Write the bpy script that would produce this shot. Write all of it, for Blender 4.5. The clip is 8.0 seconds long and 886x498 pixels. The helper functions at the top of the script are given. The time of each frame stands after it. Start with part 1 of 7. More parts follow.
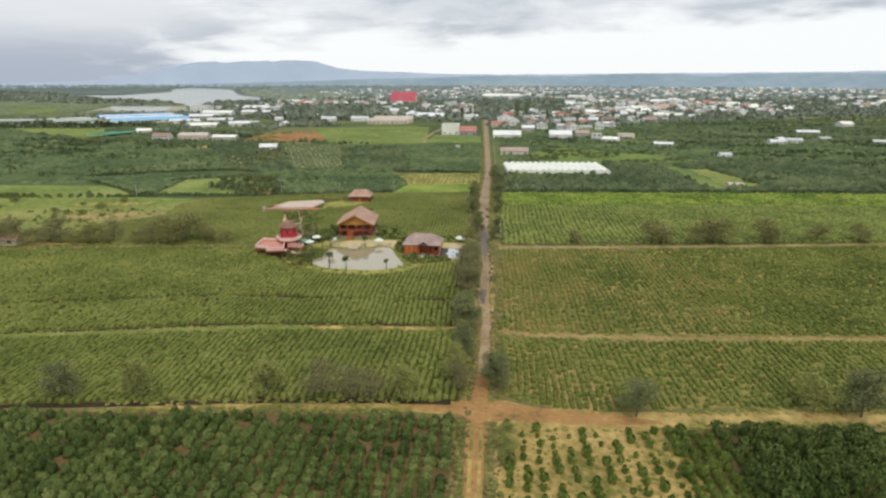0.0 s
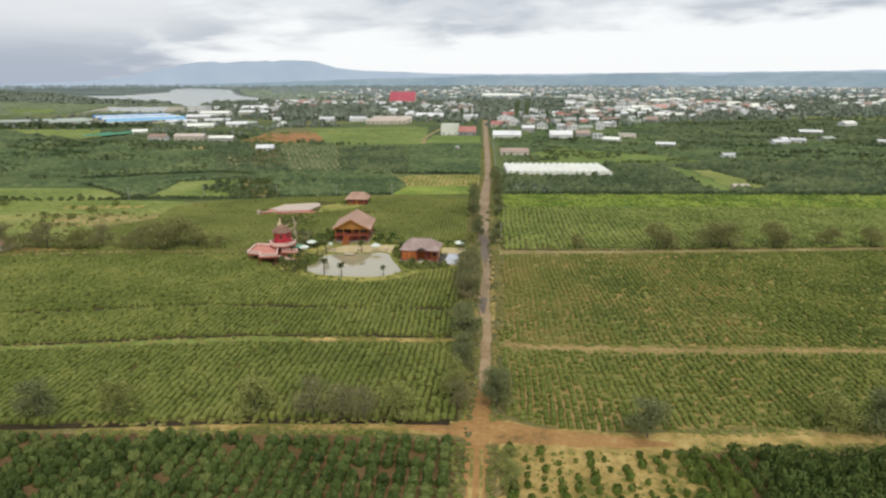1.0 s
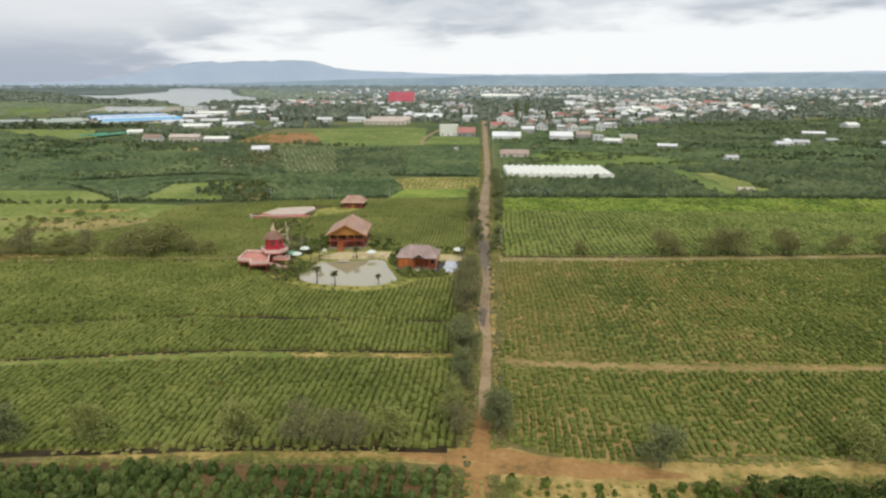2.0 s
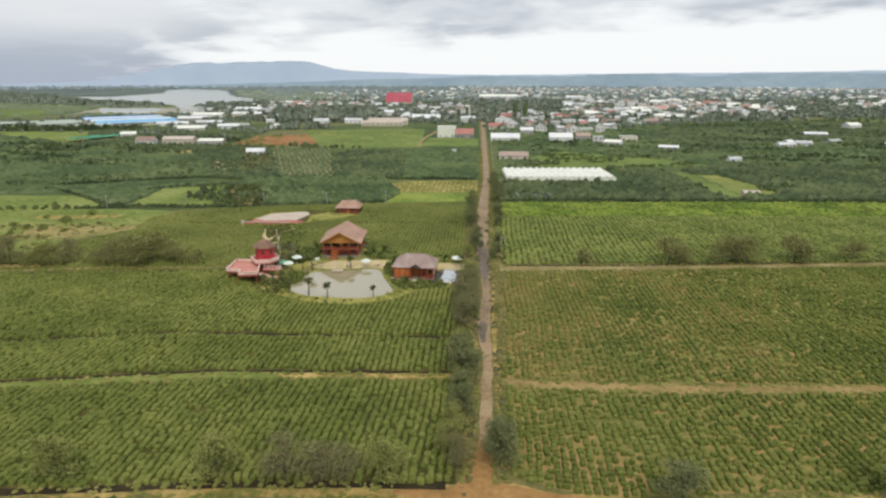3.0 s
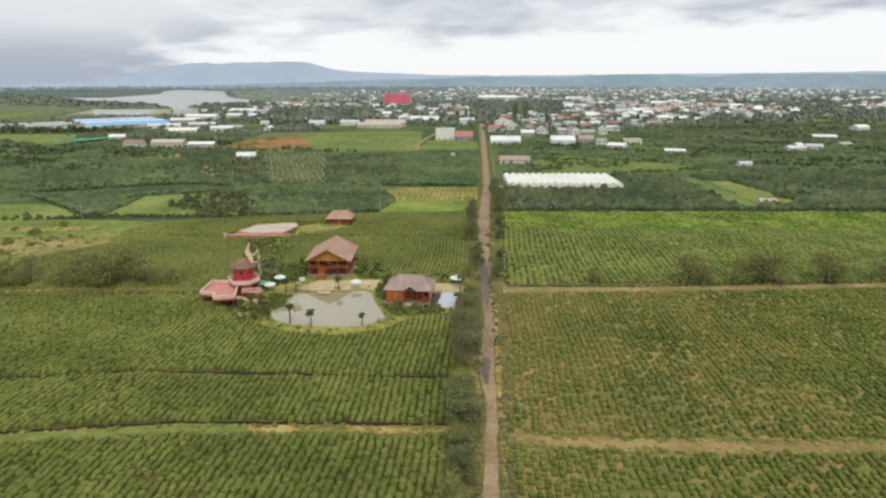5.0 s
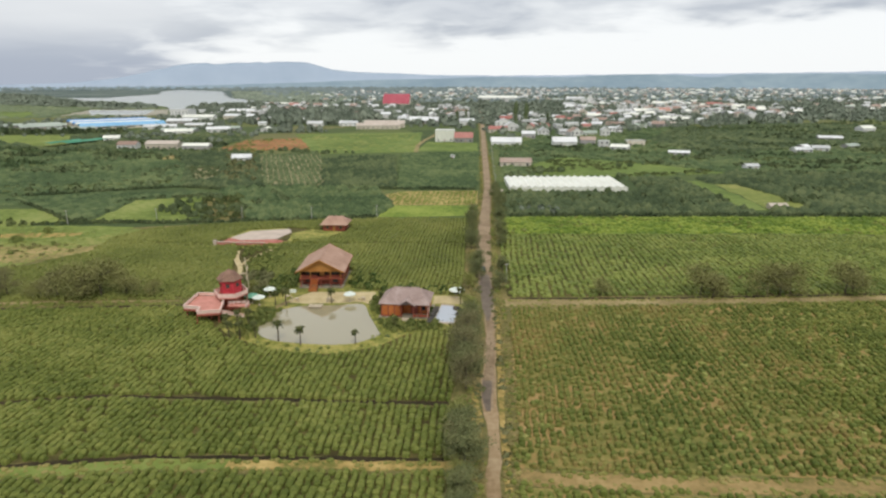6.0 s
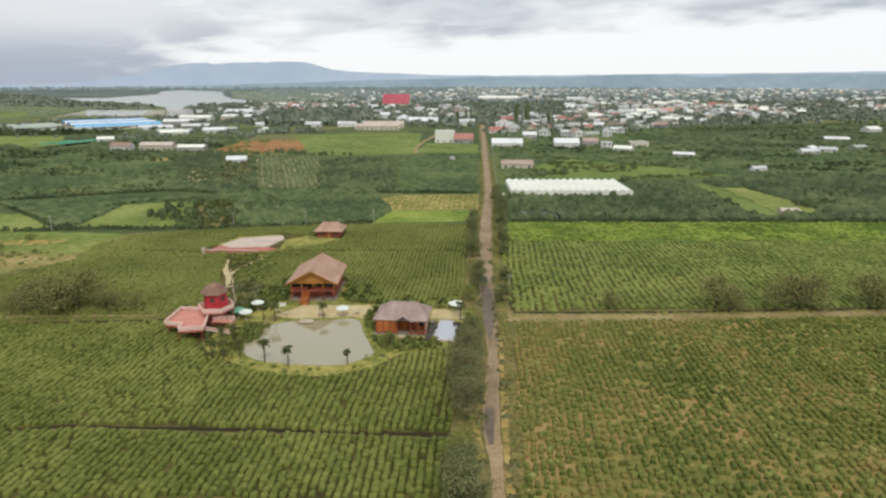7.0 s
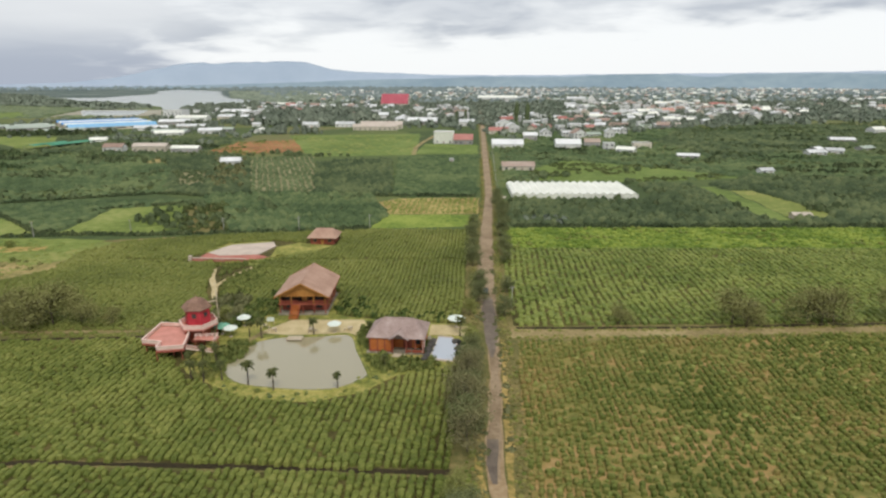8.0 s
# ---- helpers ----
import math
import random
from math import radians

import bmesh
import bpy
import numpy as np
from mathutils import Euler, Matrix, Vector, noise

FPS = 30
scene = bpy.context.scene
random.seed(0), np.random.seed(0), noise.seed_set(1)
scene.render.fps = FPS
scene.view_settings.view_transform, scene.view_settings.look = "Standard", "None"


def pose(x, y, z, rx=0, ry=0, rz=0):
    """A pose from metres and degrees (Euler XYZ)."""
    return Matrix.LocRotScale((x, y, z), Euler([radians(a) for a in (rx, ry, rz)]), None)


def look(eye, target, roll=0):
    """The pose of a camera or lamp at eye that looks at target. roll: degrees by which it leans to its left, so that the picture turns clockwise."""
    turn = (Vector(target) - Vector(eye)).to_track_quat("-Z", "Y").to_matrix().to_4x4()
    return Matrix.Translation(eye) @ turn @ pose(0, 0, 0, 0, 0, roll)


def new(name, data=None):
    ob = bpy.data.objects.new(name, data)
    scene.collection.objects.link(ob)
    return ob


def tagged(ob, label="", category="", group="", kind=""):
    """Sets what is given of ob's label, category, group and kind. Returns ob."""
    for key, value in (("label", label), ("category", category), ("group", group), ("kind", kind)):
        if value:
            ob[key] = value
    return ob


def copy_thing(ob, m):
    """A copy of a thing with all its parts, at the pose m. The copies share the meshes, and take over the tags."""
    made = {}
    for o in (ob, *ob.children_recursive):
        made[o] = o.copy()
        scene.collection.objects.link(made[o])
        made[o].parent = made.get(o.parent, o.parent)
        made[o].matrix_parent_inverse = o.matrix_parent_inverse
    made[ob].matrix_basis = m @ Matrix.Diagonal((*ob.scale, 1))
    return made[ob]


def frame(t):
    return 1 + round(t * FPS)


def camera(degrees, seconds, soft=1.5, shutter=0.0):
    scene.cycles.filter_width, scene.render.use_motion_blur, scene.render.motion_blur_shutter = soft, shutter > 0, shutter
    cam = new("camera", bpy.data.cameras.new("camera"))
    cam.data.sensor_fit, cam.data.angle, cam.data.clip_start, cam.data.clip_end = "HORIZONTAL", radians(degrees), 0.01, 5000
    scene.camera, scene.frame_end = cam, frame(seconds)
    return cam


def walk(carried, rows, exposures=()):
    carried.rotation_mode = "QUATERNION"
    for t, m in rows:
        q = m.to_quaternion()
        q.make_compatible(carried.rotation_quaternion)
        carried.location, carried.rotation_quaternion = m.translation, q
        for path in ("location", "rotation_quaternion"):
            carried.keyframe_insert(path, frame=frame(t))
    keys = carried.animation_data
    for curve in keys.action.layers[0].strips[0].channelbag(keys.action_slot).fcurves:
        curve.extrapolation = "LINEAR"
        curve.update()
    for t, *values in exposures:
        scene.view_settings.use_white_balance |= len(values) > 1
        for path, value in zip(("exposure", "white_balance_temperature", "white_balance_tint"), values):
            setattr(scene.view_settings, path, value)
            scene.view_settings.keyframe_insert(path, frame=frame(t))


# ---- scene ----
# ---------------------------------------------------------------- camera
cam = camera(72.0, 8.0, soft=2.4)
PATH = [
    (0, (0.408, 1.034, 60.883), (0.263, 2.953, 60.34), 0.1),
    (0.5, (0.328, 4.517, 60.873), (0.182, 6.436, 60.329), 0.1),
    (1, (0.15, 8.236, 60.891), (0.006, 10.156, 60.347), 0.0),
    (1.5, (-0.029, 12.248, 60.934), (-0.172, 14.168, 60.39), 0.1),
    (3, (-0.685, 25.46, 61.343), (-0.82, 27.38, 60.801), 0.0),
    (3.5, (-1.048, 30.2, 61.491), (-1.181, 32.121, 60.949), 0.0),
    (4, (-1.326, 35.063, 61.612), (-1.457, 36.984, 61.07), -0.0),
    (4.5, (-1.518, 39.978, 61.682), (-1.649, 41.899, 61.141), -0.0),
    (6, (-2.043, 55.501, 61.941), (-2.174, 57.422, 61.401), -0.0),
    (6.5, (-2.251, 60.915, 61.992), (-2.382, 62.836, 61.451), -0.0),
    (7, (-2.519, 66.395, 62.016), (-2.65, 68.316, 61.476), -0.0),
    (7.5, (-2.833, 71.878, 62.011), (-2.963, 73.799, 61.469), -0.0),
    (8, (-3.059, 77.412, 61.985), (-3.188, 79.333, 61.444), -0.0),
]
walk(cam, [(t, look(eye, target, roll)) for t, eye, target, roll in PATH], exposures=[(0, 0.025), (2.5, 0.0), (8, 0.0)])

# ---------------------------------------------------------------- overcast sky and sun
SUN_ELEVATION, SUN_AZIMUTH = radians(54), radians(163)      # azimuth from +y, clockwise


def cloudy_world():
    w = bpy.data.worlds.new("overcast_sky")
    scene.world = w
    w.use_nodes = True
    nt = w.node_tree
    nt.nodes.clear()
    N, L = nt.nodes.new, nt.links.new

    def math_node(op, a, b=None, clamp=False):
        n = N("ShaderNodeMath")
        n.operation, n.use_clamp = op, clamp
        for i, v in enumerate((a, b)):
            if v is None:
                continue
            if isinstance(v, (int, float)):
                n.inputs[i].default_value = v
            else:
                L(v, n.inputs[i])
        return n.outputs[0]

    def smooth(v, lo, hi):
        n = N("ShaderNodeMapRange")
        n.interpolation_type = "SMOOTHSTEP"
        L(v, n.inputs["Value"])
        n.inputs["From Min"].default_value, n.inputs["From Max"].default_value = lo, hi
        return n.outputs["Result"]

    def mix(f, a, b):
        n = N("ShaderNodeMix")
        n.data_type = "RGBA"
        if isinstance(f, (int, float)):
            n.inputs["Factor"].default_value = f
        else:
            L(f, n.inputs["Factor"])
        for s, v in ((6, a), (7, b)):
            if isinstance(v, tuple):
                n.inputs[s].default_value = (*v, 1)
            else:
                L(v, n.inputs[s])
        return n.outputs[2]

    tc = N("ShaderNodeTexCoord").outputs["Generated"]
    sep = N("ShaderNodeSeparateXYZ")
    L(tc, sep.inputs[0])
    x, y, z = sep.outputs
    up = math_node("MAXIMUM", z, 0.0)
    deep = math_node("ADD", up, 0.15)
    flat = N("ShaderNodeCombineXYZ")
    L(math_node("DIVIDE", x, deep), flat.inputs[0])
    L(math_node("DIVIDE", y, deep), flat.inputs[1])

    def cloud(scale, detail, rough, shift, distort=0.3):
        n = N("ShaderNodeTexNoise")
        n.inputs["Scale"].default_value, n.inputs["Detail"].default_value = scale, detail
        n.inputs["Roughness"].default_value, n.inputs["Distortion"].default_value = rough, distort
        m = N("ShaderNodeVectorMath")
        m.operation = "ADD"
        m.inputs[1].default_value = (shift, shift * 0.7, shift * 0.3)
        L(flat.outputs[0], m.inputs[0])
        L(m.outputs[0], n.inputs["Vector"])
        return n.outputs["Fac"]

    big = smooth(cloud(0.8, 5, 0.5, 3.1), 0.38, 0.64)
    fine = smooth(cloud(2.0, 5, 0.5, 9.7), 0.34, 0.68)
    clouds = math_node("ADD", math_node("MULTIPLY", big, 0.55), math_node("MULTIPLY", fine, 0.45))
    # the bright clear strip low over the far land
    edge = math_node("ADD", math_node("ADD", z, math_node("MULTIPLY", x, -0.036)), math_node("MULTIPLY", fine, 0.022))
    clouds = math_node("MULTIPLY", clouds, smooth(edge, 0.058, 0.095))
    # the cloud sheet thins towards the middle heights and thickens again overhead
    thin_sheet = math_node("MULTIPLY", smooth(z, 0.13, 0.24), math_node("SUBTRACT", 1.0, smooth(z, 0.30, 0.52)))
    clouds = math_node("MULTIPLY", clouds, math_node("SUBTRACT", 1.0, math_node("MULTIPLY", thin_sheet, 0.7)))
    # the rain cloud over the mountains
    toward = math_node("ADD", math_node("MULTIPLY", x, -0.655), math_node("MULTIPLY", y, 0.755))
    rain = smooth(math_node("ADD", toward, math_node("MULTIPLY", fine, 0.02)), 0.955, 0.998)
    body = mix(clouds, (0.97, 0.99, 1.0), (0.46, 0.50, 0.57))
    body = mix(math_node("MULTIPLY", rain, 0.88), body, mix(smooth(z, 0.018, 0.085), (0.35, 0.405, 0.515), (0.80, 0.82, 0.845)))
    sky = N("ShaderNodeTexSky")
    sky.sky_type, sky.sun_disc = "NISHITA", False
    sky.sun_elevation, sky.sun_rotation = SUN_ELEVATION, SUN_AZIMUTH
    sky_dim = N("ShaderNodeVectorMath")
    sky_dim.operation = "SCALE"
    L(sky.outputs[0], sky_dim.inputs[0])
    sky_dim.inputs["Scale"].default_value = 0.12
    total = mix(0.94, sky_dim.outputs[0], body)
    bg = N("ShaderNodeBackground")
    L(total, bg.inputs["Color"])
    bg.inputs["Strength"].default_value = 1.0
    L(bg.outputs[0], N("ShaderNodeOutputWorld").inputs["Surface"])


cloudy_world()
sun = new("sun", bpy.data.lights.new("sun", "SUN"))
sun.data.energy, sun.data.angle, sun.data.color = 1.6, radians(14), (1.0, 0.94, 0.82)
sun_way = Vector((math.sin(SUN_AZIMUTH) * math.cos(SUN_ELEVATION), math.cos(SUN_AZIMUTH) * math.cos(SUN_ELEVATION), math.sin(SUN_ELEVATION)))
sun.matrix_world = look(sun_way * 400, (0, 0, 0))

# ---------------------------------------------------------------- materials


def mat(name, stops, coarse=0.05, fine=0.8, rough=0.85, bump=0.0, bump_scale=6.0, vary="", amount=0.35,
        metal=0.0, gloss=0.15, place="world", stretch=(1, 1, 1), fine_share=0.45, contrast=1.7):
    """A procedural surface: noise at two sizes runs through the colours, and every loose piece differs a little."""
    m = bpy.data.materials.new(name)
    m.use_nodes = True
    nt = m.node_tree
    N, L = nt.nodes.new, nt.links.new
    out = nt.nodes["Principled BSDF"]
    out.inputs["Roughness"].default_value, out.inputs["Metallic"].default_value = rough, metal
    out.inputs["Specular IOR Level"].default_value = gloss
    src = N("ShaderNodeNewGeometry").outputs["Position"] if place == "world" else N("ShaderNodeTexCoord").outputs["Object"]
    mp = N("ShaderNodeMapping")
    mp.inputs["Scale"].default_value = stretch
    L(src, mp.inputs["Vector"])

    def noise_at(scale, detail):
        n = N("ShaderNodeTexNoise")
        n.inputs["Scale"].default_value, n.inputs["Detail"].default_value = scale, detail
        n.inputs["Roughness"].default_value = 0.6
        L(mp.outputs[0], n.inputs["Vector"])
        return n.outputs["Fac"]

    def mathn(op, *values):
        n = N("ShaderNodeMath")
        n.operation = op
        for i, v in enumerate(values):
            if isinstance(v, (int, float)):
                n.inputs[i].default_value = v
            else:
                L(v, n.inputs[i])
        return n.outputs[0]

    a, b = noise_at(coarse, 4), noise_at(fine, 6)
    f = mathn("ADD", mathn("MULTIPLY", a, 1 - fine_share), mathn("MULTIPLY", b, fine_share))
    f = mathn("MULTIPLY_ADD", mathn("SUBTRACT", f, 0.5), contrast, 0.5)
    if vary:
        if vary == "island":
            r = N("ShaderNodeNewGeometry").outputs["Random Per Island"]
        else:
            r = N("ShaderNodeObjectInfo").outputs["Random"]
        f = mathn("ADD", f, mathn("MULTIPLY", mathn("SUBTRACT", r, 0.5), amount))
    ramp = N("ShaderNodeValToRGB")
    L(f, ramp.inputs["Fac"])
    while len(ramp.color_ramp.elements) < len(stops):
        ramp.color_ramp.elements.new(0.5)
    for e, (p, c) in zip(ramp.color_ramp.elements, stops):
        e.position, e.color = p, (*c, 1)
    L(ramp.outputs[0], out.inputs["Base Color"])
    if bump:
        bn = N("ShaderNodeBump")
        bn.inputs["Strength"].default_value = bump
        bn.inputs["Distance"].default_value = 0.5 / bump_scale
        L(noise_at(bump_scale, 5), bn.inputs["Height"])
        L(bn.outputs[0], out.inputs["Normal"])
    return m


def water_mat(name, deep, rough):
    m = bpy.data.materials.new(name)
    m.use_nodes = True
    nt = m.node_tree
    N, L = nt.nodes.new, nt.links.new
    out = nt.nodes["Principled BSDF"]
    out.inputs["Base Color"].default_value = (*deep, 1)
    out.inputs["Roughness"].default_value, out.inputs["IOR"].default_value = rough, 1.9
    out.inputs["Specular IOR Level"].default_value = 0.5
    pos = N("ShaderNodeNewGeometry").outputs["Position"]
    n = N("ShaderNodeTexNoise")
    n.inputs["Scale"].default_value, n.inputs["Detail"].default_value = 1.6, 3
    L(pos, n.inputs["Vector"])
    b = N("ShaderNodeBump")
    b.inputs["Strength"].default_value, b.inputs["Distance"].default_value = 0.025, 0.1
    L(n.outputs["Fac"], b.inputs["Height"])
    L(b.outputs[0], out.inputs["Normal"])
    return m


def ground_mat():
    """Farm land seen from far: a patchwork of plots with hedges and rough ground between."""
    m = bpy.data.materials.new("farm_land")
    m.use_nodes = True
    nt = m.node_tree
    N, L = nt.nodes.new, nt.links.new
    out = nt.nodes["Principled BSDF"]
    out.inputs["Roughness"].default_value, out.inputs["Specular IOR Level"].default_value = 0.95, 0.1
    pos = N("ShaderNodeNewGeometry").outputs["Position"]
    warp = N("ShaderNodeTexNoise")
    warp.inputs["Scale"].default_value, warp.inputs["Detail"].default_value = 0.012, 3
    L(pos, warp.inputs["Vector"])
    shift = N("ShaderNodeVectorMath")
    shift.operation = "MULTIPLY_ADD"
    L(warp.outputs["Color"], shift.inputs[0])
    shift.inputs[1].default_value = (70, 70, 0)
    L(pos, shift.inputs[2])
    cells = N("ShaderNodeTexVoronoi")
    cells.inputs["Scale"].default_value = 0.011
    L(shift.outputs[0], cells.inputs["Vector"])
    sep = N("ShaderNodeSeparateColor")
    L(cells.outputs["Color"], sep.inputs[0])
    n = N("ShaderNodeTexNoise")
    n.inputs["Scale"].default_value, n.inputs["Detail"].default_value = 0.14, 9
    L(pos, n.inputs["Vector"])
    add = N("ShaderNodeMath")
    add.operation = "MULTIPLY_ADD"
    L(sep.outputs[0], add.inputs[0])
    add.inputs[1].default_value = 0.55
    half = N("ShaderNodeMath")
    half.operation = "MULTIPLY"
    half.inputs[1].default_value = 0.5
    L(n.outputs["Fac"], half.inputs[0])
    L(half.outputs[0], add.inputs[2])
    ramp = N("ShaderNodeValToRGB")
    L(add.outputs[0], ramp.inputs["Fac"])
    stops = ((0.2, (0.058, 0.084, 0.036)), (0.42, (0.078, 0.108, 0.041)), (0.6, (0.10, 0.13, 0.047)), (0.74, (0.135, 0.158, 0.056)), (0.85, (0.18, 0.16, 0.08)))
    while len(ramp.color_ramp.elements) < len(stops):
        ramp.color_ramp.elements.new(0.5)
    for e, (p, c) in zip(ramp.color_ramp.elements, stops):
        e.position, e.color = p, (*c, 1)
    L(ramp.outputs[0], out.inputs["Base Color"])
    return m


LAND = ground_mat()
TEA = mat("tea_leaves", ((0.28, (0.080, 0.102, 0.023)), (0.5, (0.137, 0.161, 0.038)), (0.72, (0.212, 0.222, 0.060))), 0.035, 1.4, 0.6, 0.5, 5, "island", 0.2, gloss=0.06)
TEA_BRIGHT = mat("bright_tea_leaves", ((0.28, (0.090, 0.122, 0.029)), (0.5, (0.158, 0.194, 0.048)), (0.72, (0.24, 0.265, 0.073))), 0.035, 1.2, 0.6, 0.5, 5, "island", 0.2, gloss=0.06)
TEA_OLIVE = mat("olive_tea_leaves", ((0.28, (0.096, 0.114, 0.030)), (0.5, (0.144, 0.163, 0.042)), (0.72, (0.200, 0.210, 0.060))), 0.03, 1.0, 0.65, 0.4, 5, "island", 0.12, gloss=0.06)
TEA_DEEP = mat("deep_green_tea_leaves", ((0.28, (0.070, 0.093, 0.021)), (0.5, (0.122, 0.146, 0.034)), (0.72, (0.195, 0.205, 0.054))), 0.035, 1.4, 0.6, 0.5, 5, "island", 0.25, gloss=0.06)
TEA_DRY = mat("sparse_tea_leaves", ((0.28, (0.087, 0.112, 0.027)), (0.46, (0.133, 0.155, 0.040)), (0.6, (0.181, 0.177, 0.050)), (0.74, (0.246, 0.190, 0.068))), 0.04, 1.4, 0.65, 0.5, 5, "island", 0.2, gloss=0.06, contrast=2.3)
COFFEE = mat("coffee_leaves", ((0.2, (0.036, 0.056, 0.016)), (0.5, (0.086, 0.124, 0.034)), (0.8, (0.182, 0.204, 0.066))), 0.05, 1.5, 0.45, 0.0, 5, "island", 0.45, gloss=0.06)
COFFEE_DEEP = mat("deep_green_coffee_leaves", ((0.2, (0.030, 0.050, 0.013)), (0.5, (0.068, 0.105, 0.027)), (0.8, (0.142, 0.168, 0.052))), 0.05, 1.5, 0.45, 0.0, 5, "island", 0.4, gloss=0.06)
COFFEE_PALE = mat("young_coffee_leaves", ((0.2, (0.048, 0.077, 0.016)), (0.5, (0.103, 0.147, 0.030)), (0.8, (0.185, 0.216, 0.053))), 0.2, 1.5, 0.5, 0.0, 5, "island", 0.4, gloss=0.06)
LEAF_DARK = mat("dark_tree_leaves", ((0.2, (0.088, 0.108, 0.050)), (0.5, (0.165, 0.182, 0.080)), (0.8, (0.275, 0.272, 0.120))), 0.2, 1.2, 0.65, 0.0, 5, "island", 0.16, gloss=0.04, contrast=1.0)
LEAF_YELLOW = mat("yellow_green_leaves", ((0.2, (0.130, 0.143, 0.042)), (0.5, (0.235, 0.250, 0.078)), (0.8, (0.36, 0.355, 0.125))), 0.2, 1.2, 0.65, 0.0, 5, "island", 0.16, gloss=0.04, contrast=1.0)
LEAF_DRY = mat("dry_grey_brown_leaves", ((0.2, (0.118, 0.112, 0.056)), (0.5, (0.188, 0.176, 0.086)), (0.8, (0.282, 0.258, 0.128))), 0.2, 1.2, 0.7, 0.0, 5, "island", 0.2, gloss=0.04, contrast=1.0)
BARK = mat("grey_bark", ((0.3, (0.07, 0.055, 0.04)), (0.7, (0.16, 0.13, 0.10))), 0.6, 5, 0.9, 0.4, 12, place="object")
SOIL_TEA = mat("soil_under_tea", ((0.3, (0.050, 0.042, 0.015)), (0.5, (0.085, 0.078, 0.025)), (0.72, (0.150, 0.119, 0.041))), 0.05, 0.9, 0.95)
SOIL_DRY = mat("weedy_soil", ((0.28, (0.134, 0.140, 0.038)), (0.5, (0.230, 0.207, 0.063)), (0.62, (0.319, 0.213, 0.084)), (0.74, (0.370, 0.258, 0.112))), 0.05, 0.5, 0.95, contrast=2.3)
# ditch soil made near black, with the tea hedge's shade in the colour
SOIL_DITCH = mat("shade_dark_ditch_soil", ((0.3, (0.022, 0.018, 0.010)), (0.7, (0.055, 0.042, 0.022))), 0.1, 1.5, 0.95)
VERGE = mat("olive_brown_verge", ((0.28, (0.09, 0.095, 0.03)), (0.5, (0.155, 0.14, 0.05)), (0.72, (0.27, 0.21, 0.09))), 0.09, 0.9, 0.95)
SOIL_RED = mat("reddish_plantation_soil", ((0.3, (0.082, 0.056, 0.024)), (0.5, (0.140, 0.088, 0.038)), (0.72, (0.205, 0.135, 0.064))), 0.06, 0.9, 0.95)
# leaf colour lightened and greyed to carry distance haze
LEAF_FAR = mat("haze_greyed_far_leaves", ((0.2, (0.134, 0.166, 0.126)), (0.5, (0.192, 0.226, 0.172)), (0.8, (0.276, 0.304, 0.236))), 0.01, 0.1, 1.0, 0.0, 5, "island", 0.3, gloss=0.03)
LEAF_MID = mat("mid_distance_tree_leaves", ((0.2, (0.08, 0.1, 0.04)), (0.5, (0.115, 0.14, 0.055)), (0.8, (0.16, 0.185, 0.07))), 0.03, 0.3, 0.9, 0.0, 5, "island", 0.3, gloss=0.04)
LEAF_SLOPE = mat("dark_green_slope_leaves", ((0.2, (0.085, 0.115, 0.055)), (0.5, (0.13, 0.165, 0.08)), (0.8, (0.195, 0.23, 0.115))), 0.03, 0.3, 0.9, 0.0, 5, "island", 0.3, gloss=0.04)
LEAF_BROWN = mat("brownish_green_leaves", ((0.2, (0.108, 0.117, 0.054)), (0.5, (0.162, 0.168, 0.078)), (0.8, (0.238, 0.232, 0.116))), 0.05, 0.5, 0.9, 0.0, 5, "island", 0.3, gloss=0.04)
GARDEN_LEAF = mat("garden_shrub_leaves", ((0.2, (0.095, 0.122, 0.038)), (0.5, (0.148, 0.178, 0.052)), (0.8, (0.235, 0.245, 0.078))), 0.2, 1.0, 0.8, 0.0, 5, "island", 0.4, gloss=0.05)
YARD_LEAF = mat("yellow_green_shrub_leaves", ((0.2, (0.17, 0.19, 0.05)), (0.5, (0.27, 0.275, 0.075)), (0.8, (0.38, 0.35, 0.12))), 0.2, 1.0, 0.8, 0.0, 5, "island", 0.4, gloss=0.05)
PALM_LEAF = mat("dark_olive_palm_leaves", ((0.2, (0.045, 0.055, 0.02)), (0.5, (0.075, 0.085, 0.03)), (0.8, (0.12, 0.12, 0.045))), 0.3, 1.5, 0.7, 0.0, 5, "object", 0.3, gloss=0.05)
YARD = mat("bright_yellow_green_lawn", ((0.3, (0.125, 0.145, 0.036)), (0.5, (0.225, 0.23, 0.055)), (0.7, (0.36, 0.32, 0.10))), 0.12, 0.8, 0.95, contrast=2.4)
# leaf colour blued to paint distance haze over the horizon woods
LEAF_HORIZON = mat("haze_tinted_horizon_woods", ((0.2, (0.138, 0.175, 0.176)), (0.5, (0.172, 0.21, 0.208)), (0.8, (0.22, 0.255, 0.245))), 0.004, 0.03, 1.0, 0.0, 5, "island", 0.3, gloss=0.02)
# plot green paled, haze included in the colour
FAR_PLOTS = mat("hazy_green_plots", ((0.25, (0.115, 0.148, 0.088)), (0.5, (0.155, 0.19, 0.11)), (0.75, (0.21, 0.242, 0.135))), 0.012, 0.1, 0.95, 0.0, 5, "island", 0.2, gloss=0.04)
# far canopy greens, with a little blue added for haze
COFFEE_FAR = mat("far_coffee_canopy", ((0.25, (0.060, 0.090, 0.042)), (0.5, (0.092, 0.130, 0.058)), (0.75, (0.146, 0.180, 0.078))), 0.02, 0.14, 0.9, 0.5, 0.7, "island", 0.3, gloss=0.05, contrast=2.4)
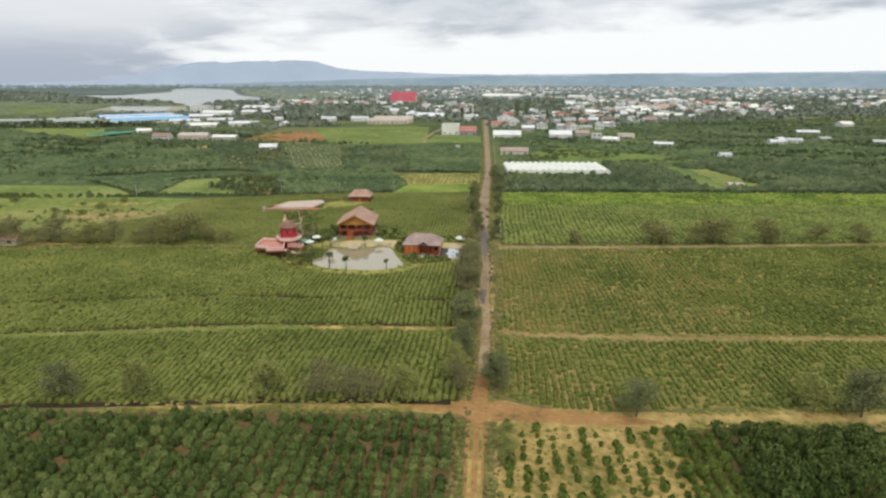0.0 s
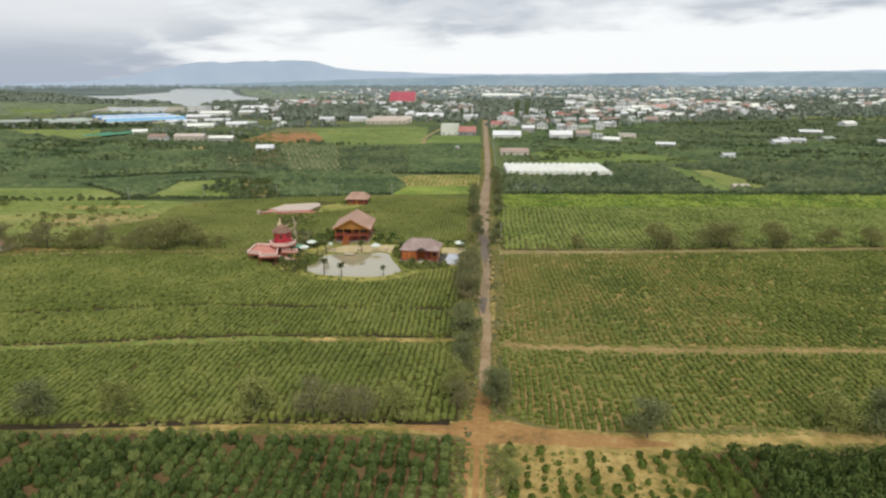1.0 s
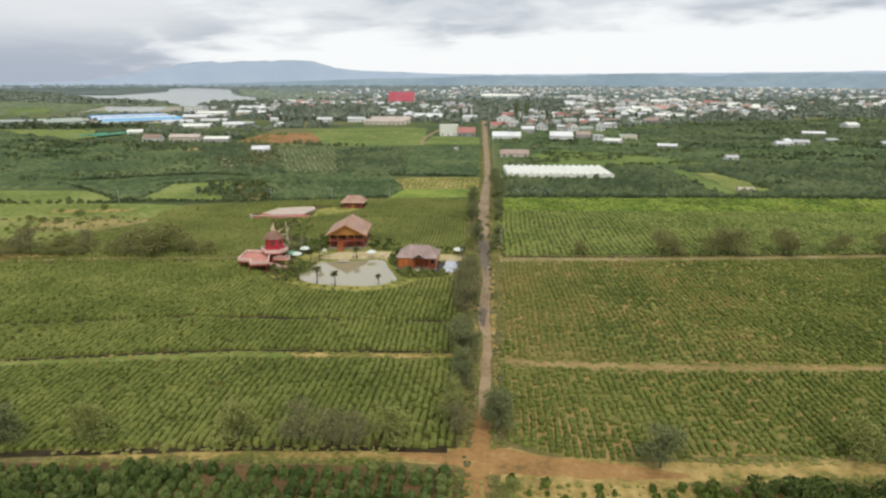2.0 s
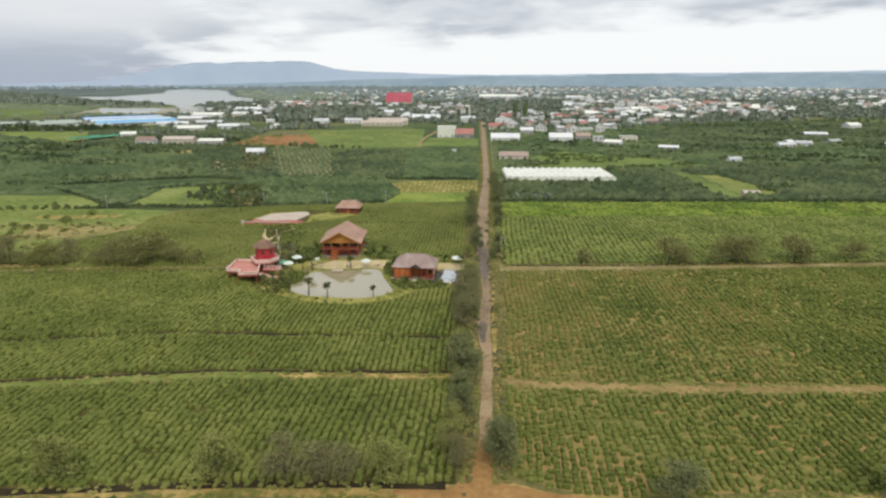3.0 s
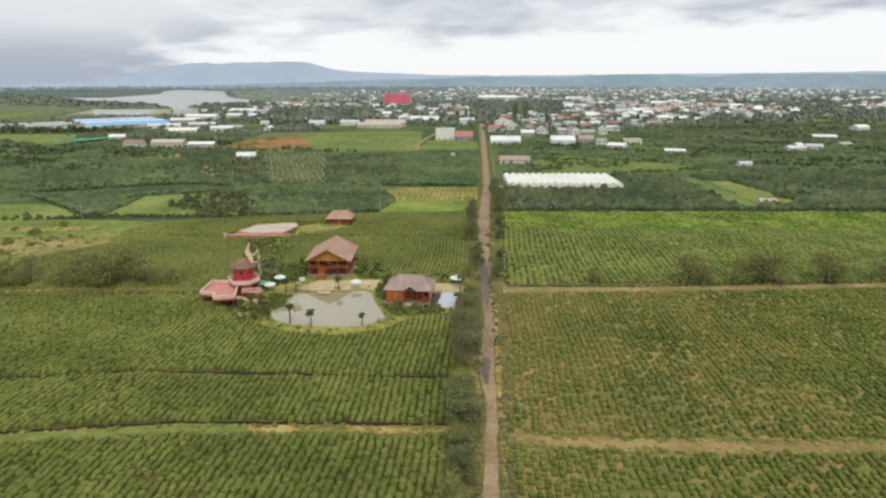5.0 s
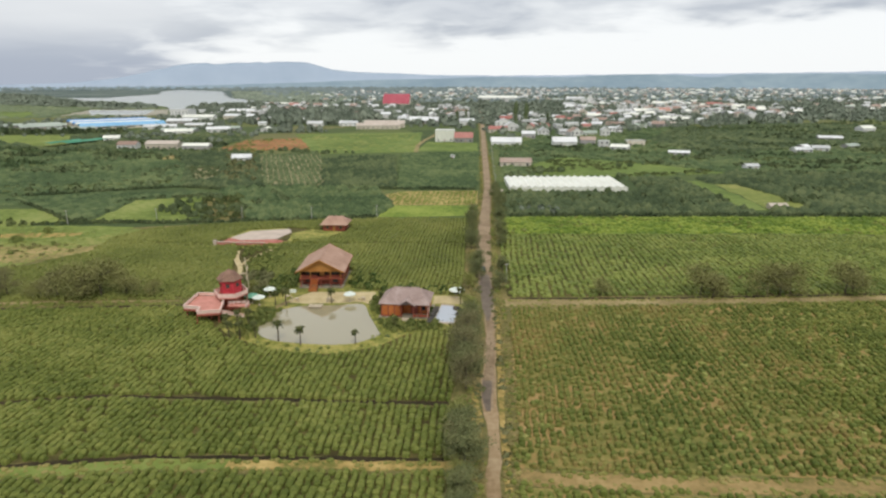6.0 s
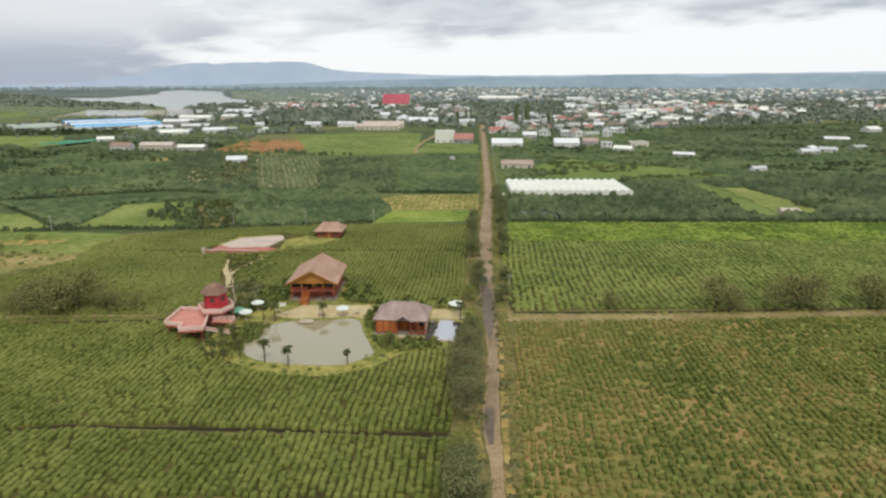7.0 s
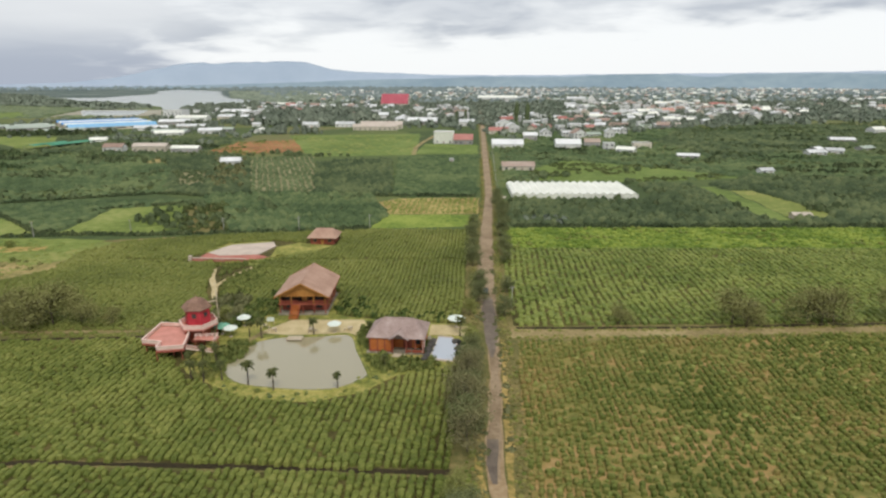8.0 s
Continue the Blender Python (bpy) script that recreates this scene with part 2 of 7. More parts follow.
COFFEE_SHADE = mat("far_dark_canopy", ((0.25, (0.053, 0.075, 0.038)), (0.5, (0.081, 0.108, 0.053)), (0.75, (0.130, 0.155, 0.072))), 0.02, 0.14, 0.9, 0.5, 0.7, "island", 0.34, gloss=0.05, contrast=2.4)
# far land and town ground: haze greyed into the base colours
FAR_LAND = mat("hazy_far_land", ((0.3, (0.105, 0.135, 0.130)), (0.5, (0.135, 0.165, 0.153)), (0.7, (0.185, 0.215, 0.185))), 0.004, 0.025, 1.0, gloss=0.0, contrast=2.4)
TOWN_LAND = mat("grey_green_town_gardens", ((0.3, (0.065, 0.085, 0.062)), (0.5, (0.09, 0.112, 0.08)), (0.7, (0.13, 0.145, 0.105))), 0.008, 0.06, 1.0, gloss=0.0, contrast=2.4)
ROAD_DIRT = mat("tan_brown_dirt_road", ((0.28, (0.24, 0.165, 0.085)), (0.5, (0.335, 0.24, 0.14)), (0.72, (0.42, 0.32, 0.195))), 0.12, 0.9, 0.95, 0.2, 3)
LEAF_OLIVE = mat("olive_bushy_leaves", ((0.2, (0.124, 0.130, 0.048)), (0.5, (0.21, 0.21, 0.08)), (0.8, (0.31, 0.295, 0.12))), 0.2, 1.2, 0.8, 0.0, 5, "island", 0.2, gloss=0.04, contrast=1.0)
DIRT = mat("orange_dirt", ((0.28, (0.180, 0.125, 0.048)), (0.45, (0.314, 0.175, 0.067)), (0.62, (0.380, 0.220, 0.085)), (0.75, (0.418, 0.290, 0.123))), 0.12, 0.9, 0.95, 0.3, 3)
SAND = mat("pale_sandy_soil", ((0.34, (0.155, 0.150, 0.040)), (0.46, (0.305, 0.225, 0.075)), (0.56, (0.395, 0.285, 0.100)), (0.7, (0.49, 0.365, 0.145))), 0.09, 0.7, 0.95, 0.2, 3)
GRASS = mat("path_grass", ((0.28, (0.12, 0.135, 0.035)), (0.5, (0.205, 0.20, 0.055)), (0.72, (0.31, 0.255, 0.10))), 0.09, 0.9, 0.95)
DRY_GRASS = mat("dry_tan_grass", ((0.3, (0.17, 0.16, 0.055)), (0.5, (0.27, 0.225, 0.085)), (0.7, (0.38, 0.29, 0.13))), 0.06, 0.5, 0.95, contrast=2.2)
PALE_PLOT = mat("pale_tilled_plot", ((0.3, (0.19, 0.19, 0.095)), (0.7, (0.30, 0.265, 0.15))), 0.04, 0.4, 0.95)
GRASS_BRIGHT = mat("bright_green_crop", ((0.28, (0.085, 0.135, 0.022)), (0.5, (0.15, 0.212, 0.034)), (0.72, (0.25, 0.30, 0.06))), 0.05, 0.5, 0.9, vary="island", amount=0.3, contrast=2.2)
GRASS_PALE = mat("yellow_green_meadow", ((0.28, (0.119, 0.151, 0.038)), (0.5, (0.194, 0.227, 0.059)), (0.72, (0.324, 0.302, 0.108))), 0.025, 0.3, 0.95)
MEADOW = mat("green_meadow", ((0.28, (0.09, 0.128, 0.032)), (0.5, (0.14, 0.195, 0.048)), (0.72, (0.2, 0.245, 0.07))), 0.02, 0.2, 0.95)
MEADOW_LIGHT = mat("light_green_meadow", ((0.28, (0.115, 0.155, 0.036)), (0.5, (0.175, 0.222, 0.052)), (0.72, (0.25, 0.275, 0.085))), 0.03, 0.3, 0.95, contrast=2.2)
RED_SOIL = mat("red_soil", ((0.3, (0.20, 0.11, 0.05)), (0.5, (0.33, 0.15, 0.065)), (0.72, (0.36, 0.22, 0.10))), 0.03, 0.3, 0.95)
YELLOW_SOIL = mat("tilled_yellow_soil", ((0.3, (0.26, 0.2, 0.07)), (0.7, (0.42, 0.33, 0.13))), 0.05, 0.4, 0.95)
LANE = mat("beige_gravel_lane", ((0.28, (0.172, 0.140, 0.058)), (0.5, (0.280, 0.218, 0.102)), (0.72, (0.378, 0.306, 0.154))), 0.1, 1.0, 0.9)
PATH_TAN = mat("dull_tan_path", ((0.28, (0.18, 0.145, 0.052)), (0.5, (0.30, 0.212, 0.088)), (0.72, (0.40, 0.288, 0.130))), 0.08, 0.7, 0.95, 0.2, 3)
ROAD_WORN = mat("worn_grey_brown_road", ((0.28, (0.198, 0.140, 0.082)), (0.5, (0.287, 0.211, 0.135)), (0.75, (0.396, 0.301, 0.198))), 0.08, 0.9, 0.85)
# road colour darkened to stand in for the shade of trees
ROAD_SHADE = mat("tree_shade_road", ((0.28, (0.115, 0.092, 0.072)), (0.5, (0.16, 0.128, 0.10)), (0.75, (0.23, 0.185, 0.14))), 0.1, 0.9, 0.7)
WATER = water_mat("pond_water", (0.335, 0.30, 0.19), 0.04)
# bluish white base paints in part of the sky's reflection
POOL_WATER = water_mat("pool_water", (0.44, 0.48, 0.54), 0.04)
LAKE = water_mat("lake_water", (0.285, 0.31, 0.275), 0.25)
STONE = mat("bank_stone", ((0.3, (0.16, 0.14, 0.1)), (0.7, (0.34, 0.31, 0.24))), 0.5, 3, 0.9, 0.4, 6)
PAVING = mat("cream_paving", ((0.3, (0.42, 0.335, 0.175)), (0.7, (0.565, 0.47, 0.275))), 0.3, 2, 0.85)
ROCK = mat("dark_garden_rock", ((0.3, (0.045, 0.042, 0.04)), (0.7, (0.12, 0.112, 0.1))), 0.5, 3, 0.85, 0.4, 6)
ROOF_WOOD = mat("weathered_pinkish_brown_roof", ((0.3, (0.315, 0.192, 0.140)), (0.5, (0.405, 0.258, 0.192)), (0.75, (0.49, 0.335, 0.258))), 0.25, 3, 0.75, 0.2, 8, place="object")
ROOF_GREY = mat("weathered_mauve_grey_roof", ((0.3, (0.250, 0.180, 0.156)), (0.5, (0.338, 0.252, 0.228)), (0.75, (0.450, 0.360, 0.324))), 0.3, 3, 0.75, 0.2, 8, place="object")
ROOF_DARK = mat("dark_brown_shingle", ((0.3, (0.158, 0.090, 0.070)), (0.7, (0.315, 0.195, 0.140))), 0.5, 3, 0.85, 0.3, 8, place="object")
WOOD_RED = mat("red_brown_stained_wood", ((0.3, (0.22, 0.055, 0.035)), (0.7, (0.36, 0.11, 0.075))), 0.4, 4, 0.6, 0.15, 10, "object", 0.2, place="object", stretch=(1, 1, 0.2))
WOOD_OCHRE = mat("ochre_varnished_wood", ((0.3, (0.32, 0.14, 0.035)), (0.7, (0.46, 0.23, 0.07))), 0.4, 4, 0.5, 0.15, 10, place="object")
WOOD_ORANGE = mat("orange_painted_wood", ((0.3, (0.414, 0.120, 0.033)), (0.7, (0.575, 0.204, 0.066))), 0.4, 4, 0.6, 0.1, 10, place="object")
WOOD_PALE = mat("pale_weathered_wood", ((0.3, (0.42, 0.34, 0.24)), (0.7, (0.6, 0.52, 0.4))), 0.6, 5, 0.8, place="object")
# near black timber: the balcony's shade is painted into the colour
DARK_IN = mat("timber_with_painted_shade", ((0.3, (0.025, 0.017, 0.012)), (0.7, (0.06, 0.04, 0.028))), 0.5, 4, 0.7, place="object")
PINK_FLOOR = mat("pink_deck_planks", ((0.3, (0.483, 0.209, 0.165)), (0.7, (0.644, 0.308, 0.253))), 0.4, 3, 0.75, place="object")
PINK_RAIL = mat("pale_pink_painted_wood", ((0.3, (0.70, 0.50, 0.43)), (0.7, (0.82, 0.64, 0.56))), 0.5, 4, 0.65, place="object")
MILL_RED = mat("crimson_painted_boards", ((0.3, (0.400, 0.030, 0.042)), (0.7, (0.575, 0.066, 0.084))), 0.5, 4, 0.6, 0.1, 8, place="object")
PARASOL = mat("white_parasol_canvas", ((0.3, (0.62, 0.68, 0.62)), (0.7, (0.75, 0.8, 0.74))), 0.5, 3, 0.8, place="object")
PARASOL_GREEN = mat("green_parasol_canvas", ((0.3, (0.12, 0.30, 0.2)), (0.7, (0.2, 0.42, 0.3))), 0.5, 3, 0.8, place="object")
RED_TILE = mat("red_brick_paving", ((0.3, (0.36, 0.12, 0.09)), (0.7, (0.5, 0.22, 0.17))), 0.3, 2, 0.85)
CONCRETE = mat("pale_concrete", ((0.3, (0.43, 0.355, 0.295)), (0.7, (0.60, 0.505, 0.43))), 0.2, 2, 0.85)
POLE = mat("grey_concrete_pole", ((0.3, (0.3, 0.29, 0.27)), (0.7, (0.42, 0.41, 0.38))), 0.5, 4, 0.85, place="object")
WALL_WHITE = mat("white_plaster", ((0.3, (0.60, 0.60, 0.58)), (0.7, (0.78, 0.78, 0.76))), 0.15, 1, 0.8, vary="object", amount=0.5)
WALL_CREAM = mat("cream_plaster", ((0.3, (0.495, 0.440, 0.352)), (0.7, (0.682, 0.627, 0.528))), 0.15, 1, 0.8, vary="object", amount=0.4)
WALL_GREY = mat("grey_render", ((0.3, (0.28, 0.27, 0.26)), (0.7, (0.42, 0.41, 0.4))), 0.15, 1, 0.85, vary="object", amount=0.4)
ROOF_TIN = mat("pale_tin_roof", ((0.3, (0.50, 0.51, 0.51)), (0.7, (0.74, 0.75, 0.75))), 0.1, 1, 0.45, vary="object", amount=0.5)
# red desaturated to paint the haze over the far roofs
ROOF_RED = mat("haze_paled_red_tin_roof", ((0.3, (0.34, 0.13, 0.11)), (0.7, (0.46, 0.22, 0.19))), 0.1, 1, 0.6, vary="object", amount=0.4)
ROOF_BROWN = mat("brown_tile_roof", ((0.3, (0.30, 0.21, 0.17)), (0.7, (0.42, 0.33, 0.28))), 0.1, 1, 0.8, vary="object", amount=0.4)
ROOF_CREAM = mat("cream_fibre_roof", ((0.3, (0.46, 0.39, 0.33)), (0.7, (0.58, 0.51, 0.45))), 0.1, 1, 0.7)
ROOF_PINK = mat("faded_pink_tin_roof", ((0.3, (0.46, 0.25, 0.20)), (0.7, (0.6, 0.36, 0.30))), 0.2, 1.5, 0.6)
ROOF_SAGE = mat("grey_green_nursery_roof", ((0.3, (0.31, 0.36, 0.31)), (0.7, (0.45, 0.5, 0.44))), 0.05, 0.5, 0.7)
ROOF_BLUE = mat("blue_tin_roof", ((0.3, (0.06, 0.2, 0.5)), (0.7, (0.12, 0.32, 0.66))), 0.05, 0.5, 0.45)
# crimson softened towards pink, distance haze in the colour
ROOF_CRIMSON = mat("haze_paled_crimson_tin_roof", ((0.3, (0.380, 0.075, 0.104)), (0.7, (0.475, 0.128, 0.156))), 0.05, 0.5, 0.6)
ROOF_SKY = mat("light_blue_tin_roof", ((0.3, (0.16, 0.38, 0.62)), (0.7, (0.26, 0.5, 0.72))), 0.05, 0.5, 0.45)
NET_GREEN = mat("green_shade_net", ((0.3, (0.05, 0.2, 0.12)), (0.7, (0.1, 0.3, 0.19))), 0.05, 0.5, 0.8)
FILM = mat("white_greenhouse_film", ((0.3, (0.69, 0.695, 0.61)), (0.7, (0.865, 0.87, 0.79))), 0.08, 1, 0.4)
GLASS = mat("dark_window_glass", ((0.3, (0.03, 0.035, 0.04)), (0.7, (0.06, 0.07, 0.08))), 1, 4, 0.12, gloss=0.6, place="object")
# distance haze is mixed into the mountain's base colour
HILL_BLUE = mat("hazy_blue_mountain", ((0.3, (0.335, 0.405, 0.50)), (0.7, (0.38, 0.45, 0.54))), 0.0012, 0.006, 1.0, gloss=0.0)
SHORE = mat("pale_bare_shore", ((0.3, (0.27, 0.25, 0.19)), (0.7, (0.40, 0.38, 0.31))), 0.02, 0.2, 0.95)
# hill base colour, blued for the same haze
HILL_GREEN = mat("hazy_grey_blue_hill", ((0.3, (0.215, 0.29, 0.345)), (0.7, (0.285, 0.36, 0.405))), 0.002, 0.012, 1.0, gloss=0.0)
CAR_PAINT = mat("dark_car_paint", ((0.3, (0.02, 0.02, 0.025)), (0.7, (0.035, 0.035, 0.04))), 1, 5, 0.25, gloss=0.6, place="object")
RUBBER = mat("black_rubber", ((0.3, (0.012, 0.012, 0.012)), (0.7, (0.025, 0.025, 0.025))), 2, 9, 0.9, place="object")

# ---------------------------------------------------------------- building helpers
rng = np.random.default_rng(7)


def thing(name, x, y, z=0.0, rz=0.0, label="", category="", group=""):
    ob = new(name)
    ob.empty_display_size = 0.5
    ob.matrix_world = pose(x, y, z, 0, 0, rz)
    return tagged(ob, label, category, group)


def part(name, bm, material, parent, label="", smooth=False):
    """Links a bmesh as one mesh object under a thing or under a part."""
    me = bpy.data.meshes.new(name)
    bmesh.ops.recalc_face_normals(bm, faces=bm.faces)
    bm.to_mesh(me)
    bm.free()
    if smooth:
        me.polygons.foreach_set("use_smooth", [True] * len(me.polygons))
    me.materials.append(material)
    ob = new(name, me)
    ob.parent = parent
    return tagged(ob, label)


def solid(name, bm, material, label="", category="", group="", kind=""):
    return tagged(part(name, bm, material, None), label, category, group, kind)


def box(bm, x0, x1, y0, y1, z0, z1, bevel=0.0):
    made = bmesh.ops.create_cube(bm, size=1, matrix=Matrix.LocRotScale(((x0 + x1) / 2, (y0 + y1) / 2, (z0 + z1) / 2), None, (x1 - x0, y1 - y0, z1 - z0)))
    if bevel:
        edges = list({e for v in made["verts"] for e in v.link_edges})
        bmesh.ops.bevel(bm, geom=edges, offset=bevel, segments=1, affect="EDGES")
    return bm


def beam(bm, a, b, w, h=None):
    """A straight square bar from a to b."""
    a, b = Vector(a), Vector(b)
    d = b - a
    q = d.to_track_quat("Z", "Y")
    bmesh.ops.create_cube(bm, size=1, matrix=Matrix.LocRotScale((a + b) / 2, q, (w, h or w, d.length)))
    return bm


def tube(bm, pts, radii, sides=6):
    """A round tapering limb through the points."""
    rings = []
    for i, p in enumerate(pts):
        d = (Vector(pts[min(i + 1, len(pts) - 1)]) - Vector(pts[max(i - 1, 0)])).normalized()
        q = d.to_track_quat("Z", "Y")
        rings.append([bm.verts.new(Vector(p) + q @ Vector((math.cos(a) * radii[i], math.sin(a) * radii[i], 0))) for a in (2 * math.pi * k / sides for k in range(sides))])
    for r, s in zip(rings, rings[1:]):
        for k in range(sides):
            bm.faces.new((r[k], r[(k + 1) % sides], s[(k + 1) % sides], s[k]))
    bm.faces.new(rings[-1])
    bm.faces.new(rings[0][::-1])
    return bm


def prism(bm, outline, z0, z1):
    low = [bm.verts.new((x, y, z0)) for x, y in outline]
    high = [bm.verts.new((x, y, z1)) for x, y in outline]
    n = len(outline)
    bm.faces.new(high)
    bm.faces.new(low[::-1])
    for i in range(n):
        bm.faces.new((low[i], low[(i + 1) % n], high[(i + 1) % n], high[i]))
    return bm


def gable_roof(bm, w, d, z, rise, over=0.5, thick=0.18, hip=0.0):
    """Two slopes with the ridge along y; hip pulls the ridge's ends in."""
    a, b = w / 2 + over, d / 2 + over
    outer = [(-a, -b, z), (a, -b, z), (a, b, z), (-a, b, z), (0, -b + hip, z + rise), (0, b - hip, z + rise)]
    lo = [bm.verts.new((x, y, zz)) for x, y, zz in outer]
    hi = [bm.verts.new((x, y, zz + thick)) for x, y, zz in outer]
    for v, flip in ((hi, 1), (lo, -1)):
        faces = [(v[0], v[4], v[5], v[3]), (v[1], v[2], v[5], v[4])]
        if hip:
            faces += [(v[0], v[1], v[4]), (v[2], v[3], v[5])]
        for f in faces:
            bm.faces.new(f[::flip])
    rim = [0, 1, 2, 3] if hip else [0, 4, 1, 2, 5, 3]
    for i in range(len(rim)):
        p, q = rim[i], rim[(i + 1) % len(rim)]
        bm.faces.new((lo[p], lo[q], hi[q], hi[p]))
    return bm


def mesh_of(name, verts, tris, materials, index=None, smooth=False):
    me = bpy.data.meshes.new(name)
    verts, tris = np.asarray(verts, np.float32), np.asarray(tris, np.int32)
    me.vertices.add(len(verts))
    me.vertices.foreach_set("co", verts.ravel())
    me.loops.add(tris.size)
    me.loops.foreach_set("vertex_index", tris.ravel())
    me.polygons.add(len(tris))
    me.polygons.foreach_set("loop_start", np.arange(0, tris.size, 3, dtype=np.int32))
    me.polygons.foreach_set("loop_total", np.full(len(tris), 3, np.int32))
    for m in materials:
        me.materials.append(m)
    if index is not None:
        me.polygons.foreach_set("material_index", np.asarray(index, np.int32))
    me.polygons.foreach_set("use_smooth", np.full(len(tris), smooth))
    me.update(calc_edges=True)
    return me


def many(name, shape, places, sizes, turns, materials, jitter=0.0, smooth=False, label="", category="", kind="stuff"):
    """One mesh of many copies of a small shape (verts, tris): places (n,3), sizes (n,3), turns (n,)."""
    v, f = shape
    n = len(places)
    c, s = np.cos(turns)[:, None], np.sin(turns)[:, None]
    p = v[None] * sizes[:, None, :]
    if jitter:
        p = p * (1 + rng.uniform(-jitter, jitter, p.shape))
    x = p[..., 0] * c - p[..., 1] * s
    y = p[..., 0] * s + p[..., 1] * c
    out = np.stack([x, y, p[..., 2]], -1) + places[:, None, :]
    tris = f[None] + (np.arange(n) * len(v))[:, None, None]
    return tagged(new(name, mesh_of(name, out.reshape(-1, 3), tris.reshape(-1, 3), materials, None, smooth)), label, category, kind=kind)


def inside(pts, poly):
    pts, poly = np.asarray(pts), np.asarray(poly, float)
    x, y = pts[:, 0], pts[:, 1]
    hit = np.zeros(len(pts), bool)
    for (x0, y0), (x1, y1) in zip(poly, np.roll(poly, -1, 0)):
        cross = (y0 > y) != (y1 > y)
        with np.errstate(divide="ignore", invalid="ignore"):
            hit ^= cross & (x < (x1 - x0) * (y - y0) / (y1 - y0) + x0)
    return hit


def wobble(poly, step=6.0, size=0.5, seed=0.0):
    """The outline with points every few metres, moved a little off the straight line."""
    out = []
    for (x0, y0), (x1, y1) in zip(poly, poly[1:] + poly[:1]):
        n = max(1, int(math.hypot(x1 - x0, y1 - y0) / step))
        for i in range(n):
            x, y = x0 + (x1 - x0) * i / n, y0 + (y1 - y0) * i / n
            out.append((x + size * noise.noise((x * 0.13 + seed, y * 0.13, 1.7)), y + size * noise.noise((x * 0.13, y * 0.13 + seed, 8.3))))
    return out


def patch(name, poly, material, top, label, category="ground", step=6.0, size=0.8):
    """A plot of ground: a thin layer with an uneven edge."""
    bm = prism(bmesh.new(), wobble(poly, step, size, top * 31), -0.3, top)
    bmesh.ops.triangulate(bm, faces=[f for f in bm.faces if len(f.verts) > 4])
    return solid(name, bm, material, label, category, kind="structure")


def strip(name, line, width, material, top, label, category="path", ragged=0.5):
    """A path along a line of points; width is one number or one for each point."""
    ws = width if isinstance(width, (list, tuple)) else [width] * len(line)
    pts = []
    for i in range(len(line) - 1):
        n = max(1, int(math.dist(line[i], line[i + 1]) / 3))
        for k in range(n + (i == len(line) - 2)):
            f = k / n
            pts.append((line[i][0] * (1 - f) + line[i + 1][0] * f, line[i][1] * (1 - f) + line[i + 1][1] * f, ws[i] * (1 - f) + ws[i + 1] * f))
    bm = bmesh.new()
    rows = []
    for i, (x, y, w) in enumerate(pts):
        a, b = pts[max(i - 1, 0)], pts[min(i + 1, len(pts) - 1)]
        d = Vector((b[0] - a[0], b[1] - a[1])).normalized()
        nx, ny = -d.y, d.x
        l = w / 2 + ragged * noise.noise((x * 0.21, y * 0.21, 3.0 + top * 50))
        r = w / 2 + ragged * noise.noise((x * 0.21, y * 0.21, 9.0 + top * 50))
        rows.append([bm.verts.new(c) for c in ((x + nx * l, y + ny * l, -0.2), (x + nx * l, y + ny * l, top), (x - nx * r, y - ny * r, top), (x - nx * r, y - ny * r, -0.2))])
    for p, q in zip(rows, rows[1:]):
        for k in range(3):
            bm.faces.new((p[k], p[k + 1], q[k + 1], q[k]))
    return solid(name, bm, material, label, category, kind="structure")


def mound(sides=6, flat=0.72):
    """A low clipped shrub of 18 triangles."""
    v, f = [], []
    for r, z in ((1.0, 0.0), (0.8, flat)):
        for k in range(sides):
            a = 2 * math.pi * (k + 0.5 * (z > 0)) / sides
            c, s = math.cos(a), math.sin(a)
            v.append((r * math.copysign(abs(c) ** 0.7, c), r * math.copysign(abs(s) ** 0.7, s), z))
    v.append((0, 0, 1.0))
    for k in range(sides):
        j = (k + 1) % sides
        f += [(k, j, sides + k), (j, sides + j, sides + k), (sides + k, sides + j, 2 * sides)]
    return np.array(v), np.array(f)


def leafy(count, leaf, seed, low=-0.2, fill=0.35, core=True):
    """A rounded crown of loose leaf clumps round a darker heart."""
    r = np.random.default_rng(seed)
    v, f = [], []
    if core:
        mv, mf = mound(7, 0.5)
        v += list(mv * (0.72, 0.72, 0.8))
        f += list(mf)
    for _ in range(count):
        d = r.normal(size=3)
        d /= np.linalg.norm(d)
        if d[2] < low:
            d[2] = -d[2]
        p = d * (fill + (1 - fill) * r.random() ** 0.4) * (1, 1, 0.62) + (0, 0, 0.42)
        t = np.cross(d, r.normal(size=3))
        t /= np.linalg.norm(t)
        b = np.cross(d, t) + d * r.uniform(-0.5, 0.5)
        s = leaf * r.uniform(0.6, 1.3)
        k = len(v)
        v += [p - t * s, p - b * s * 0.6 + d * 0.15 * s, p + t * s, p + b * s * 0.6 - d * 0.1 * s]
        f += [(k, k + 1, k + 2), (k, k + 2, k + 3)]
    return np.array(v), np.array(f)


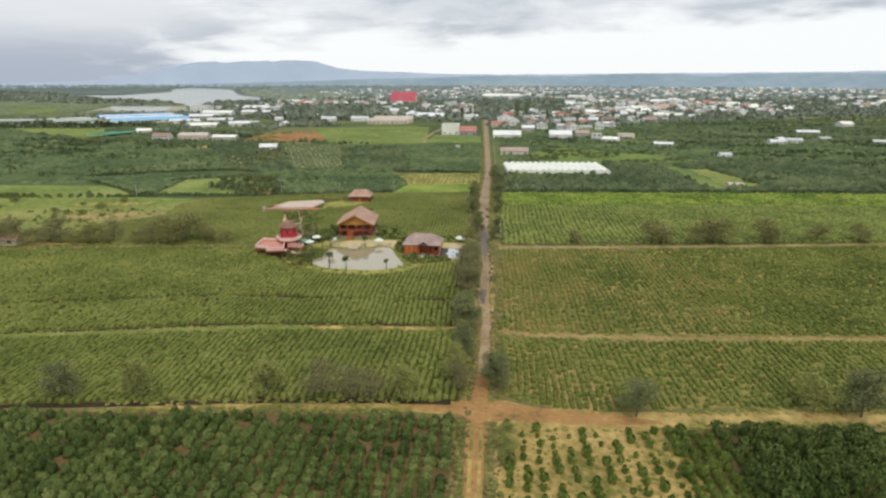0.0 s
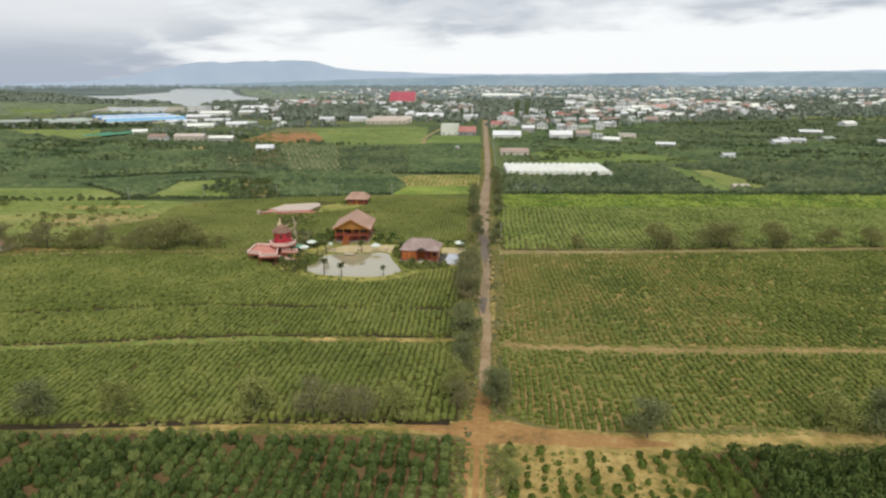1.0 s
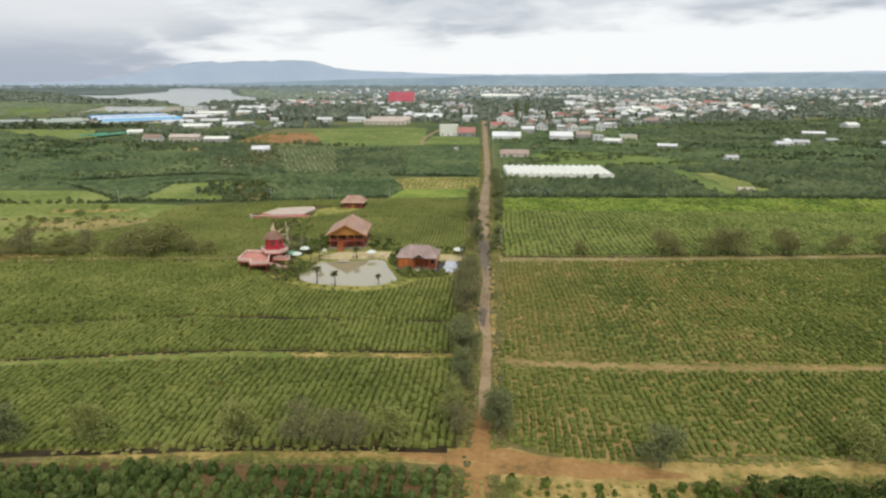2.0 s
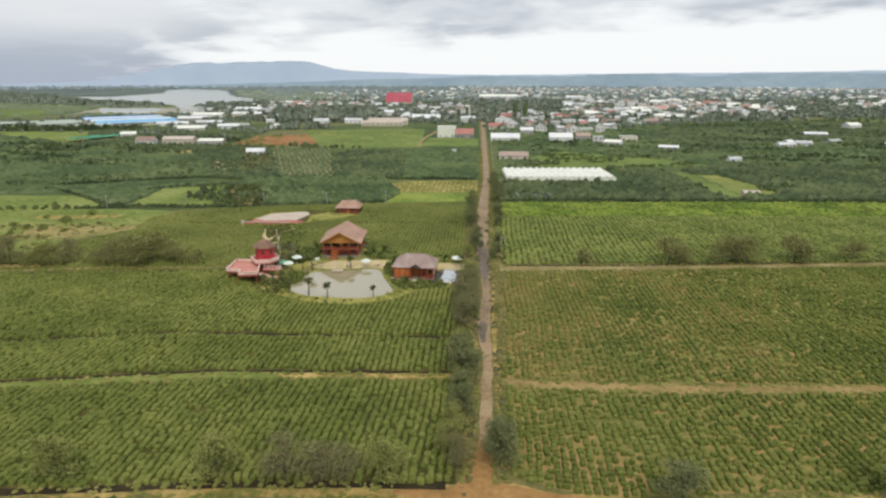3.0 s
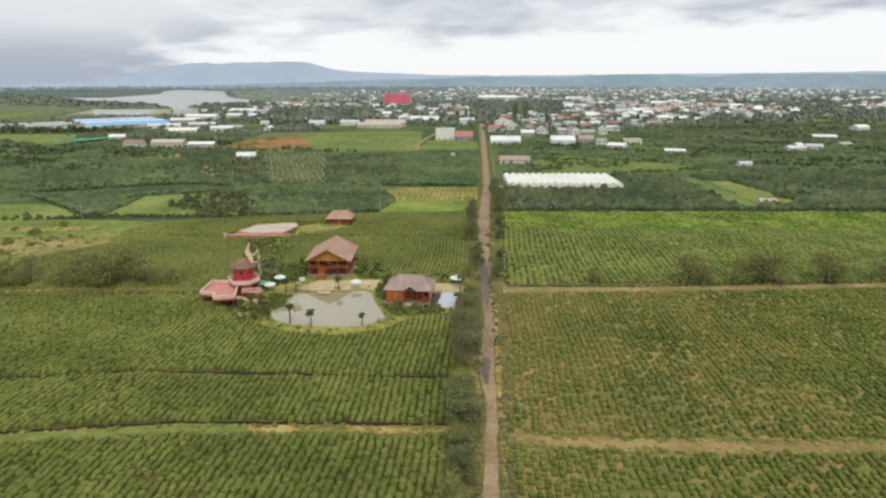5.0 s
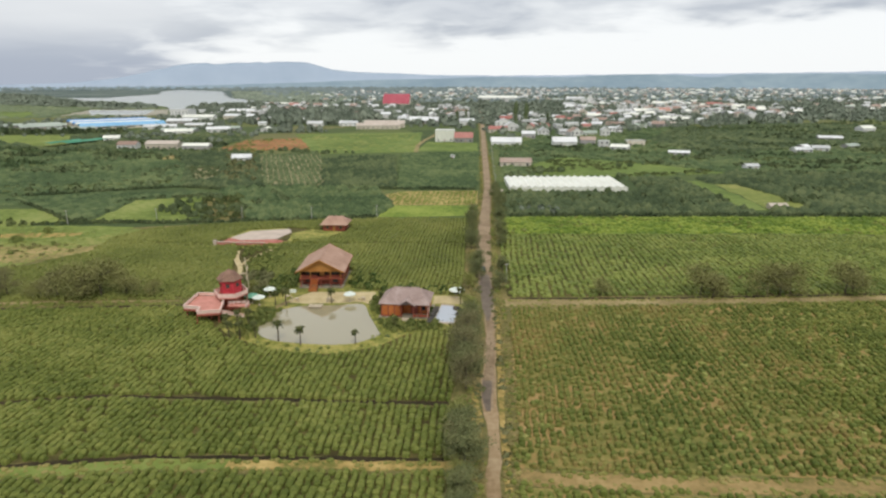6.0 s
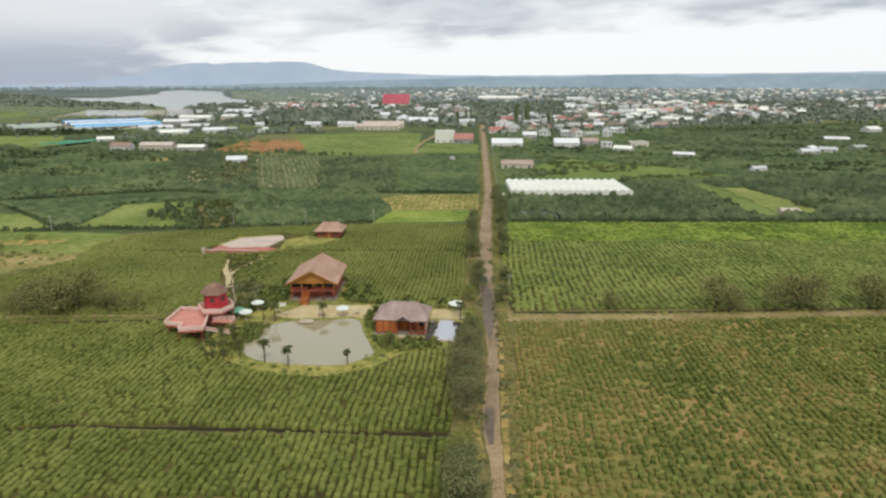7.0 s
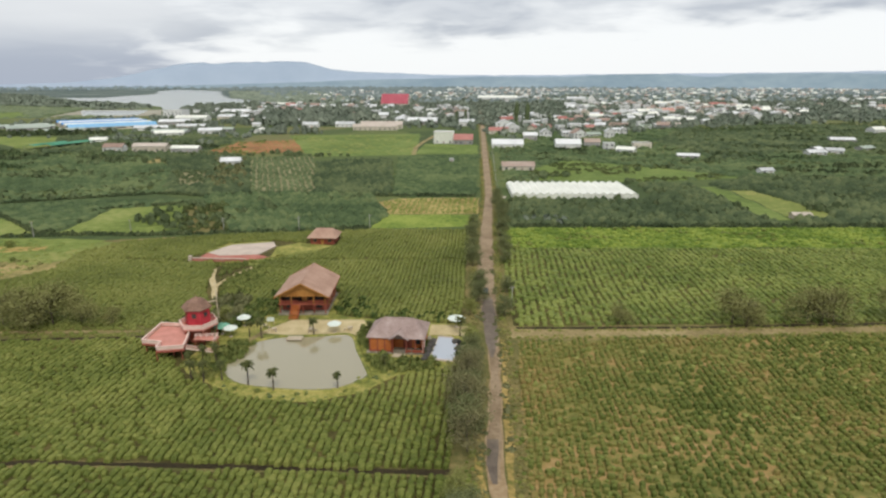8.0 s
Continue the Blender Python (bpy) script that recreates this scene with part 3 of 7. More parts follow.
def bumpy(seed, count=80, leaf=0.17):
    """A full rounded bush: a lumpy dome of 96 triangles with small leaf clumps on it."""
    r = np.random.default_rng(seed)
    v, f = [], []
    rings, sides = 4, 12
    for i in range(rings):
        e = radians(-8 + 86 * i / (rings - 0.2))
        for k in range(sides):
            a = 2 * math.pi * (k + 0.5 * (i % 2)) / sides
            d = Vector((math.cos(a) * math.cos(e), math.sin(a) * math.cos(e), math.sin(e)))
            q = 1 + 0.34 * noise.noise(d * 2.4 + Vector((seed, 0, 0)))
            v.append((d.x * q, d.y * q, max(0.0, 0.14 + 0.86 * d.z * q)))
    v.append((0, 0, 1.02))
    for i in range(rings - 1):
        for k in range(sides):
            j = (k + 1) % sides
            a, b, c, d = i * sides + k, i * sides + j, (i + 1) * sides + j, (i + 1) * sides + k
            f += [(a, b, c), (a, c, d)]
    for k in range(sides):
        f.append(((rings - 1) * sides + k, (rings - 1) * sides + (k + 1) % sides, rings * sides))
    for _ in range(count):
        d = r.normal(size=3)
        d[2] = abs(d[2])
        d /= np.linalg.norm(d)
        p = d * r.uniform(0.88, 1.12) * (1, 1, 0.86) + (0, 0, 0.14)
        t = np.cross(d, r.normal(size=3))
        t /= np.linalg.norm(t)
        b = np.cross(d, t) + d * r.uniform(-0.6, 0.6)
        q = leaf * r.uniform(0.6, 1.3)
        k = len(v)
        v += [p - t * q, p - b * q * 0.6, p + t * q, p + b * q * 0.6]
        f += [(k, k + 1, k + 2), (k, k + 2, k + 3)]
    return np.array(v), np.array(f)


MOUND = mound()
FAR_CROWN = mound(6, 0.45)


def scatter(poly, spacing, wander=0.5, holes=(), thin=0.0, aim=0.0, rows=None):
    """Points in an even, shaken grid inside the outline; aim turns the grid."""
    p = np.asarray(poly, float)
    cx, cy = p.mean(0)
    reach = np.abs(p - (cx, cy)).sum(1).max() + spacing
    sx, sy = rows or (spacing, spacing)
    gx, gy = np.meshgrid(np.arange(-reach, reach, sx), np.arange(-reach, reach, sy))
    g = np.stack([gx.ravel(), gy.ravel()], 1) + rng.uniform(-wander, wander, (gx.size, 2)) * (sx, sy)
    c, s = math.cos(radians(aim)), math.sin(radians(aim))
    g = np.stack([g[:, 0] * c - g[:, 1] * s + cx, g[:, 0] * s + g[:, 1] * c + cy], 1)
    keep = inside(g, poly) & (rng.random(len(g)) >= thin)
    for h in holes:
        keep &= ~inside(g, h)
    return g[keep]


def tea_field(label, poly, material, holes=(), pitch=1.4, thin=0.06, high=0.95, wide=0.71, aim=0.0, step=1.1, long=1.0, side=0):
    """Clipped tea in rows along the road, with wavy rows, gaps and uneven tops; side keeps the part of a field away from (1) or towards (-1) the road."""
    g = scatter(poly, 1.0, 0.0, list(holes) + DITCH_GAPS, thin, aim, rows=(pitch, step))
    if side:
        away = np.array([x - 40 - 0.36 * (y - 105) + 26 * noise.noise((x * 0.035, y * 0.035, 7.0)) + 34 * noise.noise((x * 0.61, y * 0.61, 2.0)) for x, y in g])
        g = g[away * side > 0]
    n = len(g)
    g[:, 0] += 0.35 * np.sin(g[:, 1] * 0.11 + g[:, 0] * 0.05) + rng.normal(0, 0.1, n)
    g[:, 1] += rng.uniform(-0.3, 0.3, n)
    lump = np.array([noise.noise((x * 0.12, y * 0.12, 4.0)) for x, y in g])
    sizes = np.stack([wide * rng.uniform(0.72, 1.12, n) * (1 + 0.12 * lump), long * rng.uniform(0.62, 1.12, n), high * rng.uniform(0.75, 1.15, n) * (1 + 0.25 * lump)], 1)
    places = np.concatenate([g, np.zeros((n, 1))], 1)
    return many("tea_field", MOUND, places, sizes, rng.normal(radians(aim), 0.10, n), [material], 0.13, False, label, "tea plants")


def clumped(g, grain, least, stretch=2.0):
    """Those of the points that lie in the thick parts of an uneven cover; the thick parts are longer across the road than along it."""
    dense = np.array([noise.noise((x / grain / stretch, y / grain, 21.0)) + 0.5 * noise.noise((x / grain / stretch * 2.7, y / grain * 2.7, 3.0)) for x, y in g])
    return g[dense > least] if len(g) else g


def bush_field(name, label, poly, material, spacing, size, high, holes=(), thin=0.1, shape=MOUND, aim=0.0, rows=None, wander=0.35, category="shrubs", z=0.0, smooth=False, spread=(0.5, 1.4), clump=None):
    g = scatter(poly, spacing, wander, holes, thin, aim, rows)
    if clump:
        g = clumped(g, *clump)
    n = len(g)
    k = rng.uniform(*spread, (n, 1))
    sizes = np.concatenate([k * size * rng.uniform(0.85, 1.15, (n, 1)), k * size, k * high * rng.uniform(0.8, 1.2, (n, 1))], 1)
    places = np.concatenate([g, np.full((n, 1), z)], 1)
    return many(name, shape, places, sizes, rng.uniform(0, 6.28, n), [material], 0.12, smooth, label, category)


def canopy(label, poly, material, spacing=2.3, high=1.5, holes=(), thin=0.02, name="coffee_canopy", category="coffee bushes"):
    """Bushes grown into one another: a closed, softly uneven cover."""
    return bush_field(name, label, poly, material, spacing, spacing * 0.82, high, holes, thin, FAR_CROWN, wander=0.45, category=category, smooth=True)


def along(line, w0, w1):
    """A long outline beside a line: from w0 to w1 metres to its left."""
    a, b = [], []
    for i, p in enumerate(line):
        q, s = line[max(i - 1, 0)], line[min(i + 1, len(line) - 1)]
        d = Vector((s[0] - q[0], s[1] - q[1])).normalized()
        a.append((p[0] - d.y * w0, p[1] + d.x * w0))
        b.append((p[0] - d.y * w1, p[1] + d.x * w1))
    return a + b[::-1]


# ---------------------------------------------------------------- the land
bm = bmesh.new()
bmesh.ops.create_grid(bm, x_segments=40, y_segments=40, size=4950)
solid("ground", bm, LAND, "green patchwork of farm land reaching the horizon", "ground", kind="structure")


def hills(name, label, material, distance, depth, profile):
    """A far range: profile rows are azimuth in degrees from +y (clockwise) and height in metres."""
    az = np.linspace(profile[0][0], profile[-1][0], 240)
    hs = np.interp(az, [p[0] for p in profile], [p[1] for p in profile])
    verts, tris = [], []
    cross = ((-0.5, 0.0), (-0.3, 0.35), (-0.12, 0.8), (0.0, 1.0), (0.2, 0.7), (0.5, 0.0))
    for a, h in zip(az, hs):
        n1 = noise.noise((a * 0.9, distance * 0.01, 0.0)) * 0.04 + noise.noise((a * 3.1, 5.0, 0.0)) * 0.04 + noise.noise((a * 9.0, 7.0, 0.0)) * 0.025
        for k, (o, f) in enumerate(cross):
            r = distance + o * depth * (1 + 0.02 * noise.noise((a * 1.7, k * 2.3, 1.0)) * (0 < k < 5))
            verts.append((r * math.sin(radians(a)), r * math.cos(radians(a)), max(-1.0, h * f * (1 + n1) - (k in (0, 5)))))
    m = len(cross)
    for i in range(len(az) - 1):
        for k in range(m - 1):
            a, b = i * m + k, (i + 1) * m + k
            tris += [(a, b, b + 1), (a, b + 1, a + 1)]
    return tagged(new(name, mesh_of(name, verts, tris, [material], None, True)), label, "hills", kind="structure")


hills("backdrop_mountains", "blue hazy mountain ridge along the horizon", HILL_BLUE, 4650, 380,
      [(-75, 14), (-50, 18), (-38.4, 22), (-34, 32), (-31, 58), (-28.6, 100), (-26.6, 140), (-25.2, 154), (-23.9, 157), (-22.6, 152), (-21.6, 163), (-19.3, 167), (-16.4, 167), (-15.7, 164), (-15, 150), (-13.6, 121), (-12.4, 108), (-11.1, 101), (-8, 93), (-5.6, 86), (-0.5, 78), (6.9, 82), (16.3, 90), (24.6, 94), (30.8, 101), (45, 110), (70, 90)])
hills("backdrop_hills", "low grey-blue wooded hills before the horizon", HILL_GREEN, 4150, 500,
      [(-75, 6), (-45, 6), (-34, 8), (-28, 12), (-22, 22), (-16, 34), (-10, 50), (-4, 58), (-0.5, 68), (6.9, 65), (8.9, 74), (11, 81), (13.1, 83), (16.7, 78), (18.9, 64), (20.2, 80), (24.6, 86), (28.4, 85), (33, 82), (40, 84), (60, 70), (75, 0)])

# ---------------------------------------------------------------- plots, tracks and the road
patch("field_margin", [(-330, -120), (330, -120), (330, 312), (5, 299), (-8, 328), (-110, 314), (-170, 295), (-330, 200)], VERGE, 0.015, "olive grass and soil at the field margins", "grass", 10, 1)
patch("soil_coffee", [(-140, -14), (-3.6, -14), (-3.6, 101.5), (-40, 100.5), (-63, 99), (-140, 92)], SOIL_RED, 0.03, "dark soil under the coffee plantation", "soil")
patch("soil_young_coffee", [(2.2, -14), (34.6, -14), (34.8, 99.6), (25, 101), (2.6, 101.5)], SAND, 0.03, "pale sandy soil among young coffee bushes", "soil")
patch("soil_coffee_thicket", [(35, -14), (140, -14), (140, 104), (41.5, 101), (35.2, 99.4)], SOIL_RED, 0.03, "dark soil under a coffee thicket", "soil")
TEA_A = [(-175, 93), (-110, 97.2), (-63, 102.6), (-38, 105.7), (-4.5, 107.5), (-6.5, 141), (-57, 137.5), (-116, 127.5), (-175, 116)]
TEA_B = [(-190, 121), (-118, 132), (-58.7, 142.5), (-42, 144), (-7.6, 145), (-7.6, 161.8), (-78, 160), (-133, 148.5), (-195, 136)]
TEA_C = [(-200, 137.2), (-133, 149.7), (-78, 161.8), (-7.6, 163.6), (-8.0, 215), (-86, 210.5), (-175, 199.5), (-230, 193)]
TEA_D = [(4.2, 110), (15, 105.5), (30, 107), (48, 109.5), (76, 110.5), (130, 113), (150, 142), (96, 142.5), (33, 137.5), (4.2, 138.3)]
TEA_E = [(4.2, 143.2), (33.8, 143.2), (98, 146.5), (150, 149), (190, 190), (195, 236), (150, 232.5), (100, 226), (6, 215.5)]
TEA_F = [(-140, 212.8), (-107, 217), (-84, 219.5), (-60, 224), (-8.2, 226), (-8.4, 328), (-51, 325), (-110, 312), (-143, 300), (-150, 284), (-147, 262), (-160, 240), (-172, 214)]
TEA_G = [(5.5, 225), (100, 234), (152, 240), (215, 245), (235, 312), (149, 308), (4.8, 299)]
for p, m in ((TEA_A, SOIL_TEA), (TEA_B, SOIL_TEA), (TEA_C, SOIL_TEA), (TEA_D, SOIL_DRY), (TEA_E, SOIL_DRY), (TEA_F, SOIL_TEA), (TEA_G, SOIL_TEA)):
    patch("soil_tea", p, m, 0.03, "brown weedy soil between tea rows", "soil")
patch("bright_crop", [(4.8, 300.5), (149, 309.5), (250, 314), (260, 346), (169, 344), (5.2, 333)], GRASS_BRIGHT, 0.06, "bright green low crop strip", "crop")
patch("yellow_plot", [(-57, 384), (-48, 395), (-5.4, 400), (-5.2, 360), (-47, 356)], YELLOW_SOIL, 0.06, "yellow tilled plot with crop rows", "crop")
patch("green_plot", [(-54, 355), (-6, 358), (-6, 334), (-51, 328)], GRASS_BRIGHT, 0.05, "bright yellow-green plot by the road", "crop")
patch("meadow_plot", [(-221, 752), (-76, 782), (-60, 584), (-139, 568), (-166, 606), (-199, 702)], MEADOW, 0.08, "smooth green sports meadow", "meadow")
patch("red_soil_plot", [(-243, 600), (-246, 677), (-199, 706), (-162, 606), (-215, 569)], RED_SOIL, 0.1, "bare red soil plot beside the meadow", "soil", 10, 5)
patch("sparse_plot", [(-190, 556), (-141, 566), (-99, 418), (-108, 404), (-132, 404)], PALE_PLOT, 0.07, "thinly planted pale soil plot", "soil")
patch("sparse_plot", [(-214, 476), (-190, 482), (-169, 430), (-182, 418)], PALE_PLOT, 0.06, "pale half bare plot among coffee", "soil", 5, 3)
patch("red_soil_plot", [(-258, 519), (-264, 546), (-250, 551), (-247, 519)], DRY_GRASS, 0.12, "small bare patch of tan soil", "soil", 5, 3)
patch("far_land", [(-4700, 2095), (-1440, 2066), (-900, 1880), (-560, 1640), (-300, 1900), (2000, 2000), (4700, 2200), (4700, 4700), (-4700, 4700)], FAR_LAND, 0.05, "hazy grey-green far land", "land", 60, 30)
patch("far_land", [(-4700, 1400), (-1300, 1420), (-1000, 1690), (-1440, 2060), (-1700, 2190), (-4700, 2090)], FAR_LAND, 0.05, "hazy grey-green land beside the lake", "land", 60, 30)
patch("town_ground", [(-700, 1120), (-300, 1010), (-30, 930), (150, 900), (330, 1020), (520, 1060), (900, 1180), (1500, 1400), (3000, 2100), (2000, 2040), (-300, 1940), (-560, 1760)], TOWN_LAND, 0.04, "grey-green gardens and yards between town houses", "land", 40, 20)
patch("meadow_left", [(-178, 307), (-184, 360), (-160, 368), (-152, 368), (-132, 322), (-143, 310)], MEADOW_LIGHT, 0.07, "light yellow-green meadow slope", "meadow", 6, 3)
patch("meadow_rough", [(-151, 369), (-134, 373), (-110, 324), (-121, 313), (-131, 321)], VERGE, 0.065, "rough olive grass with dry scrub", "meadow", 6, 3)
patch("meadow_far_left", [(-300, 330), (-221, 334), (-190, 312), (-200, 300), (-300, 285)], MEADOW_LIGHT, 0.07, "light green meadow", "meadow", 6, 3)
patch("soil_bare", [(-205, 279), (-186, 281), (-166, 285), (-168, 290), (-188, 289), (-205, 286)], SAND, 0.1, "bare sandy patch in dry grass", "soil", 4, 2)
patch("meadow_left", [(-330, 284), (-200, 299), (-168, 303), (-150, 300), (-158, 286), (-186, 276), (-240, 262), (-330, 250)], MEADOW_LIGHT, 0.095, "light green rough meadow", "meadow", 6, 3)
patch("soil_bare", [(-192, 262), (-172, 271), (-156, 267), (-148, 277), (-140, 266), (-149, 256), (-161, 248), (-192, 244)], DRY_GRASS, 0.105, "dry tan grass and bare soil", "soil", 4, 2.5)
patch("soil_bare", [(-182, 205.5), (-172, 206.2), (-150, 211), (-152, 214.5), (-170, 213), (-182, 211)], SAND, 0.11, "bare pale soil and rubble beside the lane", "soil", 3, 1.5)
patch("meadow_dry", [(-200, 299), (-168, 300), (-145, 298), (-150, 270), (-170, 220), (-330, 205), (-330, 282)], GRASS_PALE, 0.09, "dry yellowish grass land", "meadow", 6, 3)
patch("meadow_right", [(120, 446), (131, 441), (136, 428), (136.5, 357), (126, 354), (122, 400)], MEADOW, 0.07, "pale green sloping meadow strip among scrub", "meadow", 6, 2)
patch("meadow_right", [(137.5, 431), (150, 431), (161, 374), (157, 360), (137, 359)], GRASS_PALE, 0.06, "olive grass strip beside the pale meadow", "meadow", 6, 2)
patch("meadow_patch", [(262, 853), (302, 856), (318, 916), (272, 904)], MEADOW, 0.07, "light green meadow before the town", "meadow", 8, 4)
patch("meadow_patch", [(28, 505), (60, 560), (128, 516), (164, 480), (93, 456), (30, 452)], MEADOW, 0.06, "green meadow behind the greenhouse", "meadow", 8, 4)
patch("meadow_patch", [(-640, 640), (-446, 610), (-402, 614), (-432, 694), (-466, 717), (-640, 712)], MEADOW_LIGHT, 0.06, "light green meadow among hedges", "meadow", 8, 4)
patch("meadow_patch", [(-790, 1000), (-730, 1040), (-860, 1180), (-960, 1160)], MEADOW, 0.06, "green meadow near the lake", "meadow", 20, 10)
patch("meadow_road", [(-62, 590), (-8, 592), (-9, 668), (-60, 672)], MEADOW, 0.07, "rough green plot before the white hall", "meadow")

strip("track_dirt", [(-72, 99.8), (-58, 101.0), (-39, 103.2), (-20, 104.2), (-3, 104.6)], [0.6, 1.5, 2.2, 2.6, 4.5], SAND, 0.05, "pale dirt track between plantations", "dirt track", 1.2)
strip("track_dirt", [(2, 104.4), (9, 103.6), (17, 103.0), (24, 102.6), (33, 102.9)], [6.8, 5.4, 4.6, 3.6, 1.0], DIRT, 0.06, "orange worn dirt at the crossing", "dirt track", 0.9)
strip("track_dirt", [(-1, 104.6), (-6, 104.7), (-14, 104.6)], [5.5, 3.6, 0.8], DIRT, 0.064, "orange worn dirt at the crossing", "dirt track", 0.7)
strip("track_dirt", [(1, 104.6), (15, 103.6), (26, 103), (46, 105), (75, 107.5), (140, 109)], [7, 5.5, 5.0, 5.4, 3.2, 2.5], SAND, 0.05, "sandy dirt track between plantations", "dirt track", 1.5)
strip("path_grass", [(-200, 111), (-117, 129.2), (-58, 139.7), (-42, 141)], [2.4, 2.8, 3.2, 2.8], MEADOW_LIGHT, 0.06, "grassy footpath between tea fields", "footpath", 0.7)
strip("path_dirt", [(-44, 141), (-20, 142.4), (-5, 142.8)], [2.4, 2.8, 3.0], SAND, 0.07, "pale dirt footpath between tea fields", "footpath", 0.7)
strip("path_dirt", [(2, 140.9), (33.5, 140.4), (60, 142), (97, 144.6), (180, 147)], [3.5, 4.2, 4.0, 3.2, 2.6], PATH_TAN, 0.06, "dry dirt footpath between tea fields", "footpath", 0.9)
DITCHES = ([(-200, 137), (-133, 149.5), (-78, 161.2), (-7.6, 163)], [(-175, 117.8), (-116, 131.2), (-58, 142), (-8, 144.6)], [(-230, 195.2), (-176, 200.6), (-86, 211.8)], [(6, 223.6), (50, 227), (100, 232.8), (152, 239.2), (225, 246)],
           [(-160, 93.2), (-110, 96.4), (-63, 101.8), (-38, 104.9), (-6, 106.8)], [(-140, 275.2), (-105, 276.4), (-53, 280.6), (-8.4, 284)], [(95, 307.3), (150, 308.2), (235, 312.6)])
for k, line in enumerate(DITCHES):
    strip("ditch", line, 1.7 if k == 4 else 1.1, SOIL_DITCH, 0.08, "narrow drainage ditch along the tea, darkened with hedge shade", "ditch", 0.6)
DITCH_GAPS = [along(line, -0.85, 0.9) for line in DITCHES]
strip("path_grass", [(-152, 272), (-140, 274), (-104, 275)], [1.6, 1.8, 1.4], GRASS_PALE, 0.06, "pale grassy footpath through the tea", "footpath", 0.5)
strip("lane", [(-260, 187), (-177, 202.6), (-126, 211.8), (-88, 215.5)], [3, 2.6, 1.3, 0.7], LANE, 0.07, "pale gravel lane along the tea fields", "lane", 0.5)
strip("lane", [(-62, 586), (-66, 640), (-64, 690), (-58, 760)], 4, LANE, 0.11, "tan earth lane beside the meadow", "lane", 1.0)
strip("lane", [(3, 220), (50, 223.6), (100, 229.5), (152, 236), (230, 243)], [5.5, 4.4, 3.7, 3.2, 2.8], LANE, 0.07, "pale gravel lane beside the tea fields", "lane", 0.7)
strip("road_dirt", [(-1.0, -14), (-1.0, 79), (-0.8, 101), (-0.7, 106)], [3.0, 3.0, 3.9, 6.5], DIRT, 0.09, "red-brown dirt road with wheel ruts", "road", 0.6)
strip("road_dirt", [(-0.7, 101.5), (-0.6, 104.5), (-0.5, 109), (-0.5, 113), (0.3, 122)], [5.0, 10.0, 5.0, 3.6, 3.0], DIRT, 0.095, "red-brown dirt crossing", "road", 0.9)
strip("road_verge", [(0.2, 108), (0.3, 140), (0, 190), (-0.5, 250), (-1.0, 300), (-0.5, 350), (0, 408), (-2, 560), (-9, 1010)], [8, 9, 10, 11, 11, 8, 6.5, 7.5, 8.5], VERGE, 0.05, "dry grassy road verge", "verge", 1.2)
strip("road_dirt", [(0.2, 119), (0.3, 141), (0.5, 148), (0.5, 156), (-0.3, 163), (-0.5, 170), (0, 180), (0.2, 200), (-0.3, 220)], [2.6, 2.3, 2.1, 2.2, 3.0, 3.4, 2.9, 2.6, 2.9], ROAD_DIRT, 0.097, "tan-brown dirt road with dry edges", "road", 0.6)
strip("road", [(-0.5, 161.5), (-0.5, 170), (0, 180), (0.2, 201), (-0.4, 219), (-1.2, 244), (-2.0, 270), (-2.1, 313), (-1.0, 352), (0, 408), (-2, 566), (-7.5, 990), (-13, 1400)],
      [2.0, 2.7, 2.1, 1.9, 2.6, 4.6, 5.6, 6.2, 4.2, 3.8, 4.4, 5.0, 6], ROAD_WORN, 0.10, "worn grey-brown country road running straight to town", "road", 0.6)
strip("verge_dry", [(2.4, 118), (2.6, 140), (2.3, 156), (2.2, 170), (2.4, 186), (2.2, 206), (2.0, 217)], [0.7, 1.3, 1.0, 1.5, 0.8, 1.3, 0.6], SAND, 0.086, "dry sandy edge of the road", "verge", 0.9)
strip("verge_dry", [(-2.2, 150), (-2.6, 157), (-3.0, 163), (-2.8, 169)], [0.6, 1.8, 2.0, 0.6], SAND, 0.086, "dry sandy edge of the road", "verge", 0.8)
# tree shade over the road, painted as darker strips
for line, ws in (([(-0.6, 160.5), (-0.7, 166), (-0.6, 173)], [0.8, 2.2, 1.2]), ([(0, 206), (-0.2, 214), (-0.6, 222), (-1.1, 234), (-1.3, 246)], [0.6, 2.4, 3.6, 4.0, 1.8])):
    strip("road_damp", line, ws, ROAD_SHADE, 0.108, "dark stretch of the road with tree shade painted in", "road", 0.7)
for dx in (-0.75, 0.85):
    strip("wheel_rut", [(-0.9 + dx, -14), (-0.9 + dx, 80), (-0.9 + dx, 99)], 0.6, SAND, 0.115, "pale worn wheel rut", "road", 0.2)

# ---------------------------------------------------------------- tea, coffee and scrub
FARM_GAP = [(-80, 214), (-80, 207), (-74, 202), (-70.5, 197), (-68, 193.5), (-62, 189.6), (-52, 184.5), (-42, 182.5), (-35.2, 183.1), (-26.9, 187.2), (-20.6, 195), (-7, 201.8), (-6, 218), (-80, 217)]
YARD_GAP = [(-76, 214), (-63, 230), (-61, 248), (-45, 248), (-42, 230), (-20, 226), (-6, 226), (-6, 214)]
PAD_GAP = [(-108, 273), (-84, 275), (-66, 287), (-59, 298), (-58.5, 311), (-71.5, 311), (-72, 303), (-84, 305.5), (-102, 300)]
PATH_GAP = [(-95, 275), (-87, 248), (-81, 236), (-78, 238), (-82.5, 252), (-79, 275)]
tea_field("dense green clipped tea in long rows", TEA_A, TEA)
tea_field("dense green clipped tea in long rows", TEA_B, TEA)
tea_field("dense green clipped tea in rows round the pond", TEA_C, TEA, [FARM_GAP])
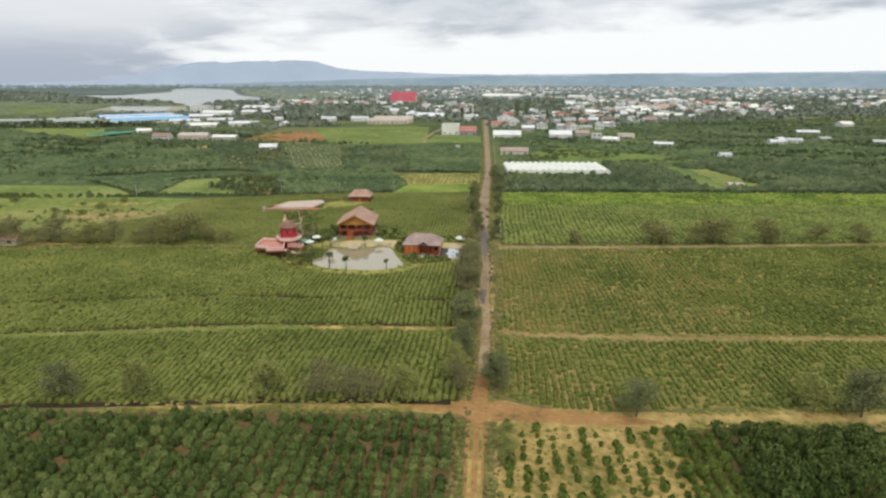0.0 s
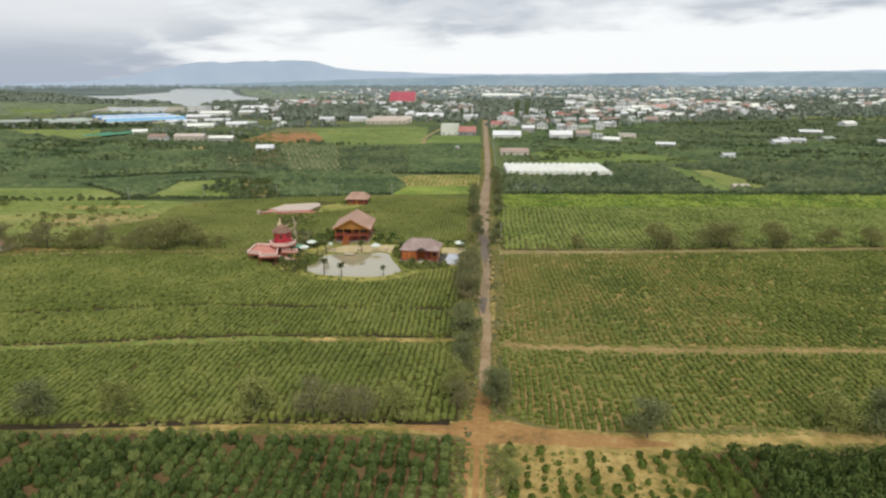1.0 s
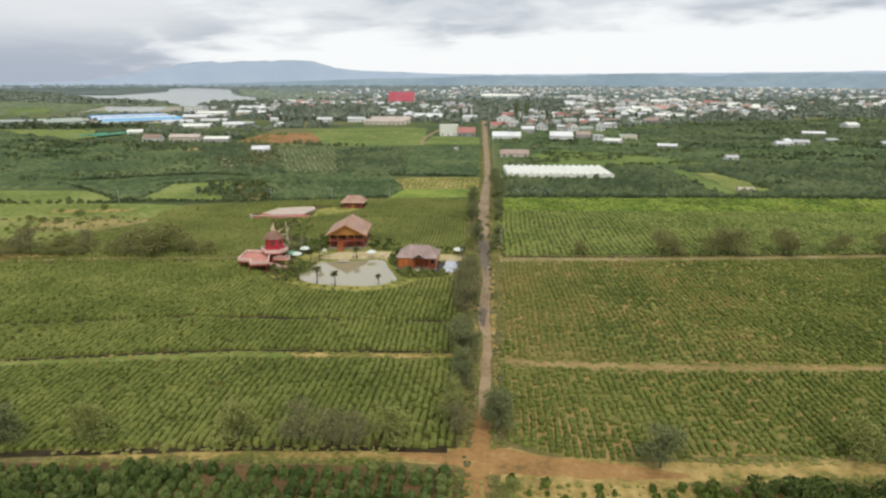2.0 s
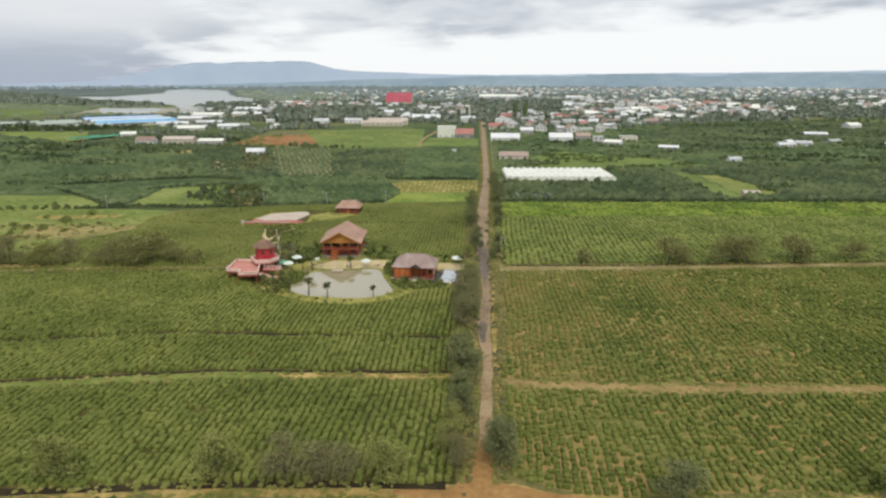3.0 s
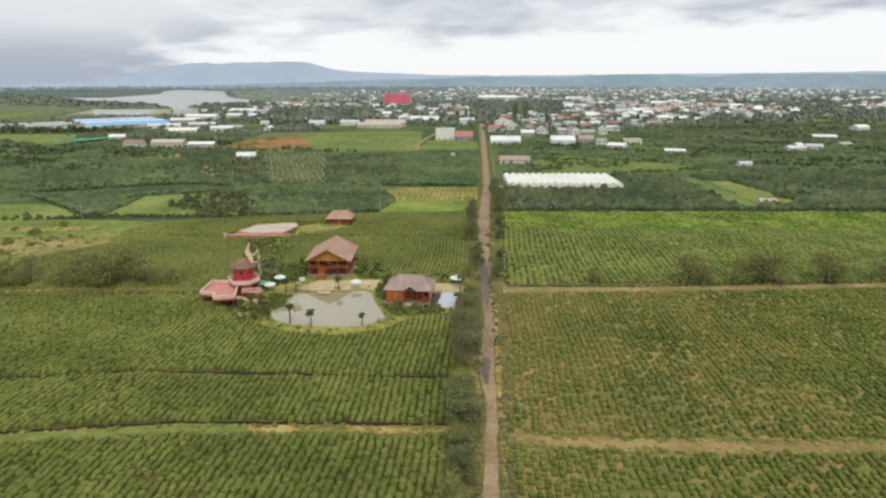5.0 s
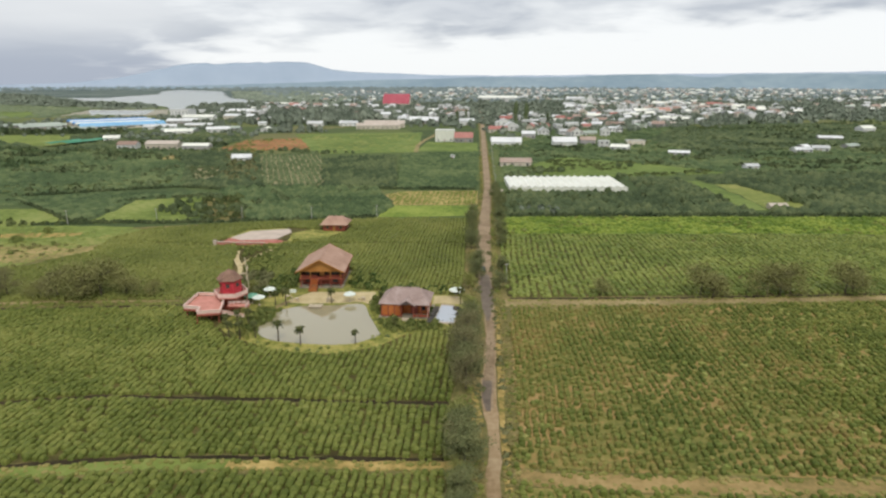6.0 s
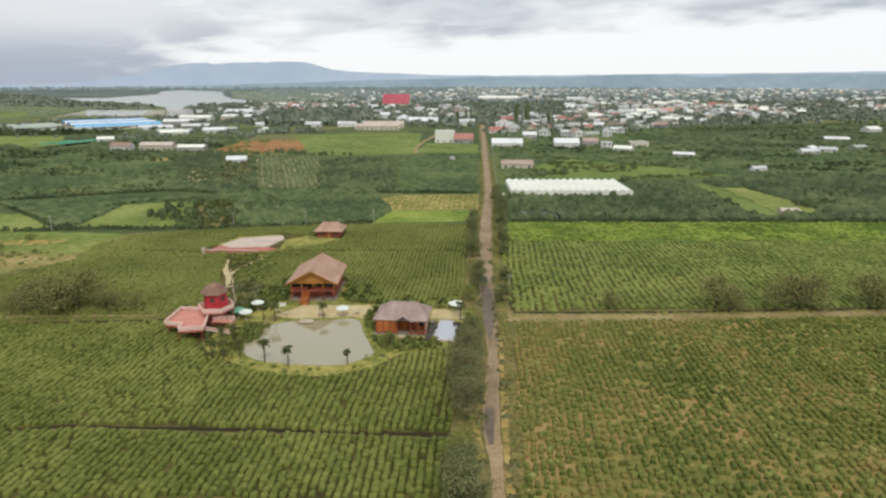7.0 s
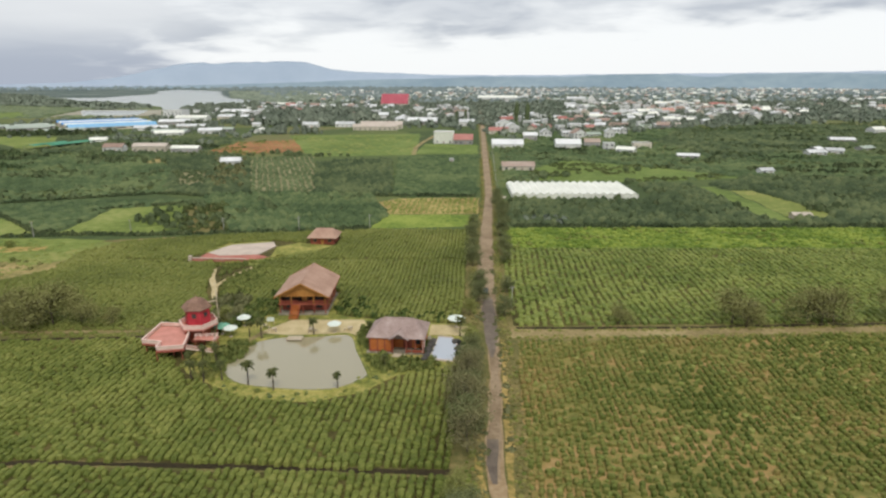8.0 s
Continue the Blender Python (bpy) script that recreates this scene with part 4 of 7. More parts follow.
tea_field("patchy olive tea bushes with bare gaps", TEA_D, TEA, thin=0.13, high=0.9, wide=0.62, step=1.15, long=0.62, side=-1)
tea_field("patchy brownish tea bushes with bare gaps", TEA_E, TEA_DRY, thin=0.2, high=0.95, wide=0.6, step=1.15, long=0.56, side=-1)
tea_field("green tea bushes in uneven rows", TEA_D, TEA_DEEP, thin=0.1, high=1.0, wide=0.62, step=1.15, long=0.66, side=1)
tea_field("green tea bushes in uneven rows", TEA_E, TEA_DEEP, thin=0.12, high=1.0, wide=0.62, step=1.15, long=0.66, side=1)
tea_field("olive green tea rows behind the wooden houses", TEA_F, TEA_OLIVE, [YARD_GAP, PAD_GAP, PATH_GAP], thin=0.04, wide=0.76)
tea_field("green tea rows beyond the gravel lane", TEA_G, TEA_BRIGHT, thin=0.14, high=0.8, wide=0.78, pitch=2.0)
bush_field("crop_rows", "bright green low crop", [(5.5, 301.5), (149, 310.5), (245, 315), (255, 344), (169, 342.5), (6, 331.5)], GRASS_BRIGHT, 1.8, 0.9, 0.7, thin=0.25, rows=(1.6, 2.0), category="crop")
bush_field("crop_rows", "young yellow-green crop rows", [(-55, 383), (-47, 394), (-6, 398.5), (-6, 361), (-46, 357)], GRASS_PALE, 2.0, 0.55, 0.6, thin=0.1, rows=(2.6, 1.1), category="crop")
ARM = [(-785, 1245), (-665, 1262), (-598, 1120), (-612, 1100), (-685, 1082)]
WOOD = leafy(34, 0.5, 31, -0.4, 0.3)
LEAFY_A, LEAFY_B, LEAFY_C = leafy(120, 0.17, 3, fill=0.7), leafy(30, 0.42, 4), leafy(18, 0.55, 5)
COFFEE_BUSH, COFFEE_BUSH_FAR = bumpy(3), bumpy(8, 14, 0.2)
bush_field("coffee_rows", "half-grown coffee bushes in close rows", [(32.6, 60), (40.5, 60), (41, 100), (32.8, 98.6)], COFFEE_PALE, 2.0, 1.2, 1.6, thin=0.06, shape=LEAFY_A, rows=(2.3, 1.9), wander=0.14, spread=(0.7, 1.1), category="coffee bushes")
COFFEE_EDGE = [(-4.2, 71), (-4.2, 100.5), (-40, 99), (-63, 97.5), (-140, 91.5)]
bush_field("coffee_plantation", "dark green rounded coffee bushes planted in rows", [(-140, 60), (-4.2, 60)] + COFFEE_EDGE, COFFEE, 2.0, 1.0, 1.8, thin=0.015, shape=COFFEE_BUSH, rows=(2.3, 2.2), wander=0.07, spread=(0.8, 1.12), category="coffee bushes")
bush_field("coffee_plantation", "dark green rounded coffee bushes planted in rows", [(-140, -10), (-4.2, -10), (-4.2, 59), (-140, 59)], COFFEE, 2.0, 1.0, 1.8, thin=0.02, shape=COFFEE_BUSH_FAR, rows=(2.3, 2.2), wander=0.07, spread=(0.8, 1.12), category="coffee bushes")
bush_field("coffee_thicket", "dense dark coffee bushes grown together", [(33.2, -10), (140, -10), (140, 59), (33.2, 59)], COFFEE_DEEP, 2.0, 1.4, 2.2, thin=0.02, shape=COFFEE_BUSH_FAR, rows=(2.3, 1.95), wander=0.3, category="coffee bushes")
bush_field("coffee_thicket", "dense dark coffee bushes grown together", [(39.5, 60), (140, 60), (140, 103), (40.5, 100)], COFFEE_DEEP, 2.0, 1.35, 2.2, thin=0.02, shape=LEAFY_A, rows=(2.2, 1.9), wander=0.3, category="coffee bushes")
GREENHOUSE_GAP = [(6, 394), (86, 398), (90, 446), (8, 442)]
canopy("dark green belt of coffee trees", [(-150, 396), (-97, 406), (-64, 403), (-58, 383), (-48, 354), (-52, 329), (-106, 316), (-112, 325), (-134, 374), (-148, 376)], COFFEE_FAR, 2.1, 2.0)
canopy("even dark green block of coffee", [(-72, 572), (-8, 586), (-7, 405), (-52, 402)], COFFEE_FAR, 2.2, 1.2)
canopy("dark blue-green block of dense trees", [(-128, 527), (-75, 546), (-54, 405), (-95, 403)], COFFEE_SHADE, 2.5, 2.8)
bush_field("sparse_crop", "thin rows of young shrubs on pale soil", [(-190, 556), (-141, 566), (-99, 418), (-108, 404), (-132, 404)], LEAF_SLOPE, 3, 0.85, 1.2, thin=0.12, rows=(3.6, 1.5), aim=20, wander=0.3, category="shrubs")
canopy("wide green slope of coffee", [(-402, 552), (-327, 573), (-283, 568), (-219, 487), (-180, 402), (-206, 392), (-233, 379), (-253, 369), (-330, 380)], COFFEE_FAR, 2.5, 1.3, [[(-260, 517), (-266, 547), (-249, 553), (-245, 517)]])
canopy("green coffee wedge between hedges", [(-310, 330), (-248, 361), (-202, 382), (-155, 382), (-152, 374), (-176, 363), (-187, 357), (-183, 316), (-187, 311), (-231, 345)], COFFEE_FAR, 2.3, 1.0)
canopy("mixed coffee and fruit trees", [(-219, 487), (-262, 556), (-240, 570), (-192, 556), (-133, 404), (-150, 396), (-180, 403)], COFFEE_SHADE, 2.6, 2.2, [[(-212, 474), (-190, 480), (-170, 430), (-180, 420)]], 0.12)
bush_field("scrub", "grey-brown dry trees beside the bare plot", [(-213, 542), (-185, 534), (-142, 422), (-152, 412), (-172, 440), (-188, 482)], LEAF_BROWN, 4.5, 1.9, 2.6, thin=0.35, shape=LEAFY_C)
bush_field("scrub", "rough grass and weeds creeping over the red soil", [(-250, 596), (-250, 680), (-200, 712), (-186, 690), (-214, 668), (-222, 620), (-190, 606), (-160, 612), (-158, 598), (-215, 560)], GARDEN_LEAF, 3.6, 1.5, 0.7, thin=0.5, shape=LEAFY_C, clump=(16, 0.05, 1.0))
bush_field("scrub", "dark shrubs below the red soil", [(-262, 575), (-240, 590), (-214, 572), (-160, 603), (-138, 570), (-190, 558), (-215, 552)], LEAF_SLOPE, 4.2, 1.9, 2.4, thin=0.35, shape=WOOD, clump=(14, 0.0, 1.0))
canopy("far coffee and garden plots", [(-402, 556), (-425, 580), (-560, 690), (-900, 640), (-700, 420), (-330, 384)], COFFEE_FAR, 5, 2.0)
canopy("rough garden land round the nurseries", [(-395, 570), (-300, 580), (-245, 575), (-250, 700), (-330, 760), (-400, 780), (-460, 715), (-392, 612)], COFFEE_SHADE, 4.0, 2.0, thin=0.45)
MEADOW_GAP = [(28, 505), (60, 560), (128, 516), (164, 480), (93, 456), (30, 452)]
canopy("dark scrub and coffee behind the bright crop", [(9, 336), (126, 345), (125, 354), (121, 400), (119, 445), (90, 452), (86, 398), (10, 394)], COFFEE_SHADE, 2.3, 2.2, [GREENHOUSE_GAP], 0.08, "scrub_belt", "shrubs")
canopy("dark scrub and coffee behind the bright crop", [(137, 345), (169, 348), (300, 352), (340, 420), (290, 480), (170, 482), (132, 450), (137, 432), (151, 432), (162, 374), (158, 359), (137, 357)], COFFEE_SHADE, 2.4, 2.2, (), 0.08, "scrub_belt", "shrubs")
canopy("rough scrub and coffee plots", [(10, 446), (90, 452), (170, 484), (420, 490), (470, 560), (300, 620), (240, 610), (180, 560), (130, 600), (10, 600)], COFFEE_FAR, 3.3, 1.5, [MEADOW_GAP], 0.25, "scrub", "shrubs")
canopy("dark green plots before the town", [(180, 562), (240, 612), (300, 622), (470, 562), (600, 720), (560, 900), (430, 960), (250, 890), (165, 700)], COFFEE_SHADE, 4.4, 2.0, [[(262, 853), (302, 856), (318, 916), (272, 904)]], 0.08, "scrub", "shrubs")
canopy("gardens among the roadside houses", [(8, 600), (130, 602), (180, 562), (165, 700), (250, 890), (140, 900), (30, 960), (8, 780)], COFFEE_FAR, 4.5, 2.2, (), 0.5, "scrub", "shrubs")
for hedge_line, w in (([(-253, 366), (-206, 389.5), (-180, 400), (-152, 394), (-108, 402)], 2.6), ([(-150, 376), (-175, 365), (-187, 359), (-190, 350)], 2.2), ([(-184, 352), (-181, 316), (-187, 309.5), (-231, 344), (-250, 352)], 1.8), ([(-200, 303), (-186, 305), (-165, 309), (-143, 309.5), (-121, 313), (-106, 315.5), (-52, 327)], 2.0),
                      ([(-66, 401), (-8, 404)], 2.0), ([(10, 334.5), (125, 343), (300, 350)], 3.0), ([(-140, 401), (-100, 403), (-56, 404)], 1.6)):
    bush_field("hedge", "thin dark hedge along the edge of a plot", [(p[0], p[1] - w / 2) for p in hedge_line] + [(p[0], p[1] + w / 2) for p in hedge_line[::-1]], COFFEE_SHADE, 1.1, 0.75, 1.15, thin=0.1, shape=LEAFY_C, category="hedge")
bush_field("scrub", "low olive shrubs in dry grass", [(-330, 205), (-172, 226), (-152, 268), (-168, 292), (-330, 280)], GARDEN_LEAF, 7, 1.9, 2.2, thin=0.86, shape=LEAFY_A)
bush_field("scrub", "low olive weeds in dry grass", [(-330, 205), (-172, 222), (-152, 262), (-152, 276), (-200, 268), (-330, 250)], LEAF_OLIVE, 3.4, 0.9, 0.8, thin=0.62, shape=LEAFY_B)
bush_field("scrub", "rough hedge between the meadows", [(-330, 284), (-203, 300), (-186, 302), (-186, 307), (-204, 305), (-330, 292)], LEAF_MID, 2.6, 1.2, 1.6, thin=0.35, shape=LEAFY_C)
bush_field("scrub", "shrubs and young trees on the meadow", [(-166, 352), (-158, 330), (-146, 322), (-136, 335), (-148, 352)], LEAF_SLOPE, 4.5, 1.7, 2.6, thin=0.35, shape=WOOD)
bush_field("scrub", "thin green shrubs before the coffee belt", [(-150, 366), (-135, 374), (-120, 356), (-108, 322), (-122, 312), (-134, 326), (-142, 344)], LEAF_MID, 2.6, 1.2, 1.5, thin=0.5, shape=WOOD)
bush_field("scrub", "green shrubs spreading from the coffee belt", [(-158, 368), (-138, 376), (-112, 330), (-118, 310), (-140, 318), (-152, 340)], LEAF_SLOPE, 3.2, 1.3, 1.8, thin=0.35, shape=WOOD, clump=(12, 0.1, 1.0))
bush_field("scrub", "thin shrubs over the pale half bare plot", [(-216, 478), (-188, 484), (-167, 430), (-184, 416)], LEAF_SLOPE, 3.4, 1.1, 1.4, thin=0.35, shape=WOOD)
bush_field("scrub", "scrub on the far farm land", [(330, 400), (900, 700), (1200, 1400), (700, 1000), (560, 690), (420, 480)], COFFEE_SHADE, 7, 4.6, 2.4, thin=0.1, shape=FAR_CROWN, smooth=True)
bush_field("scrub", "scrub on the far farm land", [(-420, 336), (-1000, 700), (-1300, 1200), (-700, 760), (-420, 600)], COFFEE_SHADE, 7, 4.6, 2.4, thin=0.15, shape=FAR_CROWN, smooth=True)


canopy("dark hedged plots and woods before the lake", [(-640, 1040), (-560, 1180), (-680, 1330), (-880, 1330), (-1250, 1480), (-1800, 1600), (-1500, 1000), (-1000, 760), (-760, 800), (-800, 990)], FAR_PLOTS, 9, 3.0, [[(-790, 1000), (-730, 1040), (-860, 1180), (-960, 1160)], [(-810, 1285), (-640, 1290), (-550, 1110), (-740, 1050)]], 0.5, "far_plots", "trees")


# ---------------------------------------------------------------- trees
def tree_parts(seed, height, spread, leaves, leaf, low=0.2):
    """Trunk with forking limbs, and a crown of loose leaves gathered round the twig ends."""
    r = random.Random(seed)
    trunk = bmesh.new()
    lean = Vector((r.uniform(-0.5, 0.5), r.uniform(-0.5, 0.5), 0))
    spine = [Vector((0, 0, -0.1)), lean * 0.3 + Vector((0, 0, height * 0.3)), lean * 0.8 + Vector((0, 0, height * 0.6)), lean + Vector((0, 0, height * 0.9))]
    tube(trunk, spine, [height * 0.024, height * 0.018, height * 0.012, height * 0.004], 7)
    ends = [spine[-1]]
    for k in range(9):
        f = r.uniform(low, 0.85)
        base = spine[1].lerp(spine[3], (f - 0.3) / 0.6) if f > 0.3 else spine[0].lerp(spine[1], f / 0.3)
        a = k * 2.4 + r.uniform(-0.4, 0.4)
        out = spread * r.uniform(0.55, 1.0) * (1.15 - 0.5 * f)
        tip = base + Vector((math.cos(a) * out, math.sin(a) * out, height * r.uniform(0.08, 0.22)))
        mid = base.lerp(tip, 0.5) + Vector((0, 0, -0.15))
        tube(trunk, [base, mid, tip], [height * 0.009, height * 0.006, height * 0.002], 5)
        ends += [tip, mid.lerp(tip, 0.5)]
        for _ in range(2):
            e = mid + Vector((r.uniform(-1, 1), r.uniform(-1, 1), r.uniform(0.2, 1.0))) * spread * 0.45
            tube(trunk, [mid, e], [height * 0.005, height * 0.0015], 4)
            ends.append(e)
    v, f = [], []
    for i in range(leaves):
        c = ends[r.randrange(len(ends))]
        p = c + Vector((r.gauss(0, 1), r.gauss(0, 1), r.gauss(0, 0.7))) * spread * 0.2
        t = Vector((r.gauss(0, 1), r.gauss(0, 1), r.gauss(0, 0.6))).normalized()
        b = t.cross(Vector((r.gauss(0, 1), r.gauss(0, 1), r.gauss(0, 1)))).normalized()
        s = leaf * r.uniform(0.6, 1.4)
        k = len(v)
        v += [p - t * s, p - b * s * 0.5, p + t * s, p + b * s * 0.5]
        f += [(k, k + 1, k + 2), (k, k + 2, k + 3)]
    return trunk, mesh_of("crown", np.array([tuple(p) for p in v]), np.array(f), [])


def make_tree(seed, height, spread, leaves, leaf, material, label, category="tree", name="tree"):
    root = thing(name, 0, 0, -500, 0, label, category)
    trunk, crown = tree_parts(seed, height, spread, leaves, leaf)
    part("trunk", trunk, BARK, root)
    crown.materials.append(material)
    new("crown", crown).parent = root
    return root


def plant(proto, spots, group):
    """Copies of a tree; spots are x, y and a size. The pattern tree itself takes the first spot."""
    r = random.Random(len(spots) * 7 + 1)
    for i, (x, y, s) in enumerate(spots):
        m = pose(x, y, 0, 0, 0, r.uniform(0, 360))
        if i == 0:
            proto.matrix_world = m
            ob = proto
        else:
            ob = copy_thing(proto, m)
        ob.scale = (s, s, s * r.uniform(0.92, 1.08))
        tagged(ob, group=group)


DARK = make_tree(11, 7.4, 3.7, 4200, 0.19, LEAF_DARK, "dusky green tree with a loose airy crown")
OLIVE = make_tree(12, 6.6, 3.5, 3000, 0.19, LEAF_YELLOW, "yellow-green young tree with a thin crown")
DRY = make_tree(13, 7.6, 3.9, 2400, 0.17, LEAF_DRY, "grey-brown half bare tree with thin twigs")
BUSHY = make_tree(14, 5.8, 4.4, 2500, 0.2, LEAF_OLIVE, "broad bushy olive tree with a soft crown")
plant(BUSHY, [(-121, 216.8, 1.7), (-114, 217.6, 1.75), (-107, 218.6, 1.15), (-99, 219.8, 0.7), (-131, 215.6, 0.9), (-147, 213.8, 1.05), (-153, 212.8, 0.8), (-170, 210, 1.1), (-181, 208, 1.2),
              (62.5, 230.8, 1.5), (69, 231.4, 0.7), (82.5, 232.6, 1.45), (89.5, 233.6, 1.4), (106, 235.2, 1.55), (127, 237.8, 1.1), (143, 239.6, 1.2), (33, 228.4, 0.8)], "bushy trees along the lane")
plant(DARK, [(-82, 102.3, 0.95), (28.8, 104.5, 0.95), (70.5, 107.5, 1.15), (2.6, 113, 0.85), (3.0, 117, 0.7), (-5.2, 172.5, 1.0), (-5.8, 183, 0.95), (-5.4, 197.5, 0.8), (-4.8, 205, 0.7),
             (-4.6, 128, 0.7), (-4.6, 134, 0.75), (-4.4, 142.5, 1.0), (-5.2, 148, 0.9), (-4.0, 241, 0.75), (-3.6, 252, 0.75), (3.2, 231, 0.7), (-6.2, 276, 0.85), (-6.4, 290, 0.8), (5, 292, 0.9), (5, 318, 0.9), (5.5, 338, 0.9), (5.5, 352, 1.0), (-7, 308, 0.9), (-7, 330, 0.8), (4.5, 250, 0.6), (5, 280, 0.6), (3.8, 372, 0.9), (4, 388, 0.9)], "trees along the road and tracks")
plant(OLIVE, [(-41.9, 105.6, 1.15), (-15.3, 107.4, 1.1), (62.6, 108.6, 1.1), (-67, 103.4, 1.1), (-6, 116, 0.8), (-5.6, 122, 0.75), (-6.2, 156, 0.7), (-100, 101.5, 0.9), (-5.5, 211, 0.8), (-150, 214, 1.0), (-6.2, 232, 0.7),
              (-5, 138, 0.6), (4.4, 95, 0.5), (4.6, 88, 0.5), (4.6, 91, 0.55), (-70, 222, 0.6)], "young trees along the tracks")
plant(DRY, [(-31.3, 106, 1.05), (-26, 106.4, 0.9), (-21.9, 106.8, 0.85), (-5.0, 169, 1.0), (-5.6, 177, 1.2), (-6, 181, 1.0), (-5.6, 189.5, 1.1), (-5.4, 193.5, 0.9), (-5.6, 145, 0.9), (-126, 215.6, 1.0), (-117, 216, 0.9), (86, 232.4, 1.0), (66, 230, 0.8), (108, 235, 0.9), (-4.6, 112, 0.7), (-160, 211.6, 1.2), (-165, 213, 1.0), (-176, 210.6, 1.25), (-141, 215, 1.05), (-183, 213, 1.1)], "half bare trees along the tracks")

# young coffee bushes standing apart on the sandy plot
YOUNG = thing("coffee_bush", 0, 0, 0, 0, "small dark coffee bush on sandy soil", "bush", "young coffee bushes")
v, f = leafy(34, 0.36, 21)
foliage = new("foliage", mesh_of("foliage", v * (0.78, 0.78, 1.35) + (0, 0, 0.12), f, [COFFEE_PALE]))
foliage.parent = YOUNG
bm = tube(bmesh.new(), [(0, 0, -0.05), (0, 0, 0.5)], [0.05, 0.03], 5)
part("stem", bm, BARK, YOUNG)
first = True
for row in range(12):
    x = 4.6 + row * 2.65
    y = 70.0
    while y < 99.5:
        y += rng.uniform(2.0, 2.8)
        if rng.random() < 0.12 or y > 99.5:
            continue
        m = pose(x + rng.normal(0, 0.18), y, 0, 0, 0, rng.uniform(0, 360))
        ob = YOUNG if first else copy_thing(YOUNG, m)
        if first:
            YOUNG.matrix_world = m
        first = False
        k = rng.uniform(0.55, 1.15) * (1.25 if row < 1 else 1.0)
        ob.scale = (k, k, k * rng.uniform(0.85, 1.2))

bush_field("coffee_rows", "young coffee bushes in rows on sandy soil", [(3.4, -10), (33.5, -10), (33.5, 70.5), (3.4, 70.5)], COFFEE_PALE, 2.4, 0.8, 1.35, thin=0.12, shape=LEAFY_B, rows=(2.65, 2.4), wander=0.1, spread=(0.6, 1.15), category="coffee bushes")

# woods far off: loose crowns on short trunks
SLOPES = ([(-420, 336), (-250, 366), (-184, 402), (-222, 488), (-262, 556), (-330, 574), (-420, 600), (-760, 700), (-900, 600)], [(10, 446), (90, 452), (150, 470), (300, 352), (420, 420), (760, 700), (900, 1050), (600, 1010), (420, 960), (250, 890), (165, 700), (130, 610), (10, 640)])
SHEDS_GAP = [[(258, 588), (310, 588), (310, 640), (258, 640)], [(120, 560), (172, 560), (172, 640), (60, 650), (60, 625)], [(172, 486), (196, 486), (196, 506), (172, 506)], [(335, 596), (395, 600), (380, 736), (330, 730)]]
for slope in SLOPES:
    bush_field("far_trees", "clumps of dark trees on the far slopes", slope, LEAF_SLOPE, 5.0, 1.9, 2.0, SHEDS_GAP, 0.15, WOOD, category="trees", wander=0.5, clump=(26, 0.36))
    bush_field("far_trees", "small grey-green trees on the far slopes", slope, LEAF_SLOPE, 9, 1.6, 2.2, SHEDS_GAP, 0.4, WOOD, category="trees", wander=0.5, clump=(60, 0.1))
    bush_field("scrub", "olive scrub patches on the far slopes", slope, LEAF_MID, 4.5, 1.9, 1.1, SHEDS_GAP, 0.2, LEAFY_C, wander=0.5, clump=(41, 0.3))
bush_field("far_trees", "trees standing up out of the scrub belt", [(9, 338), (125, 347), (119, 440), (90, 450), (10, 446)], LEAF_SLOPE, 4.0, 1.4, 2.3, [GREENHOUSE_GAP], 0.25, WOOD, category="trees", wander=0.5, clump=(14, 0.15))
bush_field("far_trees", "pale grey-green trees in the scrub belt", [(14, 336), (60, 340), (58, 356), (14, 352)], LEAF_FAR, 4.2, 1.7, 2.6, (), 0.3, WOOD, category="trees", wander=0.5, clump=(9, 0.1))
bush_field("far_trees", "trees standing up out of the scrub belt", [(150, 350), (300, 354), (330, 420), (290, 470), (170, 470)], LEAF_SLOPE, 4.5, 1.6, 2.3, (), 0.25, WOOD, category="trees", wander=0.5, clump=(18, 0.22))
bush_field("far_trees", "scattered trees in the coffee belt", [(-148, 394), (-66, 402), (-50, 350), (-106, 318), (-134, 374)], LEAF_SLOPE, 5, 1.3, 2.2, (), 0.3, WOOD, category="trees", wander=0.5, clump=(16, 0.25))
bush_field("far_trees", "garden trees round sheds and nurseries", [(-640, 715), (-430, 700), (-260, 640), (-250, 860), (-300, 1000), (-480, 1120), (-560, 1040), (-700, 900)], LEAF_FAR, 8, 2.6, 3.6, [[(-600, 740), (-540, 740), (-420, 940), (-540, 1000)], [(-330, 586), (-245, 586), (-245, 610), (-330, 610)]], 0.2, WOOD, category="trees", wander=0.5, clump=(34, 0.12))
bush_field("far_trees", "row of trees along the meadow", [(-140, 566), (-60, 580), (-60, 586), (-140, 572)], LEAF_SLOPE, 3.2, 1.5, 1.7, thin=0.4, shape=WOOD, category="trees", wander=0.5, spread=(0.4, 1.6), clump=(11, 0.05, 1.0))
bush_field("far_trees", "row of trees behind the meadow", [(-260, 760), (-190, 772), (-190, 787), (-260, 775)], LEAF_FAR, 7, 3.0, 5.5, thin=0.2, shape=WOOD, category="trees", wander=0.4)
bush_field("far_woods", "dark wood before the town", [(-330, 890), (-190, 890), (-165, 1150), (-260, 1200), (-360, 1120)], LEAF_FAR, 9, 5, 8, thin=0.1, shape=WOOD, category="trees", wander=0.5)
